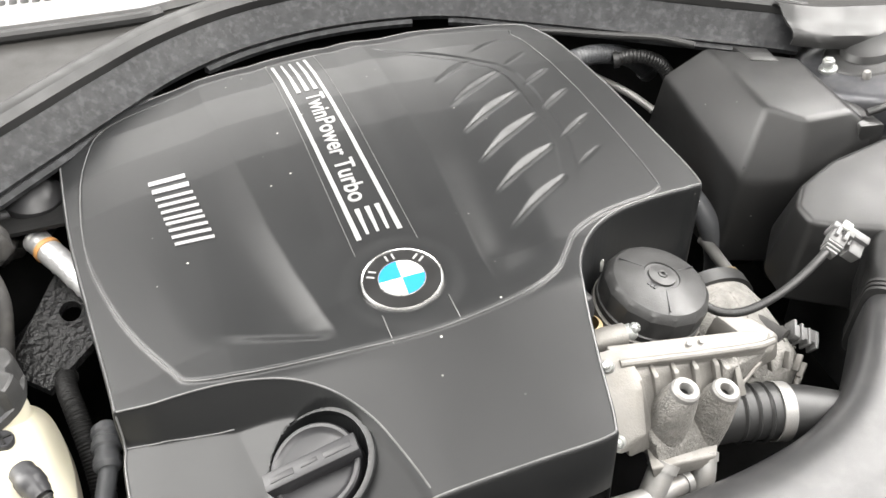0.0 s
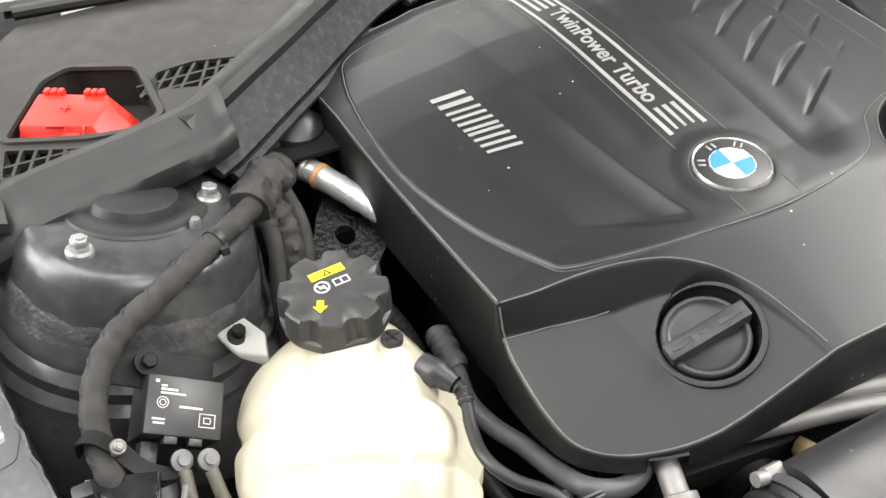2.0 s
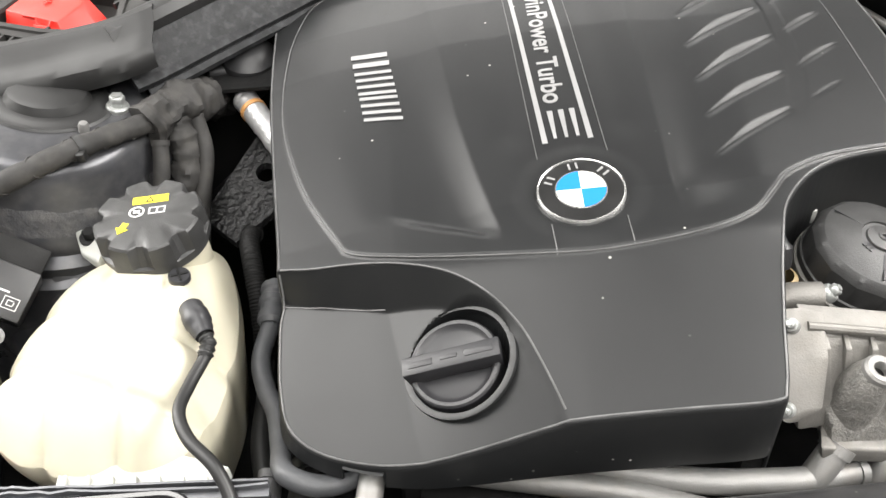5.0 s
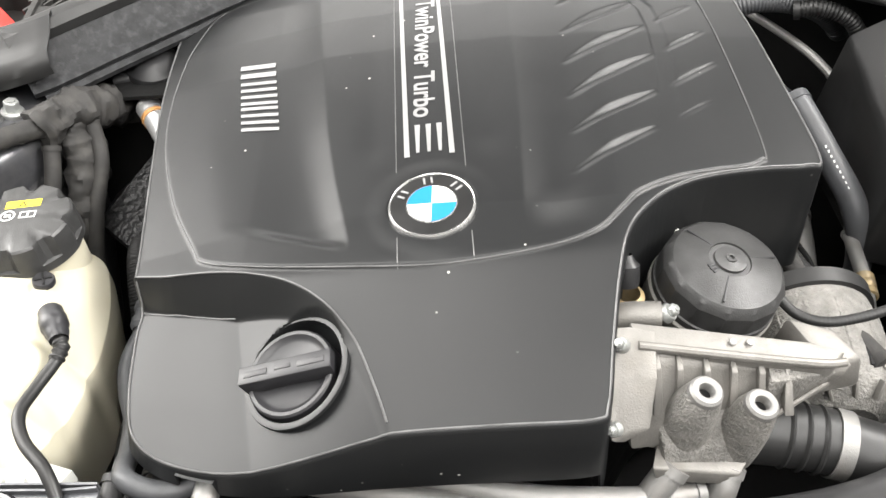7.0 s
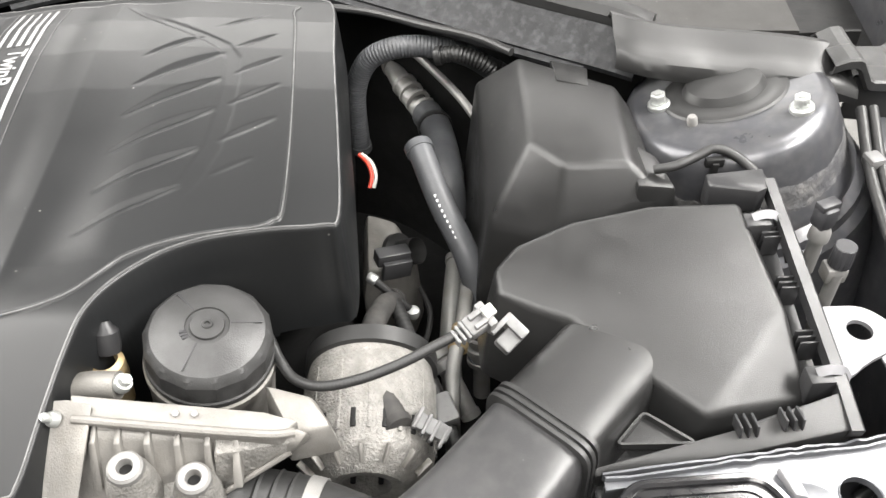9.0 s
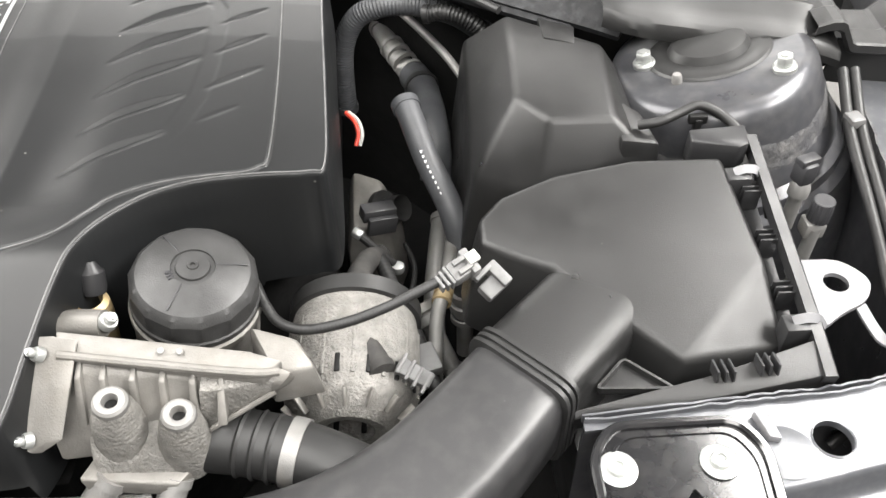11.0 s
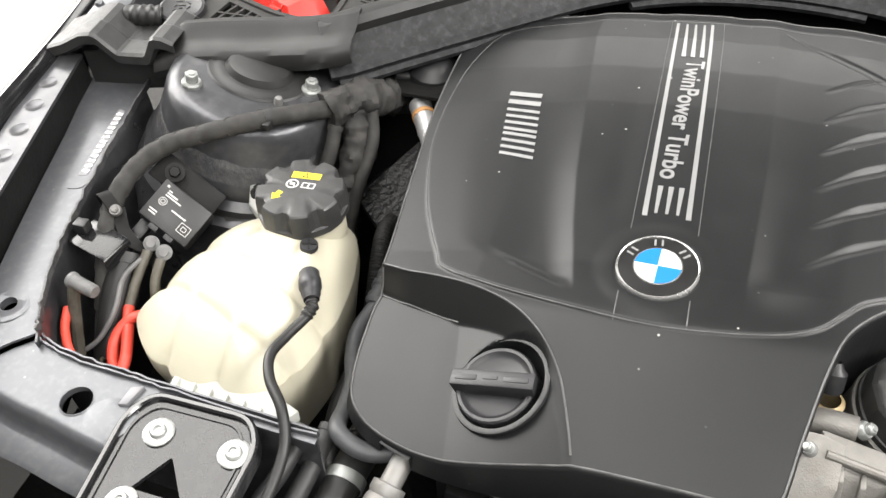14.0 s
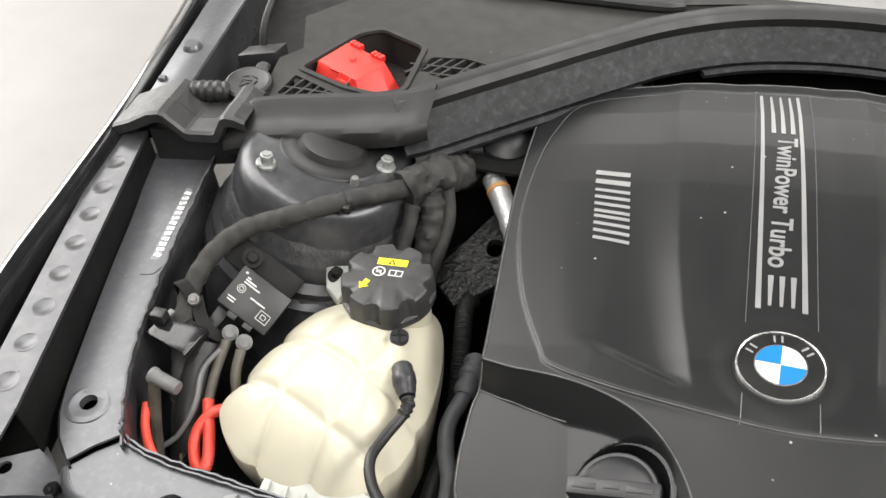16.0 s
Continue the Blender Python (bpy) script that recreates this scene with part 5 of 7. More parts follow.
part("tape_tail", crumpled(tube([(-0.440, 0.205, 0.846), (-0.436, 0.190, 0.828), (-0.436, 0.172, 0.805), (-0.440, 0.150, 0.775), (-0.445, 0.13, 0.73)], 0.0125, 22, 14), 0.005, 90, 5), TAPE, harness, "loose end of cloth tape")
tie_at = fine[int(len(fine) * 0.76)]
part("cable_tie", lathe([(0.0096, -0.0026), (0.0110, -0.0026), (0.0110, 0.0026), (0.0096, 0.0026)], 18, stand(tie_at, (0.8, 0.6, 0))), RUBBER, harness, "black cable tie")
part("tie_head", block(0.007, 0.009, 0.008, 0.001, pose(tie_at.x + 0.004, tie_at.y - 0.011, tie_at.z - 0.001)), RUBBER, harness)
pipe_thing("taped_loom", "thinner taped loom hanging below the harness", "loom", [(-0.45, 0.17, 0.845), (-0.452, 0.15, 0.82), (-0.46, 0.13, 0.79), (-0.465, 0.115, 0.74)], 0.0075, TAPE)
pipe_thing("taped_loom", "taped loom beside the engine cover", "loom", [(-0.425, 0.21, 0.845), (-0.418, 0.185, 0.815), (-0.425, 0.15, 0.78), (-0.43, 0.12, 0.74)], 0.0075, TAPE)

for k, (a, b, c) in enumerate((((-0.575, -0.018, 0.808), (-0.577, -0.042, 0.794), (-0.577, -0.066, 0.777)), ((-0.558, -0.024, 0.806), (-0.556, -0.044, 0.794), (-0.549, -0.062, 0.772)))):
    cable = thing("battery_cable", "red battery cable with aged heat-shrink and ring lug", "cable", a, group="battery cables")
    part("lug", merge(lathe([(0, 0), (0.0078, 0), (0.0078, 0.0025), (0.0045, 0.0035), (0.0045, 0.007), (0, 0.007)], 18, stand((a[0], a[1] + 0.008, a[2] + 0.002), rn))), GREYPLASTIC, cable, "dull ring lug")
    part("heat_shrink", tube([a, b, c], 0.0049, 12), OLIVE, cable)
    if k == 0:
        loop = [c, (-0.562, -0.094, 0.773), (-0.552, -0.117, 0.768), (-0.553, -0.127, 0.764), (-0.564, -0.121, 0.762), (-0.574, -0.102, 0.767), (-0.571, -0.086, 0.775), (-0.560, -0.074, 0.779), (-0.540, -0.060, 0.770)]
    else:
        loop = [c, (-0.539, -0.072, 0.752), (-0.521, -0.074, 0.722)]
    part("sheath", tube(loop, 0.0055, 12), REDWIRE, cable, "red cable sheath")
pipe_thing("battery_cable", "short red cable beside the inner wall", "cable", [(-0.619, -0.094, 0.795), (-0.612, -0.112, 0.789), (-0.599, -0.129, 0.780), (-0.587, -0.137, 0.76)], 0.0042, REDWIRE, sleeve=False)
pipe_thing("signal_wire", "thin grey wire from the relay plug", "wire", [(-0.577, -0.028, 0.806), (-0.585, -0.05, 0.800), (-0.582, -0.078, 0.785), (-0.592, -0.10, 0.765), (-0.612, -0.112, 0.75)], 0.0026, GREYPLASTIC, sleeve=False, n=8)
stud = thing("terminal_stud", "pale plastic-capped terminal stud on the inner wall", "stud", (-0.605, -0.083, 0.82))
part("cap", lathe([(0, 0), (0.0075, 0), (0.0078, 0.003), (0.0066, 0.005), (0.0066, 0.028), (0.0056, 0.030), (0, 0.030)], 20, stand((-0.612, -0.082, 0.824), (0.95, -0.2, -0.1))), GREYPLASTIC, stud)
part("lead", tube([(-0.609, -0.084, 0.82), (-0.611, -0.092, 0.80), (-0.611, -0.105, 0.77), (-0.608, -0.12, 0.74)], 0.0058, 10), OLIVE, stud)
clip = thing("harness_clip", "black plastic harness clip with a flat strap", "clip", (-0.62, -0.03, 0.81))
part("strap", merge(block(0.046, 0.033, 0.002, 0.0008, pose(-0.617, -0.030, 0.823, 4, 6, -14)), block(0.002, 0.033, 0.016, 0.0008, pose(-0.5945, -0.0358, 0.8135, 4, 6, -14))), LIDBLACK, clip)
part("head", block(0.014, 0.012, 0.012, 0.002, pose(-0.636, -0.024, 0.832)), PLASTIC, clip)
pipe_thing("dark_conduit", "wide black conduit low in the corner", "conduit", [(-0.598, -0.02, 0.80), (-0.596, -0.06, 0.775), (-0.592, -0.10, 0.735), (-0.59, -0.13, 0.68)], 0.015, RUBBER)
for k in range(7):
    pipe_thing("thin_wire", "thin coloured wire deep in the corner", "wire", [(-0.592 + 0.004 * k, -0.105, 0.742), (-0.585 + 0.004 * k, -0.115 - 0.004 * (k % 3), 0.752 + 0.003 * (k % 2)), (-0.575 + 0.005 * k, -0.128, 0.738), (-0.56 + 0.004 * k, -0.135, 0.70)], 0.0014, (BRASS, OLIVE, DARK)[k % 3], sleeve=False, n=6, group="corner wires")

# ---- foil-wrapped pipe, sensor and bracket behind ----
foil = thing("foil_wrapped_pipe", "pipe wrapped in crinkled aluminium foil with an orange band", "pipe", (-0.38, 0.25, 0.815))
fp = spline([(-0.3885, 0.262, 0.820), (-0.376, 0.241, 0.816), (-0.360, 0.214, 0.811), (-0.345, 0.188, 0.806), (-0.330, 0.160, 0.800)], 8)
rnd = random.Random(8)
part("wrap", sweep(fp, circle(0.0125, 16), scale=[1 + rnd.uniform(-0.05, 0.06) for _ in fp]), FOIL, foil)
part("band", lathe([(0.0124, 0), (0.0134, 0), (0.0134, 0.005), (0.0124, 0.005)], 20, stand(fp[6], fp[7] - fp[5])), ORANGE, foil, "orange band")
part("tip", lathe([(0.0045, -0.02), (0.006, -0.006), (0.0108, 0.0), (0.0108, 0.002)], 16, stand(fp[0], fp[1] - fp[0])), RUBBER, foil)
sensor = thing("vacuum_sensor", "black domed sensor cap with a thin pipe", "sensor", (-0.385, 0.30, 0.80))
part("dome", lathe([(0.011, -0.05), (0.016, -0.042), (0.028, -0.012), (0.0295, -0.004), (0.028, 0.002), (0.018, 0.010), (0, 0.014)], 28, stand((-0.382, 0.297, 0.846), (0.1, -0.15, 1))), PLASTIC, sensor)
part("nozzle", lathe([(0.009, 0), (0.009, 0.018), (0.006, 0.02), (0, 0.02)], 16, stand((-0.404, 0.286, 0.838), (-1, -0.2, 0.1))), PLASTIC, sensor)
part("pipe", tube([(-0.392, 0.300, 0.856), (-0.384, 0.314, 0.862), (-0.366, 0.324, 0.862), (-0.335, 0.33, 0.858)], 0.0035, 10), RUBBER, sensor)
bracket = thing("lifting_bracket", "mastic-coated dark bracket plate with a hole", "bracket", (-0.39, 0.22, 0.74))
bo = [(-0.435, 0.165), (-0.425, 0.20), (-0.405, 0.205), (-0.39, 0.235), (-0.365, 0.26), (-0.335, 0.26), (-0.335, 0.18), (-0.36, 0.155), (-0.40, 0.135)]
part("web", pierced(bo, [ring2(-0.372, 0.205, 0.010)], lambda x, y: 0.770 + 0.35 * (y - 0.2) + 0.2 * (x + 0.38) + 0.006 * math.sin(90 * x) * math.sin(70 * y), 0.008), TAR, bracket)
part("bolt", merge(lathe([(0, 0), (0.011, 0), (0.011, 0.004), (0, 0.004)], 20, stand((-0.440, 0.232, 0.797), (0.1, -0.7, 0.7))), lathe([(0.0075, 0.003), (0.0075, 0.010), (0.005, 0.012), (0, 0.012)], 16, stand((-0.440, 0.232, 0.797), (0.1, -0.7, 0.7)))), DARK, bracket)
part("bolt", lathe([(0, 0), (0.010, 0), (0.010, 0.006), (0, 0.006)], 18, stand((-0.428, 0.195, 0.79), (0.1, -0.7, 0.7))), DARK, bracket)

# ---- things on the cowl ----
red = thing("terminal_cover", "bright red plastic jump-start terminal cover", "terminal cover", (-0.565, 0.325, 0.86))
red_m = Matrix.Translation((-0.564, 0.358, 0)) @ Matrix.Rotation(radians(-29), 4, "Z")
at_red = lambda pts: [tuple(red_m @ Vector(p)) for p in pts]
lid = part("lid", hull_solid(at_red([(-0.037, -0.046, 0.8955), (0.027, -0.042, 0.8935), (0.032, -0.012, 0.8965), (0.028, 0.001, 0.899), (-0.037, 0.001, 0.899)]),
                             at_red([(-0.042, -0.056, 0.866), (0.048, -0.054, 0.864), (0.058, -0.016, 0.866), (0.050, 0.004, 0.868), (-0.042, 0.004, 0.868)]), 0.0016), RED, red, angle=20)
for x in (-0.022, 0.016):
    for k in (-1, 0, 1):
        part("hinge", block(0.0055, 0.008, 0.007, 0.0012, red_m @ pose(x + 0.0065 * k, 0.002, 0.8995)), RED, lid)
part("latch", block(0.016, 0.006, 0.018, 0.0012, red_m @ pose(0.010, -0.051, 0.881, -18)), RED, lid)
part("latch_frame", sweep([red_m @ Vector(p) for p in ((-0.012, -0.0475, 0.8952), (0.004, -0.046, 0.8950), (0.006, -0.0505, 0.888), (0.020, -0.050, 0.887), (0.022, -0.044, 0.8945))], [(-0.0007, -0.002), (0.0007, -0.002), (0.0007, 0.0010), (-0.0007, 0.0010)], up=(0, 0, 1)), RED, lid)
part("plus_mark", merge(block(0.010, 0.0018, 0.0008, 0, red_m @ pose(-0.004, -0.020, 0.8977)), block(0.0018, 0.010, 0.0008, 0, red_m @ pose(-0.004, -0.020, 0.8977))), RED, lid)

wash = thing("washer_filler", "black washer filler with a round hinged lid", "filler", (-0.675, 0.272, 0.86))
wm = stand((-0.676, 0.270, 0.895), (0.05, -0.12, 1))
wl = part("lid", lathe([(0.018, -0.012), (0.0265, -0.008), (0.0275, 0.0), (0.0268, 0.004), (0.0235, 0.0052), (0.0215, 0.0042), (0, 0.0046)], 40, wm), CAPBLACK, wash)
part("lid_tab", lathe([(0, 0), (0.008, 0), (0.009, 0.002), (0.007, 0.005), (0, 0.006)], 18, wm @ Matrix.Translation((0.004, 0.031, -0.001))), CAPBLACK, wl)
for k, (dx, dy, w, a) in enumerate(((-0.006, 0.008, 0.008, 20), (0.004, 0.009, 0.010, -25), (0.009, 0.0, 0.006, 70), (0.0, 0.002, 0.009, 5), (-0.002, -0.006, 0.012, 40), (-0.007, -0.001, 0.005, 80))):
    part("embossed_mark", block(w, 0.0016, 0.0012, 0.0003, wm @ pose(dx, dy, 0.0048, 0, 0, a)), ENAMEL, wl)
part("neck", lathe([(0.015, -0.08), (0.015, -0.010)], 24, wm), PLASTIC, wash)
part("overflow", tube([(-0.690, 0.250, 0.896), (-0.706, 0.243, 0.899), (-0.726, 0.240, 0.897), (-0.735, 0.240, 0.885)], 0.0125, 18, 8, ribs=0.14, pitch=0.008), RUBBER, wash)
pipe_thing("washer_pipe", "thin grey pipe standing in the cowl gutter", "pipe", [(-0.702, 0.36, 0.80), (-0.700, 0.36, 0.90), (-0.690, 0.40, 0.95)], 0.0045, HOSE, sleeve=False)
gutter = thing("gutter_bracket", "dark plastic bracket in the cowl gutter", "bracket", (-0.70, 0.33, 0.86))
part("arm", hull_solid([(-0.72, 0.325, 0.895), (-0.672, 0.335, 0.9), (-0.668, 0.36, 0.9), (-0.715, 0.35, 0.895)], [(-0.72, 0.325, 0.82), (-0.672, 0.335, 0.82), (-0.668, 0.36, 0.82), (-0.715, 0.35, 0.82)], 0.003), PLASTIC, gutter)

# ---- identification label on the apron ----
idl = thing("identification_label", "silver foil label with unreadable stamped characters", "label", (-0.69, 0.09, 0.83))
lo = rounded([(-0.7135, 0.150), (-0.7045, 0.163), (-0.6895, 0.158), (-0.6690, 0.045), (-0.6735, 0.026), (-0.688, 0.022), (-0.6955, 0.036)], 0.004)
part("film", plate(lo, lambda x, y: apron_z(x, y) + 0.0007, 0.0006, 0), PAINT, idl, "clear protective film")
part("foil", plate(rounded([(-0.7035, 0.148), (-0.6945, 0.146), (-0.6775, 0.044), (-0.6875, 0.042)], 0.003), lambda x, y: apron_z(x, y) + 0.0011, 0.0004, 0), DULLZINC, idl)
for k in range(13):
    y = 0.140 - 0.0075 * k
    x = -0.6985 + 0.163 * (0.148 - y)
    part("stamped_bar", block(0.0078, 0.0046, 0.0006, 0.0002, pose(x, y, apron_z(x, y) + 0.0013, 0, 0, 10 + 14 * (k % 3 - 1))), FOILLABEL, idl)

# ---- black plates with screws at the front corners, and lamp brackets ----
for s in (-1, 1):
    # s > 0 is the tank's side
    sx, dy, dz = (-1, 0.0, 0.0) if s > 0 else (1, 0.009, 0.003)
    lidt = thing("control_unit_lid", "glossy black control unit lid held by silver screws", "lid", (sx * 0.43, -0.24, 0.79), group="control unit lids")
    mp = lambda pts: [(sx * x, y + dy) for x, y in pts]
    zl = lambda x, y: 0.8115 + dz + 0.05 * (y + 0.2)
    lid_o = rounded(mp([(0.488, -0.190), (0.474, -0.168), (0.388, -0.168), (0.372, -0.190), (0.377, -0.34), (0.478, -0.34)]), 0.014)
    tri_hole = rounded(mp([(0.433, -0.214), (0.452, -0.246), (0.408, -0.246)]), 0.003)
    lp = part("plate", pierced(lid_o, [tri_hole], zl, 0.004), LIDBLACK, lidt, angle=20)
    part("rim", sweep([(x, y, zl(x, y)) for x, y in lid_o + lid_o[:1]], [(-0.0040, -0.010), (-0.0034, 0.0025), (-0.0015, 0.0042), (0.0015, 0.0042), (0.0030, 0.0025), (0.0034, -0.006)], up=(0, 0, 1)), GLOSS, lp, "glossy rounded rim")
    inner_rim = [((x - sx * 0.43) * 0.86 + sx * 0.43, (y - dy + 0.25) * 0.90 - 0.25 + dy) for x, y in lid_o]
    part("bead", sweep([(x, y, zl(x, y)) for x, y in inner_rim + inner_rim[:1]], [(-0.002, -0.002), (-0.001, 0.0015), (0.001, 0.0015), (0.002, -0.002)], up=(0, 0, 1)), LIDBLACK, lp)
    for x, y in ((0.454, -0.198), (0.387, -0.199), (0.452, -0.258), (0.398, -0.262)):
        px, py = mp([(x, y)])[0]
        sm = stand((px, py, zl(px, py)))
        part("screw", lathe([(0, 0), (0.0128, 0), (0.0130, 0.0014), (0.0112, 0.0024), (0.0068, 0.0022), (0.0066, 0.0050), (0.0056, 0.0060), (0.0034, 0.0060), (0.0030, 0.0040), (0, 0.0040)], 28, sm), ZINC, lp)
    part("connector_plate", block(0.05, 0.03, 0.010, 0.002, pose(sx * 0.430, -0.267 + dy, zl(0, -0.265) - 0.001, 0, 0, 8)), WHITEPLASTIC, lp, "pale connector plate")
    part("corner_tab", hull_solid([(sx * x, y + dy, zl(x, y + dy) + 0.004) for x, y in ((0.486, -0.164), (0.497, -0.168), (0.499, -0.186), (0.491, -0.184))], [(sx * x, y + dy, zl(x, y + dy) - 0.004) for x, y in ((0.486, -0.164), (0.497, -0.168), (0.499, -0.186), (0.491, -0.184))], 0.0015), DULLZINC, lp, "bare metal corner tab")
    # bracket between wing and panel
    arm = thing("lamp_bracket", "grey metal lamp bracket with a hole", "bracket", (sx * 0.68, -0.19, 0.79), group="lamp brackets")
    part("arm", pierced([(sx * x, y) for x, y in ((0.641, -0.188), (0.658, -0.173), (0.675, -0.160), (0.712, -0.183), (0.80, -0.235), (0.80, -0.265), (0.69, -0.213), (0.643, -0.199))], [ring2(sx * 0.698, -0.187, 0.0062)], 0.800, 0.003), PAINT, arm)
    part("arm_lip", ribbon([(sx * 0.643, -0.199, 0.783), (sx * 0.69, -0.213, 0.783), (sx * 0.80, -0.265, 0.783)], 0.018, 0.002), PAINT, arm)
    flange_bolt(arm, (sx * 0.646, -0.192, 0.798), (0, -0.6, 0.7), 0.004, 0.005, DARK)

# ---- air filter box ----
def loft(rings, bevel=0.004, segments=2, cap_low=True):
    """A solid through rings of as many points each, first ring on top."""
    n = len(rings[0])
    verts = [p for r in rings for p in r]
    faces = [tuple(range(n))]
    for k in range(len(rings) - 1):
        faces += [(k * n + i, k * n + (i + 1) % n, (k + 1) * n + (i + 1) % n, (k + 1) * n + i) for i in range(n)]
    if cap_low:
        faces.append(tuple(range((len(rings) - 1) * n, len(rings) * n))[::-1])
    bm = raw(verts, faces)
    bmesh.ops.recalc_face_normals(bm, faces=bm.faces[:])
    return soften(bm, bevel, segments, 18)


def superellipse(w, h, p=4.0, n=40):
    out = []
    for i in range(n):
        a = 2 * math.pi * i / n
        c, s = math.cos(a), math.sin(a)
        out.append((w / 2 * math.copysign(abs(c) ** (2 / p), c), h / 2 * math.copysign(abs(s) ** (2 / p), s)))
    return out


box = thing("air_filter_box", "black plastic air filter box with clipped lid", "air filter box", (0.44, 0.0, 0.65))
lid_top = [(0.451, -0.113, 0.822), (0.531, -0.099, 0.813), (0.527, -0.040, 0.845), (0.519, 0.059, 0.865), (0.450, 0.070, 0.857), (0.385, 0.066, 0.848), (0.338, 0.052, 0.838),
           (0.318, 0.032, 0.832), (0.318, 0.008, 0.828), (0.345, -0.011, 0.829), (0.369, -0.026, 0.831), (0.410, -0.072, 0.828)]
lid_low = [(0.448, -0.118, 0.775), (0.536, -0.104, 0.775), (0.535, -0.038, 0.79), (0.527, 0.066, 0.81), (0.450, 0.082, 0.80), (0.380, 0.080, 0.79), (0.327, 0.063, 0.775),
           (0.304, 0.034, 0.745), (0.304, 0.000, 0.735), (0.338, -0.024, 0.735), (0.362, -0.040, 0.735), (0.402, -0.085, 0.745)]
n = 12
faces = [(0, 1, 2), (0, 2, 3, 4, 5, 6, 7, 8, 9, 10, 11)] + [(i, (i + 1) % n, n + (i + 1) % n, n + i) for i in range(n)] + [tuple(range(n, 2 * n))]
bm = raw(lid_top + lid_low, faces)
bmesh.ops.recalc_face_normals(bm, faces=bm.faces[:])
lid = part("lid", soften(bm, 0.0055, 4, 8), BOXPLASTIC, box, angle=50)
lip_z = lambda x, y: 0.8525 + 0.20 * y + 0.10 * (x - 0.545)
base_o = [(0.375, -0.142), (0.46, -0.140), (0.541, -0.134), (0.543, -0.05), (0.546, 0.078), (0.530, 0.088), (0.44, 0.092), (0.38, 0.06), (0.37, -0.06)]
base = part("base", hull_solid([(x, y, lip_z(x, y) - 0.048) for x, y in base_o], [(0.545 + (x - 0.545) * 0.95, y * 0.92, 0.62) for x, y in base_o], 0.003), PLASTIC, box)
part("lip", sweep([(x, y, lip_z(x, y)) for x, y in ((0.546, -0.136), (0.5475, -0.10), (0.548, -0.05), (0.549, 0.078))], [(-0.005, -0.008), (0.005, -0.008), (0.005, 0.001), (0.003, 0.003), (-0.005, 0.003)], up=(0, 0, 1)), PLASTIC, base)
part("lip_front", hull_solid([(0.369, -0.138, 0.806), (0.468, -0.124, 0.820), (0.543, -0.108, 0.833), (0.546, -0.134, 0.827), (0.472, -0.138, 0.812), (0.369, -0.142, 0.801)], [(0.369, -0.136, 0.796), (0.468, -0.120, 0.806), (0.543, -0.106, 0.818), (0.546, -0.132, 0.80), (0.472, -0.136, 0.79), (0.369, -0.140, 0.786)], 0.0012), BOXPLASTIC, base, "sloping front lip")
part("lip_floor", plate([(0.47, -0.118), (0.543, -0.110), (0.547, 0.076), (0.50, 0.084), (0.50, -0.09)], lambda x, y: lip_z(x, y) - 0.022, 0.004, 0.001), PLASTIC, base)
part("rear_tab", hull_solid([(0.533, 0.060, 0.873), (0.542, 0.064, 0.873), (0.546, 0.088, 0.874), (0.500, 0.092, 0.868), (0.50, 0.078, 0.866)], [(0.533, 0.060, 0.85), (0.542, 0.064, 0.85), (0.546, 0.088, 0.85), (0.500, 0.092, 0.84), (0.50, 0.078, 0.84)], 0.002), PLASTIC, base)
for t in (0.22, 0.45, 0.68):
    y = 0.075 - 0.20 * t
    for k in (-1, 0, 1):
        part("rib", block(0.014, 0.0018, 0.020, 0.0004, pose(0.5370, y + 0.0055 * k, lip_z(0.545, y) - 0.013)), PLASTIC, base)
for x in (0.474, 0.504):
    for k in (-1, 0, 1):
        part("rib", block(0.0018, 0.014, 0.010, 0.0004, pose(x + 0.0058 * k, -0.124, 0.824 + 0.16 * (x - 0.474), -12)), PLASTIC, base)
for x, y in ((0.532, 0.040), (0.539, -0.094)):
    cl = part("clip", sweep(spline([(x - 0.008, y, lip_z(x, y) + 0.004), (x, y, lip_z(x, y) + 0.007), (x + 0.010, y, lip_z(x, y) + 0.005), (x + 0.018, y, lip_z(x, y) - 0.006)], 4), [(-0.0035, -0.0008), (0.0035, -0.0008), (0.0035, 0.0008), (-0.0035, 0.0008)]), DULLZINC, box, "dull spring clip")
    part("clip_seat", block(0.020, 0.016, 0.026, 0.002, pose(x - 0.004, y, lip_z(x, y) - 0.010)), PLASTIC, base)
# inlet snout with its sealing beads
snout_path = [(0.425, -0.022, 0.790), (0.395, -0.052, 0.791), (0.360, -0.087, 0.791), (0.333, -0.114, 0.790)]
snout = part("inlet", sweep(spline(snout_path, 4), superellipse(0.084, 0.082, 5), up=(0, 0, 1)), BOXPLASTIC, box)
gusset_z = lambda x, y: 0.810 + 0.10 * (y + 0.11)
gusset_o = rounded([(0.388, -0.121), (0.412, -0.098), (0.443, -0.124)], 0.004)
tri = part("gusset", plate(gusset_o, lambda x, y: gusset_z(x, y) - 0.006, 0.004, 0.001), BOXPLASTIC, box)
part("gusset_rim", sweep([(x, y, gusset_z(x, y) - 0.004) for x, y in gusset_o + gusset_o[:1]], [(-0.0016, -0.002), (-0.0010, 0.0028), (0.0010, 0.0028), (0.0016, -0.002)], up=(0, 0, 1)), BOXPLASTIC, tri)

# ---- intake duct across the front ----
duct = thing("intake_duct", "long black plastic intake duct crossing the engine bay", "intake duct", (0.0, -0.235, 0.72))
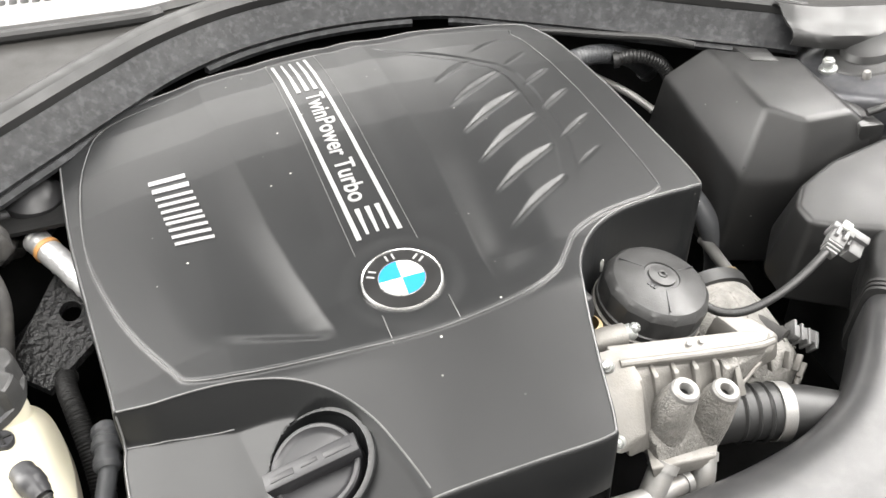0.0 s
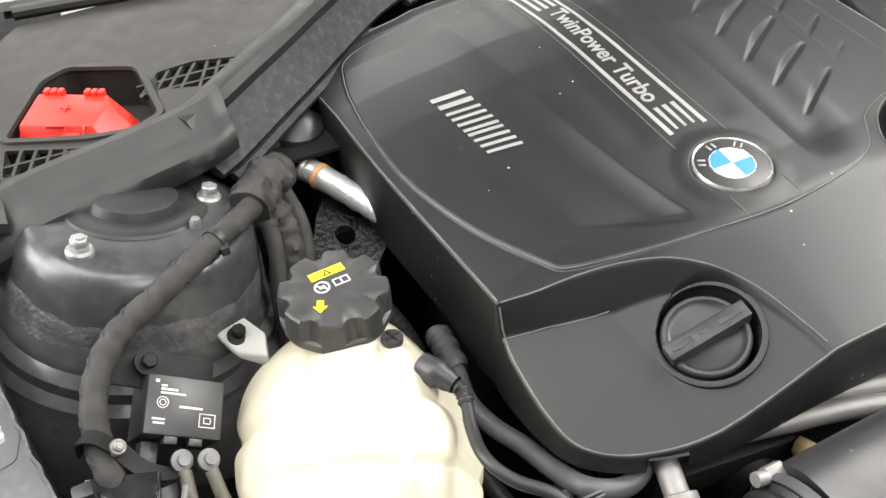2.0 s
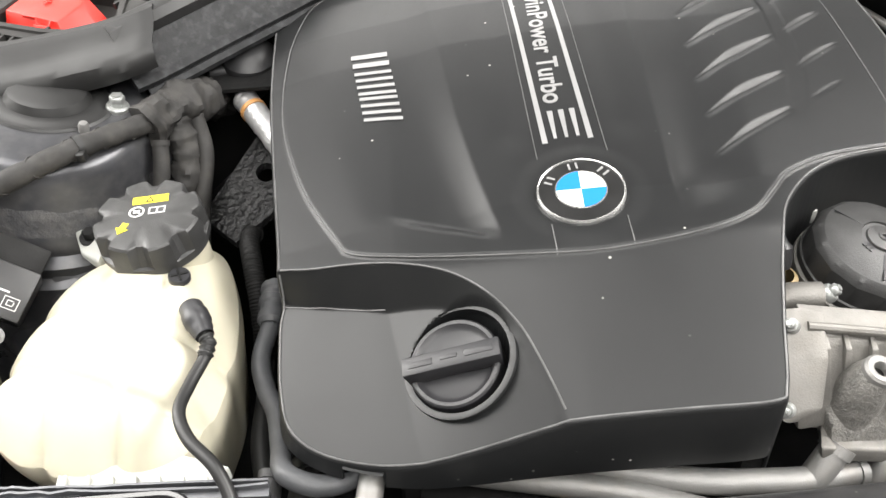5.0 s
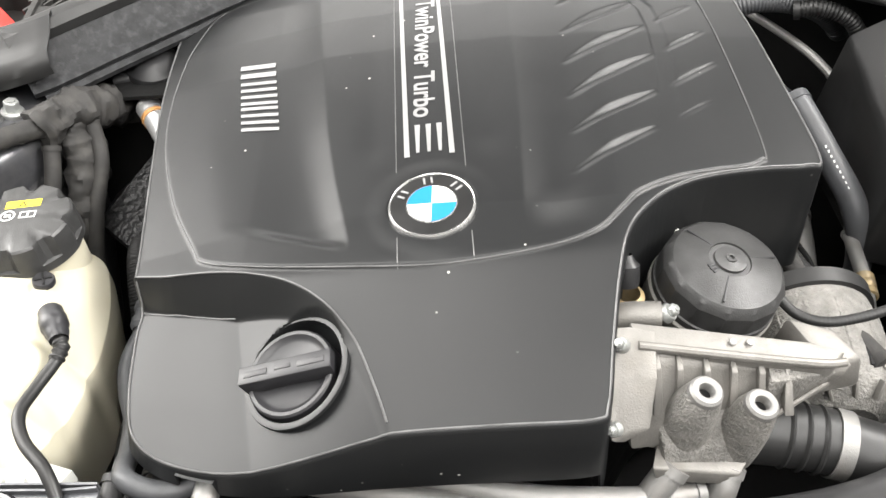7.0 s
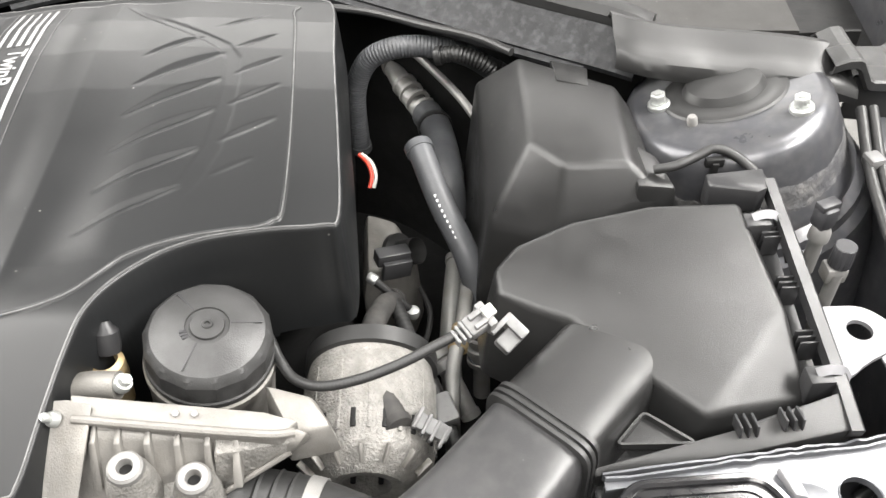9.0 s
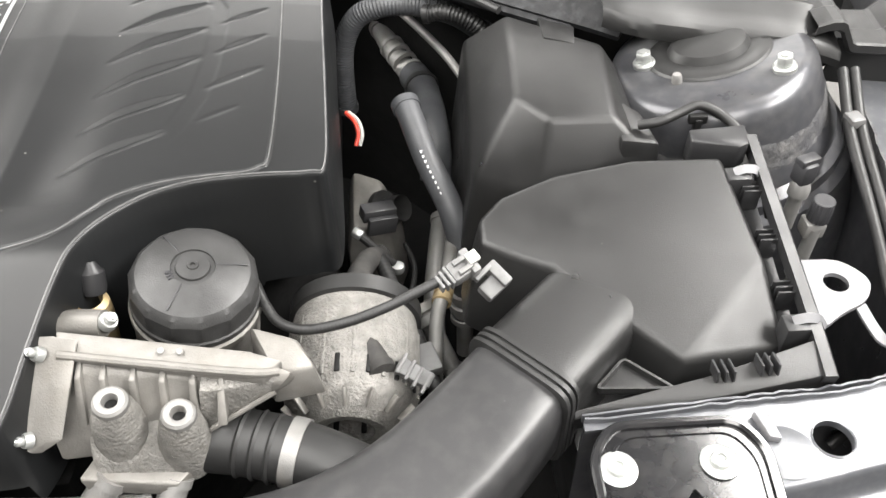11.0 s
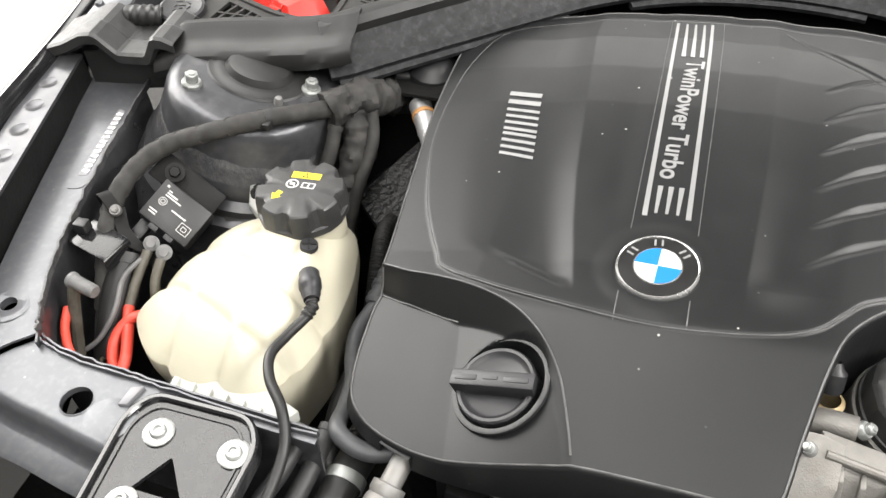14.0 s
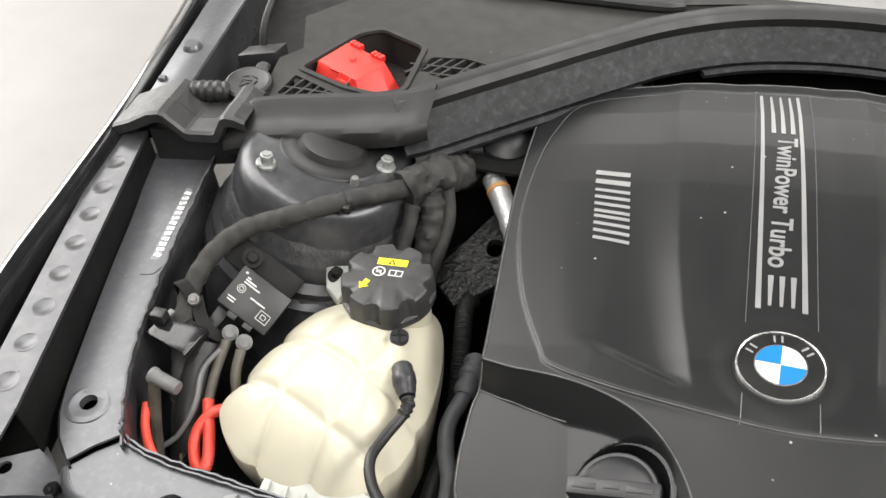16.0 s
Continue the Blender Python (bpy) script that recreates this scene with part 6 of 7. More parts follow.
DP = [(0.336, -0.111, 0.790), (0.310, -0.138, 0.787), (0.275, -0.171, 0.781), (0.235, -0.199, 0.776), (0.185, -0.219, 0.771), (0.12, -0.230, 0.768), (0.04, -0.234, 0.768), (-0.05, -0.235, 0.768), (-0.13, -0.235, 0.768), (-0.195, -0.236, 0.767)]
path = spline(DP, 8)
verts, faces = [], []
m = 40
for i, p in enumerate(path):
    t = (path[min(i + 1, len(path) - 1)] - path[max(i - 1, 0)]).normalized()
    side = t.cross(Vector((0, 0, 1))).normalized()
    up = side.cross(t).normalized()
    f = min(1, i / (len(path) * 0.55))
    w, h, e = 0.080 + 0.016 * f, 0.078 + 0.010 * f, 4.8 - 2.0 * f
    for a, b in superellipse(w, h, e, m):
        verts.append(p + side * a + up * b)
for i in range(len(path) - 1):
    for j in range(m):
        k = (j + 1) % m
        faces.append((i * m + j, i * m + k, (i + 1) * m + k, (i + 1) * m + j))
faces += [tuple(range(m))[::-1], tuple(range((len(path) - 1) * m, len(path) * m))]
part("duct", raw(verts, faces), DUCTPLASTIC, duct, angle=60)
for off in (0.0, 0.006, 0.012):
    p = Vector((0.3365, -0.1105, 0.790)) + Vector((0.70, 0.71, 0)) * (off - 0.006)
    part("bead", sweep([p - Vector((0.0012, 0.0012, 0)), p + Vector((0.0012, 0.0012, 0))], superellipse(0.088, 0.086, 6.5), up=(0, 0, 1)), RUBBER, duct, "rubber joint bead")
clamp = part("hose_clamp", lathe([(0.0470, -0.0045), (0.0484, -0.0045), (0.0484, 0.0045), (0.0470, 0.0045)], 40, stand((-0.203, -0.2365, 0.7665), (-1, -0.05, -0.1))), GREYHOSE, duct, "dull worm-drive clamp band")
part("clamp_screw", merge(block(0.016, 0.012, 0.010, 0.002, pose(-0.203, -0.195, 0.792, 30)), lathe([(0.0055, 0), (0.0055, 0.010), (0, 0.010)], 12, stand((-0.212, -0.197, 0.795), (-1, 0.1, 0.2)))), ALUPIPE, clamp)
part("bellows", tube([(-0.196, -0.2365, 0.767), (-0.222, -0.239, 0.763), (-0.248, -0.248, 0.750), (-0.268, -0.268, 0.722), (-0.275, -0.29, 0.68), (-0.278, -0.30, 0.62)], 0.0465, 32, 8, ribs=0.085, pitch=0.0075), RUBBER, duct, "ribbed rubber elbow")

# ---- shroud over the brake servo ----
shroud = thing("servo_shroud", "faceted black plastic shroud behind the air box", "shroud", (0.4, 0.18, 0.68))
part("hood", loft([[(0.368, 0.275, 0.878), (0.448, 0.212, 0.880), (0.442, 0.111, 0.869), (0.386, 0.115, 0.867), (0.361, 0.150, 0.868)],
                   [(0.326, 0.290, 0.842), (0.468, 0.216, 0.850), (0.470, 0.094, 0.846), (0.378, 0.088, 0.806), (0.322, 0.118, 0.800)],
                   [(0.312, 0.300, 0.70), (0.476, 0.22, 0.70), (0.478, 0.088, 0.70), (0.372, 0.076, 0.70), (0.308, 0.104, 0.70)]], 0.006, 3), BOXPLASTIC, shroud, angle=25)
part("step", loft([[(0.446, 0.150, 0.866), (0.470, 0.130, 0.860), (0.480, 0.094, 0.852), (0.446, 0.096, 0.856)], [(0.446, 0.150, 0.80), (0.474, 0.130, 0.80), (0.484, 0.090, 0.80), (0.446, 0.090, 0.80)]], 0.004), BOXPLASTIC, shroud)
part("notch", loft([[(0.396, 0.262, 0.8792), (0.428, 0.242, 0.8800), (0.424, 0.215, 0.8786), (0.397, 0.228, 0.8782)], [(0.396, 0.262, 0.872), (0.428, 0.242, 0.872), (0.424, 0.215, 0.872), (0.397, 0.228, 0.872)]], 0.001), BOXPLASTIC, shroud)

wire = pipe_thing("sensor_cable", "black cable clipped to the strut tower", "cable", [(0.462, 0.108, 0.862), (0.478, 0.104, 0.868), (0.497, 0.110, 0.872), (0.514, 0.114, 0.876), (0.532, 0.104, 0.872), (0.548, 0.080, 0.862), (0.556, 0.055, 0.846), (0.562, 0.03, 0.82)], 0.0042, RUBBER, sleeve=False)
part("clip", merge(block(0.016, 0.006, 0.008, 0.001, pose(0.512, 0.106, 0.868)), block(0.006, 0.006, 0.014, 0.001, pose(0.512, 0.104, 0.862))), DARK, wire)

# ---- valves and bracket beside the box ----
valve = thing("pressure_valve", "grey metal pressure valve with black screw caps", "valve", (0.585, 0.02, 0.80))
part("body", merge(lathe([(0.006, -0.05), (0.006, -0.016), (0.0085, -0.014), (0.0085, -0.006), (0.006, 0.0)], 20, Matrix.Translation((0.580, 0.034, 0.856))), block(0.017, 0.015, 0.015, 0.002, pose(0.586, 0.008, 0.830)), lathe([(0.0055, -0.05), (0.0055, 0.02)], 18, Matrix.Translation((0.586, 0.004, 0.812)))), ALUPIPE, valve)
part("plug", merge(block(0.015, 0.015, 0.020, 0.003, pose(0.580, 0.036, 0.864, 0, 0, 20)), block(0.018, 0.010, 0.006, 0.001, pose(0.580, 0.037, 0.875, 0, 0, 20))), CAPBLACK, valve, "black plug connector")
knurl = [(0.0088 + 0.0006 * (i % 2)) for i in range(40)]
part("valve_cap", hull_solid([(0.588 + r * 0.93 * math.cos(2 * math.pi * i / 40), 0.008 + r * 0.93 * math.sin(2 * math.pi * i / 40), 0.858) for i, r in enumerate(knurl)], [(0.588 + r * math.cos(2 * math.pi * i / 40), 0.008 + r * math.sin(2 * math.pi * i / 40), 0.838) for i, r in enumerate(knurl)], 0.0012, 1), CAPBLACK, valve, "knurled black cap")
brk = thing("box_bracket", "pale grey metal bracket with a round hole", "bracket", (0.575, -0.05, 0.81))
part("plate", pierced(rounded([(0.552, -0.020), (0.600, -0.022), (0.616, -0.045), (0.604, -0.066), (0.580, -0.076), (0.558, -0.092)], 0.014), [ring2(0.587, -0.046, 0.0098)], 0.8215, 0.004), DULLZINC, brk)
part("arm", sweep(spline([(0.598, -0.068, 0.818), (0.606, -0.082, 0.808), (0.614, -0.092, 0.803), (0.632, -0.093, 0.802)], 5), [(-0.005, -0.001), (0.005, -0.001), (0.005, 0.001), (-0.005, 0.001)], up=(0, 0, 1)), DULLZINC, brk)
for k, off in enumerate((0.0, 0.011)):
    pipe_thing("wing_cable", "black cable run along the inner wing", "cable", [(0.665 + off, 0.17, 0.868), (0.655 + off, 0.11, 0.845), (0.646 + off, 0.03, 0.825), (0.634 + off, -0.04, 0.812), (0.62 + off, -0.10, 0.80), (0.595 + off, -0.135, 0.785), (0.56 + off, -0.15, 0.76)], 0.0048, RUBBER, sleeve=False, group="wing cables")
grommet = thing("cable_holder", "grey plastic holder on the inner wing", "clip", (0.652, 0.11, 0.84))
part("block", block(0.014, 0.016, 0.010, 0.002, pose(0.660, 0.118, 0.850, 0, 0, 10)), GREYPLASTIC, grommet)
buffer = thing("bonnet_buffer", "silver bonnet stop screw on a black rubber base", "buffer", (0.677, 0.269, 0.87))
part("rubber", lathe([(0.014, -0.02), (0.0145, 0.004), (0.012, 0.007)], 24, Matrix.Translation((0.677, 0.269, 0.868))), RUBBER, buffer)
part("disc", lathe([(0, 0.006), (0.0155, 0.006), (0.0155, 0.0085), (0.008, 0.0095), (0.004, 0.0085), (0, 0.0085)], 28, Matrix.Translation((0.677, 0.269, 0.868))), ZINC, buffer)

# ---- plug and cable of the pressure sensor ----
plug = thing("sensor_plug", "grey plastic sensor plug with a ribbed lead", "connector", (0.30, -0.05, 0.82))
pm = pose(0.318, -0.045, 0.836, 25, -18, 38) @ Matrix.Diagonal((0.72, 0.7, 0.72, 1))
part("socket", merge(block(0.030, 0.020, 0.020, 0.003, pm @ Matrix.Translation((0.006, -0.003, -0.006))), block(0.012, 0.030, 0.026, 0.002, pm @ Matrix.Translation((0.016, 0.002, -0.002))), block(0.022, 0.006, 0.012, 0.0015, pm @ Matrix.Translation((0.004, 0.014, 0.006)))), GREYPLASTIC, plug)
pq = pose(0.297, -0.041, 0.851, 20, -10, 32)
part("shell", merge(block(0.020, 0.016, 0.015, 0.003, pq), block(0.007, 0.021, 0.018, 0.0015, pq @ Matrix.Translation((0.008, 0, 0))), block(0.012, 0.004, 0.005, 0.001, pq @ Matrix.Translation((0.001, 0.004, 0.009))), block(0.012, 0.004, 0.005, 0.001, pq @ Matrix.Translation((0.001, -0.004, 0.009)))), GREYPLASTIC, plug)
part("latch", block(0.009, 0.009, 0.004, 0.001, pq @ Matrix.Translation((0.010, 0, 0.011))), WHITEPLASTIC, plug, "pale locking latch")
for k in range(3):
    part("rib", block(0.0022, 0.015, 0.014, 0.0006, pq @ Matrix.Translation((-0.011 - 0.004 * k, 0, 0)) @ Matrix.Diagonal((1, 1 - 0.12 * k, 1 - 0.12 * k, 1))), GREYPLASTIC, plug)
part("lead", tube([(0.286, -0.047, 0.850), (0.268, -0.054, 0.846), (0.240, -0.063, 0.838), (0.210, -0.069, 0.831), (0.182, -0.069, 0.826), (0.163, -0.060, 0.825), (0.152, -0.045, 0.829), (0.145, -0.030, 0.833), (0.135, -0.01, 0.832)], 0.0040, 12, 8, ribs=0.05, pitch=0.0028), RUBBER, plug, "ribbed black lead")

# ---- hoses in the gap between engine and air box ----
ac = pipe_thing("refrigerant_hose", "thick grey rubber refrigerant hose with printed bars", "hose", [(0.264, 0.238, 0.803), (0.268, 0.224, 0.800), (0.283, 0.178, 0.778), (0.304, 0.139, 0.745), (0.314, 0.118, 0.705), (0.317, 0.110, 0.665), (0.317, 0.106, 0.62)], 0.0128, GREYHOSE, n=20)
for k in range(9):
    t = 0.30 + 0.035 * k
    q = spline([(0.268, 0.224, 0.800), (0.283, 0.178, 0.778), (0.304, 0.139, 0.745), (0.314, 0.118, 0.705)], 20)[int(t * 60)]
    part("printed_bar", block(0.0028, 0.0026, 0.0005, 0.0001, Matrix.Translation(q + Vector((-0.0035, -0.0075, 0.0096))) @ pose(0, 0, 0, 38, 0, 20)), PRINT, ac)
fit_ring = [(0.0125, 0), (0.0165, 0.001), (0.0165, 0.008), (0.0135, 0.010), (0.0135, 0.014), (0.0165, 0.016), (0.0165, 0.024), (0.013, 0.026), (0.013, 0.032), (0.0155, 0.034), (0.0155, 0.040), (0.009, 0.044), (0.009, 0.09)]
part("crimp", lathe(fit_ring, 24, stand((0.317, 0.1095, 0.660), (0.0, -0.1, -1))), ALUPIPE, ac, "crimped metal fitting")
low = pipe_thing("refrigerant_pipe", "short crimped pipe beside the alternator", "pipe", [(0.272, 0.072, 0.675), (0.283, 0.055, 0.66), (0.30, 0.03, 0.63)], 0.009, ALUPIPE)
part("crimp", lathe([(0.009, 0), (0.013, 0.001), (0.013, 0.009), (0.0105, 0.011), (0.013, 0.013), (0.013, 0.022), (0.009, 0.024)], 20, stand((0.2695, 0.077, 0.680), (0.5, -0.75, -0.6))), ALUPIPE, low)
boost = pipe_thing("metal_pipe", "ribbed metal pipe joined to a rubber sleeve", "pipe", [(0.238, 0.52, 0.725), (0.250, 0.48, 0.722), (0.268, 0.435, 0.716), (0.285, 0.40, 0.712)], 0.013, ALUPIPE)
for k in range(4):
    part("ring", lathe([(0.012, 0), (0.0165, 0.001), (0.0165, 0.006), (0.012, 0.007)], 20, stand(Vector((0.252, 0.480, 0.720)).lerp(Vector((0.274, 0.422, 0.722)), k / 3), (0.4, -0.9, -0.1))), MACHINED, boost)
part("sleeve", tube([(0.278, 0.408, 0.722), (0.286, 0.38, 0.725), (0.290, 0.335, 0.735), (0.292, 0.295, 0.742), (0.294, 0.262, 0.735), (0.296, 0.24, 0.70)], 0.0185, 20), GREYHOSE, boost, "grey rubber sleeve")
part("strap", lathe([(0.0196, 0), (0.0208, 0), (0.0208, 0.008), (0.0196, 0.008)], 24, stand((0.286, 0.380, 0.725), (0.15, -0.97, 0.1))), RUBBER, boost)
conduit = pipe_thing("corrugated_conduit", "thick grey corrugated conduit in an arch", "conduit", [(0.196, 0.375, 0.70), (0.198, 0.37, 0.78), (0.214, 0.365, 0.824), (0.241, 0.36, 0.842), (0.271, 0.358, 0.845), (0.302, 0.358, 0.839), (0.330, 0.36, 0.826), (0.36, 0.365, 0.80)], 0.0122, GREYHOSE, ribs=0.06, pitch=0.0036, n=18)
pipe_thing("corrugated_conduit", "thin corrugated conduit behind the arch", "conduit", [(0.29, 0.345, 0.84), (0.315, 0.335, 0.846), (0.345, 0.325, 0.835), (0.37, 0.32, 0.80)], 0.009, RUBBER, ribs=0.12, pitch=0.004)
pipe_thing("steel_pipe", "thin steel pipe running back to the bulkhead", "pipe", [(0.262, 0.43, 0.80), (0.285, 0.385, 0.80), (0.312, 0.335, 0.795), (0.33, 0.30, 0.785)], 0.0048, ALUPIPE, n=10)
pipe_thing("bonnet_cable", "thin black cable under the seal", "cable", [(0.16, 0.42, 0.865), (0.22, 0.395, 0.868), (0.28, 0.352, 0.872), (0.33, 0.318, 0.875), (0.362, 0.288, 0.874)], 0.0045, RUBBER, n=10, sleeve=False)
canister = thing("dryer_canister", "olive metal canister behind the hoses", "canister", (0.318, 0.50, 0.62))
part("can", lathe([(0.020, -0.09), (0.021, -0.02), (0.0215, -0.004), (0.018, 0.001), (0.009, 0.003), (0, 0.003)], 28, stand((0.320, 0.485, 0.715), (0.05, -0.25, 1))), OLIVE, canister)
part("band", lathe([(0.0214, -0.03), (0.0226, -0.03), (0.0226, -0.022), (0.0214, -0.022)], 28, stand((0.320, 0.485, 0.715), (0.05, -0.25, 1))), ALUPIPE, canister)
pipe_thing("canister_pipe", "pale pipe low behind the hose", "pipe", [(0.30, 0.22, 0.66), (0.292, 0.17, 0.65), (0.285, 0.12, 0.63), (0.285, 0.08, 0.60)], 0.011, ALUPIPE)
rod = pipe_thing("linkage_rod", "thin black linkage rod with a ball end", "rod", [(0.213, 0.128, 0.728), (0.230, 0.118, 0.716), (0.248, 0.108, 0.702)], 0.0042, DARK, n=10, sleeve=False)
part("ball_end", lathe([(0, -0.007), (0.006, -0.004), (0.007, 0.0), (0.006, 0.004), (0, 0.007)], 14, Matrix.Translation((0.2495, 0.107, 0.7005))), ZINC, rod)
part("nut", hexagon(0.0055, 0.010, stand((0.208, 0.131, 0.731), (0.8, -0.5, -0.3))), ZINC, rod)
turbo = thing("turbo_housing", "pale heat-stained casting beside the engine", "casting", (0.225, 0.21, 0.62))
part("casting", loft([[(0.205, 0.235, 0.722), (0.235, 0.225, 0.716), (0.246, 0.195, 0.705), (0.236, 0.17, 0.70), (0.205, 0.165, 0.706)], [(0.198, 0.24, 0.68), (0.245, 0.235, 0.68), (0.258, 0.195, 0.67), (0.245, 0.162, 0.67), (0.198, 0.155, 0.675)], [(0.198, 0.24, 0.60), (0.25, 0.235, 0.60), (0.262, 0.195, 0.60), (0.25, 0.16, 0.60), (0.198, 0.155, 0.60)]], 0.006), CAST, turbo)
part("flange", lathe([(0.010, 0), (0.022, 0), (0.022, 0.006), (0.014, 0.008), (0.014, 0.03)], 24, stand((0.235, 0.19, 0.70), (0.7, -0.4, 0.5))), RUBBER, turbo)
loom = pipe_thing("engine_loom", "black taped loom down the side of the engine", "loom", [(0.232, 0.125, 0.70), (0.222, 0.085, 0.735), (0.213, 0.040, 0.755), (0.212, 0.0, 0.765), (0.222, -0.04, 0.775), (0.236, -0.075, 0.775)], 0.0105, TAPE)
pipe_thing("looped_wire", "thin black wire loop beside the engine", "wire", [(0.222, 0.09, 0.70), (0.238, 0.065, 0.695), (0.258, 0.075, 0.692), (0.266, 0.11, 0.695), (0.258, 0.14, 0.70)], 0.0028, DARK, n=8, sleeve=False)
for k, m in enumerate((REDWIRE, WHITEPLASTIC)):
    pipe_thing("coloured_wire", "red or white wire end behind the engine", "wire", [(0.200 + 0.003 * k, 0.292, 0.755), (0.209 + 0.004 * k, 0.280, 0.752), (0.213 + 0.004 * k, 0.268, 0.744), (0.210 + 0.004 * k, 0.258, 0.735)], 0.0024, m, n=8, sleeve=False, group="coloured wires")
bank = thing("injector_plug", "dark multi-way plug beside the engine", "connector", (0.23, 0.15, 0.72))
part("plug", merge(block(0.035, 0.016, 0.014, 0.002, pose(0.232, 0.158, 0.730, 0, 10, 20)), block(0.03, 0.006, 0.02, 0.001, pose(0.236, 0.146, 0.722, 0, 10, 20))), PLASTIC, bank)
# engine block under the cover, its near-black colour painting the shade there
engine = thing("engine_block", "near-black engine block in the shade under the cover", "engine", (-0.06, 0.12, 0.46))
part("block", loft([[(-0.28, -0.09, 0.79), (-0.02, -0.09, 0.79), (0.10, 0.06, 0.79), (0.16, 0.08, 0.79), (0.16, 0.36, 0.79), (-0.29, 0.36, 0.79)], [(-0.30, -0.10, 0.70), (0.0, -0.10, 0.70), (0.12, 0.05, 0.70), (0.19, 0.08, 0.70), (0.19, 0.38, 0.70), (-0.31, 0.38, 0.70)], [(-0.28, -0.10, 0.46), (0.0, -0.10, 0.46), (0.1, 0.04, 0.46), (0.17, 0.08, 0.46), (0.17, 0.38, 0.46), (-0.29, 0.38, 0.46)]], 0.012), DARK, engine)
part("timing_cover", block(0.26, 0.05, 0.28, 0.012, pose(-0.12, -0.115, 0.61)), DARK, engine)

# ---- oil filter housing ----
housing = thing("oil_filter_housing", "dirty cast aluminium oil filter housing with a black cap", "oil filter housing", (0.09, -0.11, 0.68))
body = part("casting", loft([[(0.026, -0.098, 0.868), (0.150, -0.108, 0.848), (0.178, -0.116, 0.840), (0.172, -0.122, 0.834), (0.136, -0.120, 0.840), (0.024, -0.114, 0.860)],
                     [(0.022, -0.095, 0.850), (0.150, -0.102, 0.835), (0.180, -0.112, 0.826), (0.165, -0.120, 0.822), (0.126, -0.116, 0.824), (0.018, -0.122, 0.842)],
                     [(0.020, -0.095, 0.815), (0.140, -0.100, 0.805), (0.150, -0.108, 0.802), (0.135, -0.114, 0.800), (0.108, -0.118, 0.798), (0.016, -0.130, 0.822)],
                     [(0.030, -0.10, 0.775), (0.110, -0.10, 0.775), (0.115, -0.112, 0.775), (0.110, -0.132, 0.775), (0.098, -0.142, 0.782), (0.040, -0.148, 0.795)]], 0.003), CAST, housing)
part("top_flange", loft([[(0.026, -0.096, 0.8715), (0.150, -0.106, 0.852), (0.172, -0.112, 0.8475), (0.160, -0.122, 0.8455), (0.030, -0.110, 0.8665)], [(0.026, -0.096, 0.862), (0.150, -0.106, 0.843), (0.172, -0.112, 0.838), (0.160, -0.124, 0.836), (0.030, -0.113, 0.857)]], 0.002), CAST, body)
side_ring = [(0.020, -0.100, 0.872), (0.038, -0.103, 0.870), (0.034, -0.132, 0.856), (0.028, -0.155, 0.832), (0.012, -0.158, 0.822), (0.010, -0.140, 0.840)]
part("side_flange", loft([[(x + 0.006, y, z) for x, y, z in side_ring], [(x - 0.004, y, z) for x, y, z in side_ring]], 0.002), CAST, body)
for at, ax in (((0.020, -0.1120, 0.866), (-0.5, -0.3, 0.8)), ((0.0120, -0.152, 0.830), (-0.6, -0.5, 0.6)), ((0.168, -0.1085, 0.824), (0.2, -0.5, 0.8)), ((0.054, -0.084, 0.862), (0.6, -0.1, 0.7))):
    flange_bolt(body, at, ax, 0.0036 if at[0] < 0.03 else 0.0047, 0.005)
part("front_face", loft([[(0.030, -0.104, 0.862), (0.140, -0.110, 0.844), (0.140, -0.119, 0.838), (0.030, -0.118, 0.857)], [(0.022, -0.120, 0.822), (0.124, -0.118, 0.806), (0.122, -0.132, 0.803), (0.022, -0.148, 0.822)], [(0.022, -0.124, 0.800), (0.116, -0.120, 0.790), (0.112, -0.136, 0.788), (0.024, -0.154, 0.805)]], 0.003), CAST, body, "cast front face with pockets")
part("lug", tube([(0.010, -0.078, 0.850), (0.030, -0.080, 0.858), (0.052, -0.083, 0.860)], 0.010, 14), CAST, body)
for at in ((0.068, -0.145, 0.858), (0.107, -0.146, 0.842)):
    ax = Vector((0.12, -0.14, 0.98)).normalized()
    m = stand(at, ax)
    noz = part("nozzle", lathe([(0.0195, -0.066), (0.0190, -0.050), (0.0170, -0.030), (0.0136, -0.012), (0.0116, -0.004)], 28, m), ROUGHCAST, body, "corroded cast nozzle")
    part("nozzle_rim", lathe([(0.0043, -0.012), (0.0044, -0.002), (0.0054, 0.0004), (0.0070, 0.0011), (0.0094, 0.0009), (0.0110, -0.0008), (0.0116, -0.005), (0.0114, -0.006)], 32, m), ALUPIPE, noz, "bright machined rim")
    # near-black disc paints the shade down the bore
    part("bore", lathe([(0, -0.008), (0.0050, -0.008), (0.0050, -0.0065), (0, -0.0065)], 20, m), DARK, noz)
for x, deep in ((0.042, 0.030), (0.057, 0.036), (0.0755, 0.040), (0.094, 0.036), (0.113, 0.032), (0.131, 0.024)):
    z = 0.8615 - 0.155 * (x - 0.042)
    part("web", hull_solid([(x - 0.0013, -0.108, z), (x + 0.0013, -0.108, z), (x + 0.0022, -0.1245, z - 0.006), (x - 0.0022, -0.1245, z - 0.006)], [(x - 0.0022, -0.106, z - deep), (x + 0.0022, -0.106, z - deep), (x + 0.0034, -0.143, z - deep - 0.004), (x - 0.0034, -0.143, z - deep - 0.004)], 0.001), CAST, body)
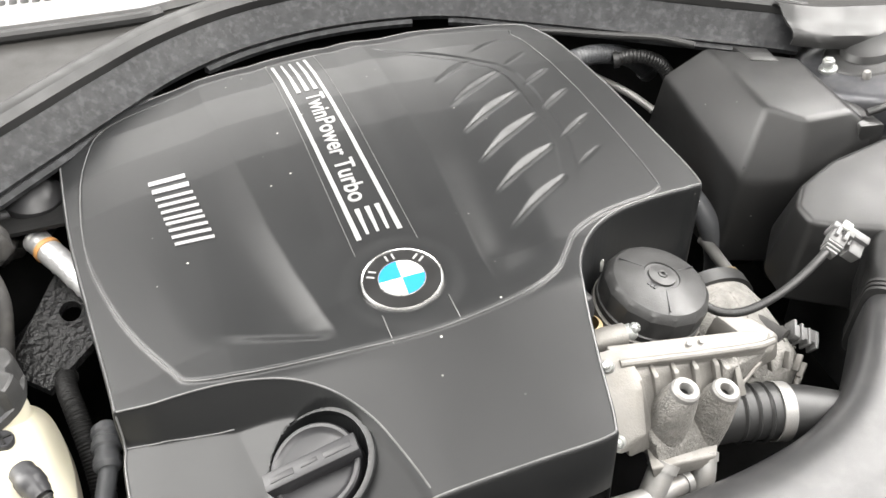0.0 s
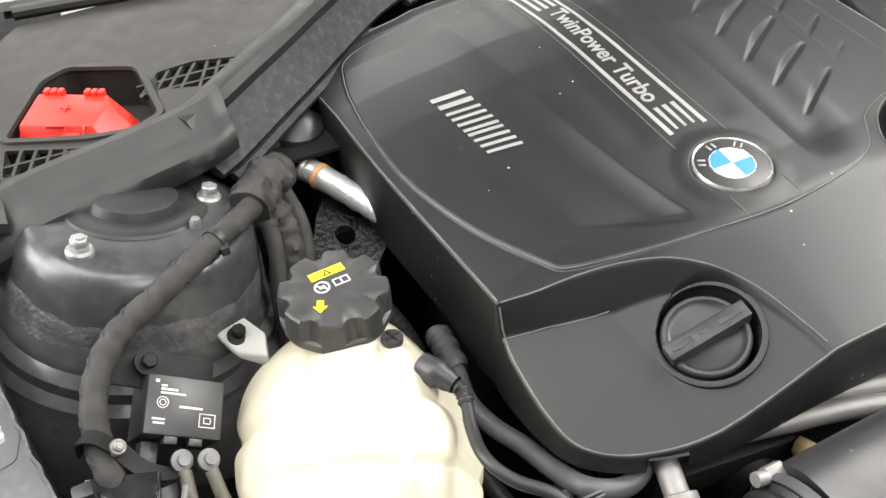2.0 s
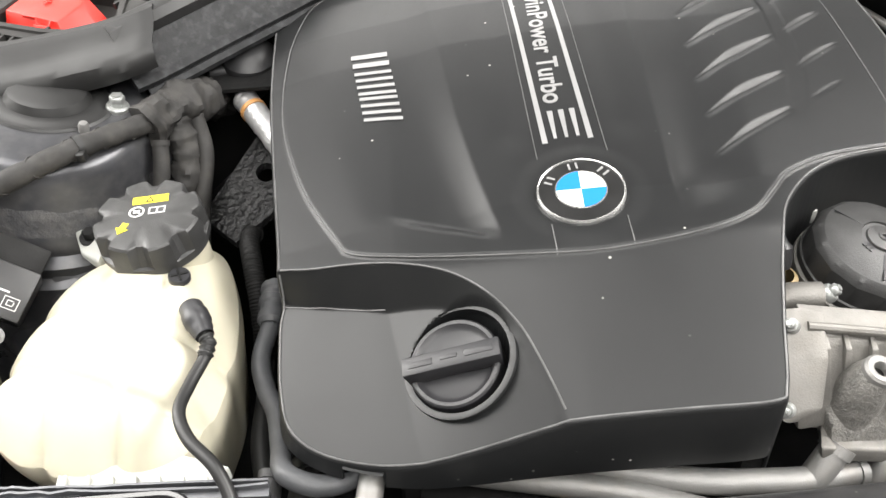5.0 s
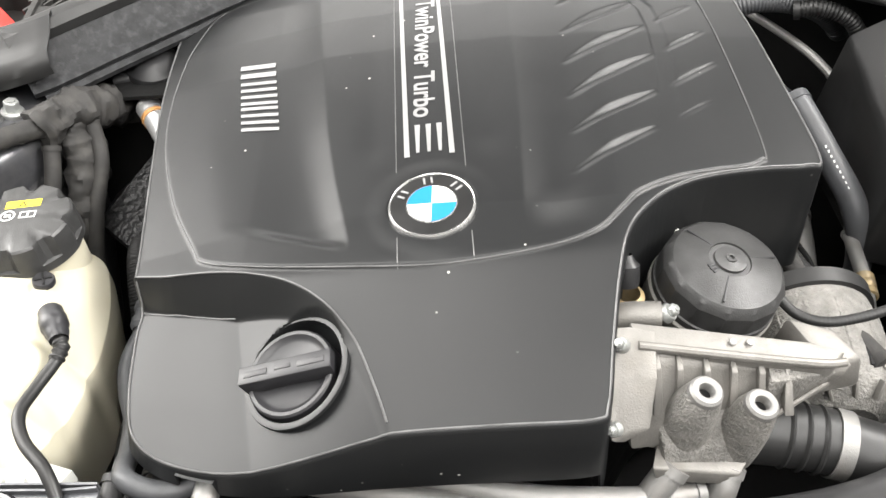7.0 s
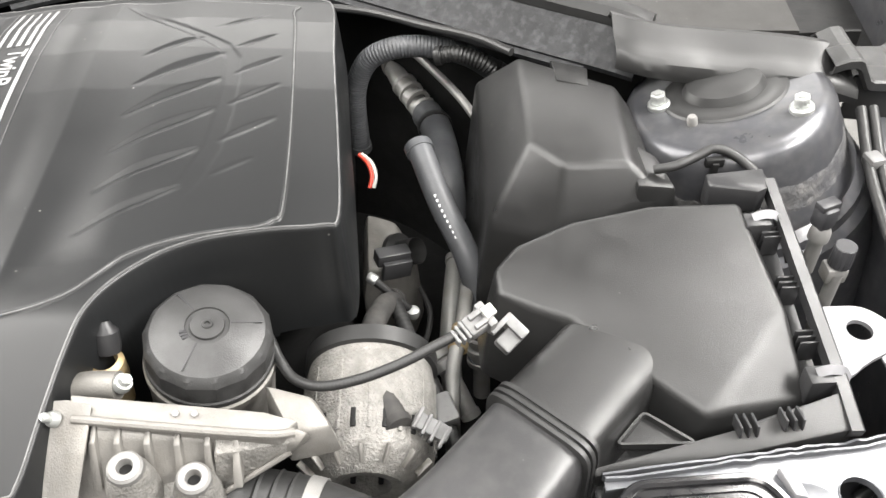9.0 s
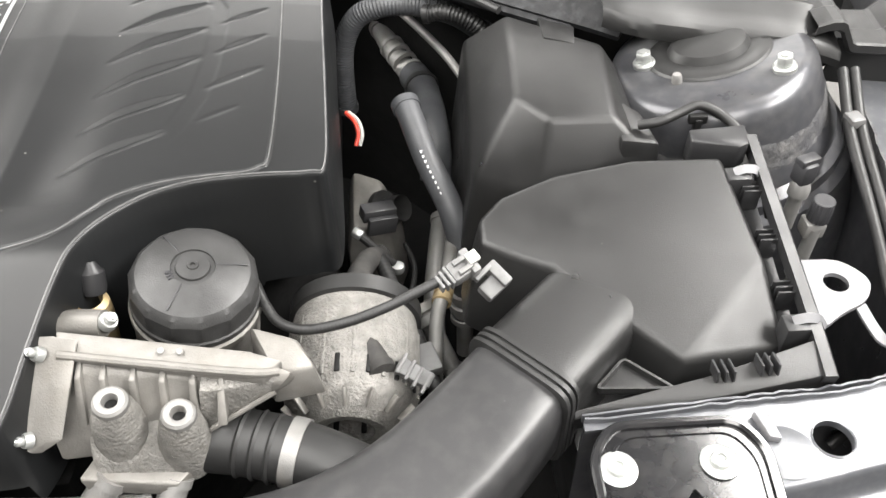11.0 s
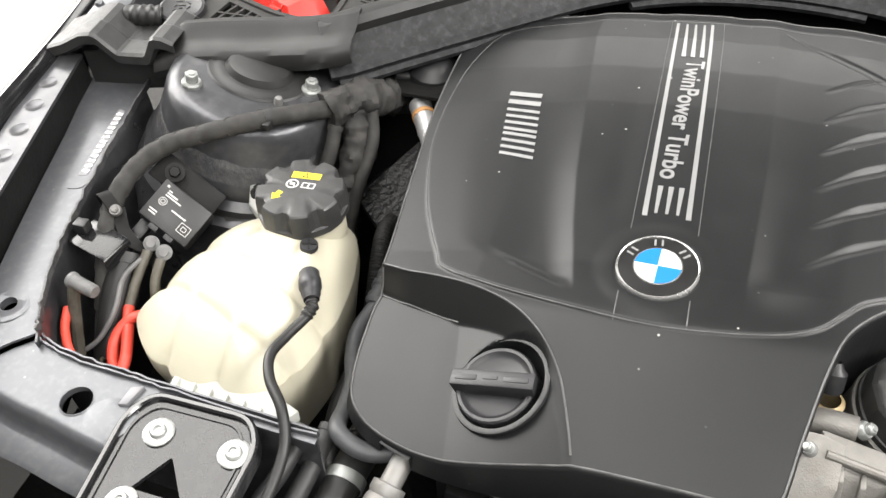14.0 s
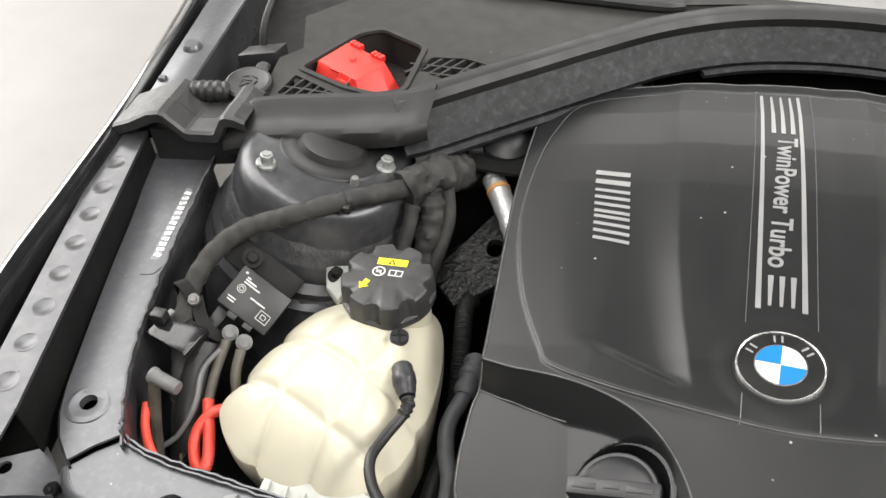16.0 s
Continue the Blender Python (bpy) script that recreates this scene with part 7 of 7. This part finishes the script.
part("rough_face", loft([[(0.040, -0.112, 0.838), (0.120, -0.114, 0.824), (0.116, -0.132, 0.815), (0.046, -0.136, 0.828)], [(0.040, -0.114, 0.818), (0.122, -0.116, 0.804), (0.116, -0.150, 0.800), (0.044, -0.156, 0.812)], [(0.044, -0.118, 0.785), (0.108, -0.120, 0.778), (0.104, -0.160, 0.780), (0.046, -0.165, 0.792)]], 0.005), ROUGHCAST, body, "corroded rough casting face")
part("arm_web", hull_solid([(0.118, -0.112, 0.846), (0.166, -0.116, 0.838), (0.166, -0.121, 0.836), (0.118, -0.130, 0.842)], [(0.116, -0.112, 0.806), (0.162, -0.114, 0.822), (0.162, -0.119, 0.820), (0.112, -0.138, 0.800)], 0.0015), ROUGHCAST, body)
part("arm_rib", tube([(0.110, -0.142, 0.806), (0.135, -0.131, 0.813), (0.164, -0.119, 0.822)], 0.0022, 8), CAST, body)
part("edge_ridge", tube([(0.030, -0.112, 0.8655), (0.09, -0.117, 0.8565), (0.150, -0.121, 0.8475), (0.170, -0.119, 0.8445)], 0.0032, 10), CAST, body)
part("lower_flange", loft([[(0.036, -0.166, 0.802), (0.098, -0.166, 0.788), (0.112, -0.148, 0.788), (0.05, -0.13, 0.80)], [(0.040, -0.168, 0.788), (0.096, -0.168, 0.776), (0.110, -0.148, 0.776), (0.05, -0.13, 0.785)]], 0.002), CAST, body)
part("dots", merge(*[lathe([(0, 0.0006), (0.0022, 0.0006), (0.0026, 0)], 12, stand((0.094 + 0.012 * k, -0.109, 0.8605 - 0.0017 * k), (0.15, -0.3, 1))) for k in range(2)]), ALUPIPE, body)
# filter cap
axis = Vector((0.16, -0.10, 1)).normalized()
pip = Vector((0.1085, -0.0445, 0.8735))
fm = stand(pip, axis)
neck = part("neck", lathe([(0.046, -0.10), (0.046, -0.050), (0.0475, -0.046), (0.0475, -0.040), (0.045, -0.038), (0.045, -0.032)], 44, fm), CAST, housing)
rows = [(0.0462, -0.0375, 0.0), (0.0462, -0.0325, 0.0), (0.0450, -0.0315, 0.0), (0.0455, -0.030, 1.0), (0.0452, -0.0145, 1.0), (0.0428, -0.0100, 0.6), (0.0395, -0.0072, 0.0), (0.030, -0.0040, 0.0), (0.0155, -0.0016, 0.0), (0.0150, -0.0030, 0.0), (0.0120, -0.0030, 0.0), (0.0115, -0.0012, 0.0), (0.0042, -0.0004, 0.0), (0.0036, 0.0006, 0.0), (0.0020, 0.0006, 0), (0.0016, -0.001, 0)]
m = 98
verts, faces = [], []
for r, z, flat in rows:
    for i in range(m):
        a = 2 * math.pi * i / m
        w = (a * 14 / (2 * math.pi)) % 1 - 0.5
        poly = math.cos(math.pi / 14) / math.cos(w * 2 * math.pi / 14)
        rad = r * (1 - flat + flat * poly * 1.004)
        verts.append((rad * math.cos(a), rad * math.sin(a), z))
for k in range(len(rows) - 1):
    for i in range(m):
        j = (i + 1) % m
        faces.append((k * m + i, k * m + j, (k + 1) * m + j, (k + 1) * m + i))
faces.append(tuple(range((len(rows) - 1) * m, len(rows) * m)))
capf = part("filter_cap", moved(raw(verts, faces), fm), SCUFFED, housing, "black fourteen-sided filter cap", angle=22)
for a in (10, 130, 250):
    part("moulded_rib", block(0.022, 0.0012, 0.0012, 0.0003, fm @ pose(0, 0, 0, 0, 0, a) @ pose(0.027, 0, -0.0036, 0, 8, 0)), CAPBLACK, capf)
for k in range(3):
    part("moulded_mark", block(0.005, 0.0022, 0.0010, 0.0002, fm @ pose(0, 0, 0, 0, 0, 200 + 9 * k) @ pose(0.017, 0, -0.0018)), CAPBLACK, capf)
tagc = thing("hose_tag", "white plastic tag clipped behind the filter cap", "tag", (0.084, 0.012, 0.84))
part("tag", merge(block(0.012, 0.006, 0.014, 0.001, pose(0.083, 0.014, 0.842)), block(0.006, 0.010, 0.022, 0.001, pose(0.079, 0.016, 0.832))), WHITEPLASTIC, tagc)
pipe_thing("ribbed_loom", "thin ribbed loom behind the filter cap", "loom", [(0.02, 0.005, 0.825), (0.045, 0.010, 0.832), (0.078, 0.016, 0.836), (0.11, 0.02, 0.83)], 0.005, RUBBER, ribs=0.14, pitch=0.003, n=12)
sender = thing("oil_pressure_sender", "brass oil pressure sender with a black plug", "sensor", (0.034, -0.055, 0.82))
part("body", lathe([(0.009, -0.04), (0.0115, -0.016), (0.0125, -0.012), (0.0125, 0.002), (0.009, 0.005)], 22, Matrix.Translation((0.035, -0.056, 0.850))), BRASS, sender)
part("plug", lathe([(0.008, 0.004), (0.009, 0.008), (0.009, 0.020), (0.006, 0.023), (0.0035, 0.028)], 18, Matrix.Translation((0.036, -0.050, 0.850)) @ pose(0, 0, 0, -28)), PLASTIC, sender)

# ---- alternator ----
alt = thing("alternator", "weathered cast aluminium alternator with cooling slots", "alternator", (0.20, -0.04, 0.70))
am = stand((0.207, -0.092, 0.728), (0.05, 1, 0.12))
case = part("case", lathe([(0.020, -0.002), (0.030, -0.004), (0.044, 0.004), (0.052, 0.014), (0.055, 0.028), (0.055, 0.080), (0.052, 0.10)], 48, am), ROUGHCAST, alt)
for k in range(16):
    a = 2 * math.pi * k / 16
    part("fin", block(0.016, 0.003, 0.006, 0.001, am @ Matrix.Rotation(a, 4, "Z") @ pose(0.049, 0, 0.004, 0, -38)), CAST, case)
for k in range(14):
    a = 2 * math.pi * k / 14 + 0.1
    # solid near-black blocks stand in for the shade inside open slots
    part("slot", block(0.004, 0.0045, 0.016, 0.001, am @ Matrix.Rotation(a, 4, "Z") @ pose(0.0535, 0, 0.030)), DARK, case, "cooling slot, a near-black block painting its shade")
    part("rib", block(0.002, 0.0035, 0.062, 0.0008, am @ Matrix.Rotation(a + 0.224, 4, "Z") @ pose(0.0545, 0, 0.052)), ROUGHCAST, case)
part("rear_ring", lathe([(0.050, 0.096), (0.0565, 0.098), (0.0565, 0.112), (0.048, 0.114)], 44, am), RUBBER, case, "black rear ring")
part("mount", loft([[(0.145, -0.075, 0.842), (0.178, -0.085, 0.838), (0.192, -0.105, 0.83), (0.165, -0.112, 0.832)], [(0.14, -0.07, 0.80), (0.185, -0.08, 0.80), (0.198, -0.108, 0.80), (0.16, -0.115, 0.80)]], 0.004), CAST, alt)
aplug = thing("alternator_plug", "grey finned plug on the alternator side", "connector", (0.25, -0.09, 0.76))
part("plug", merge(*[block(0.003, 0.017, 0.015, 0.001, pose(0.250 + 0.006 * k, -0.068 - 0.004 * k, 0.777 - 0.004 * k, 20, 20, -25)) for k in range(4)], block(0.030, 0.013, 0.012, 0.002, pose(0.260, -0.073, 0.771, 20, 20, -25))), GREYPLASTIC, aplug)

# ---- hoses and pipes at the front ----
big = thing("coolant_outlet_hose", "thick black coolant hose with a bright clamp", "hose", (0.16, -0.14, 0.76))
part("hose", tube([(0.105, -0.128, 0.785), (0.140, -0.134, 0.784), (0.175, -0.143, 0.781), (0.215, -0.160, 0.775), (0.26, -0.185, 0.765), (0.30, -0.21, 0.75)], 0.0235, 24), RUBBER, big)
part("clamp", lathe([(0.0236, -0.0055), (0.0250, -0.0055), (0.0250, 0.0055), (0.0236, 0.0055)], 36, stand((0.1745, -0.1428, 0.781), (1, -0.28, -0.1))), ALUPIPE, big, "bright spring clamp")
for k in range(3):
    part("ridge", lathe([(0.0236, -0.002), (0.0252, 0), (0.0236, 0.002)], 32, stand((0.138 + 0.011 * k, -0.1336 - 0.0028 * k, 0.784 - 0.0008 * k), (1, -0.25, -0.08))), RUBBER, big)
pipe_thing("coolant_pipe", "grey pipe below the filter housing", "pipe", [(0.055, -0.158, 0.792), (0.042, -0.168, 0.778), (0.026, -0.180, 0.758), (0.005, -0.195, 0.73)], 0.0105, ALUPIPE, n=18)
pipe_thing("coolant_pipe", "short grey pipe end below the housing", "pipe", [(0.095, -0.155, 0.782), (0.088, -0.168, 0.768), (0.078, -0.18, 0.745)], 0.010, ALUPIPE, n=18)
for pts in ([(-0.255, -0.125, 0.760), (-0.205, -0.140, 0.764), (-0.150, -0.155, 0.768), (-0.098, -0.168, 0.770), (-0.05, -0.185, 0.770), (-0.01, -0.20, 0.768)],
            [(-0.20, -0.120, 0.766), (-0.150, -0.136, 0.770), (-0.095, -0.153, 0.773), (-0.045, -0.168, 0.776), (0.0, -0.173, 0.776), (0.04, -0.172, 0.772), (0.075, -0.165, 0.765)]):
    pipe_thing("aluminium_pipe", "grey aluminium pipe crossing below the engine cover", "pipe", pts, 0.0092, ALUPIPE, n=18, group="front pipes")
fitting = thing("pipe_fitting", "pale crimped pipe fitting leading to a black hose", "pipe", (-0.27, -0.17, 0.78))
part("pipe", tube([(-0.258, -0.120, 0.785), (-0.264, -0.150, 0.790), (-0.269, -0.172, 0.784), (-0.273, -0.190, 0.778)], 0.0092, 18), ALUPIPE, fitting)
part("crimp", lathe([(0.010, 0), (0.0138, 0.001), (0.0142, 0.008), (0.0128, 0.011), (0.0142, 0.014), (0.0146, 0.022), (0.0130, 0.025), (0.0148, 0.029), (0.0150, 0.040), (0.012, 0.042)], 28, stand((-0.2695, -0.175, 0.7835), (-0.2, -0.88, -0.38))), ALUPIPE, fitting, "pale crimped collar")
part("hose", tube([(-0.277, -0.205, 0.770), (-0.284, -0.235, 0.754), (-0.290, -0.27, 0.73), (-0.295, -0.33, 0.69)], 0.0135, 18), RUBBER, fitting, "black rubber hose")
under = thing("pulley_clutter", "dark belt drive parts below the front of the engine", "belt drive", (-0.16, -0.14, 0.66))
part("idler", lathe([(0.008, -0.012), (0.028, -0.012), (0.030, -0.009), (0.030, 0.009), (0.028, 0.012), (0.008, 0.012)], 32, stand((-0.17, -0.155, 0.71), (0, 1, 0.1))), DARK, under)
part("bracket", loft([[(-0.235, -0.150, 0.745), (-0.135, -0.165, 0.750), (-0.130, -0.145, 0.750), (-0.235, -0.130, 0.745)], [(-0.235, -0.155, 0.725), (-0.135, -0.170, 0.725), (-0.130, -0.145, 0.725), (-0.235, -0.130, 0.725)]], 0.003), DARK, under)
part("nut", hexagon(0.009, 0.014, stand((-0.140, -0.168, 0.748), (0.3, -0.9, 0.2))), BRASS, under)

# lines in the gap between the engine and the air box
cool = pipe_thing("refrigerant_pipe", "dull metal refrigerant pipe with a pale crimped joint", "pipe", [(0.305, 0.13, 0.715), (0.298, 0.09, 0.718), (0.292, 0.059, 0.72), (0.284, 0.029, 0.718), (0.280, -0.007, 0.705), (0.278, -0.03, 0.66), (0.276, -0.04, 0.58)], 0.0068, ALUPIPE)
part("crimp", lathe([(0.007, 0), (0.0092, 0.001), (0.0092, 0.006), (0.0080, 0.008), (0.0092, 0.010), (0.0092, 0.016), (0.0080, 0.018), (0.0092, 0.020), (0.0092, 0.026), (0.007, 0.027)], 20, stand((0.294, 0.068, 0.7195), (-0.22, -0.97, 0.0))), BRASS, cool, "tarnished crimped joint")
lm = pipe_thing("taped_loom", "taped loom in the gap beside the alternator", "loom", [(0.225, 0.13, 0.70), (0.234, 0.096, 0.722), (0.247, 0.047, 0.728), (0.262, 0.004, 0.726), (0.274, -0.033, 0.715), (0.284, -0.055, 0.69), (0.29, -0.07, 0.62)], 0.0072, RUBBER, ribs=0.06, pitch=0.006)
part("connector", block(0.020, 0.028, 0.016, 0.003, pose(0.271, -0.026, 0.724, 10, 0, 20)), GREYPLASTIC, lm, "grey connector")
part("wrap", lathe([(0.0074, 0), (0.0086, 0.001), (0.0086, 0.011), (0.0074, 0.012)], 16, stand((0.252, 0.030, 0.728), (0.3, -0.93, 0))), TAPE, lm)
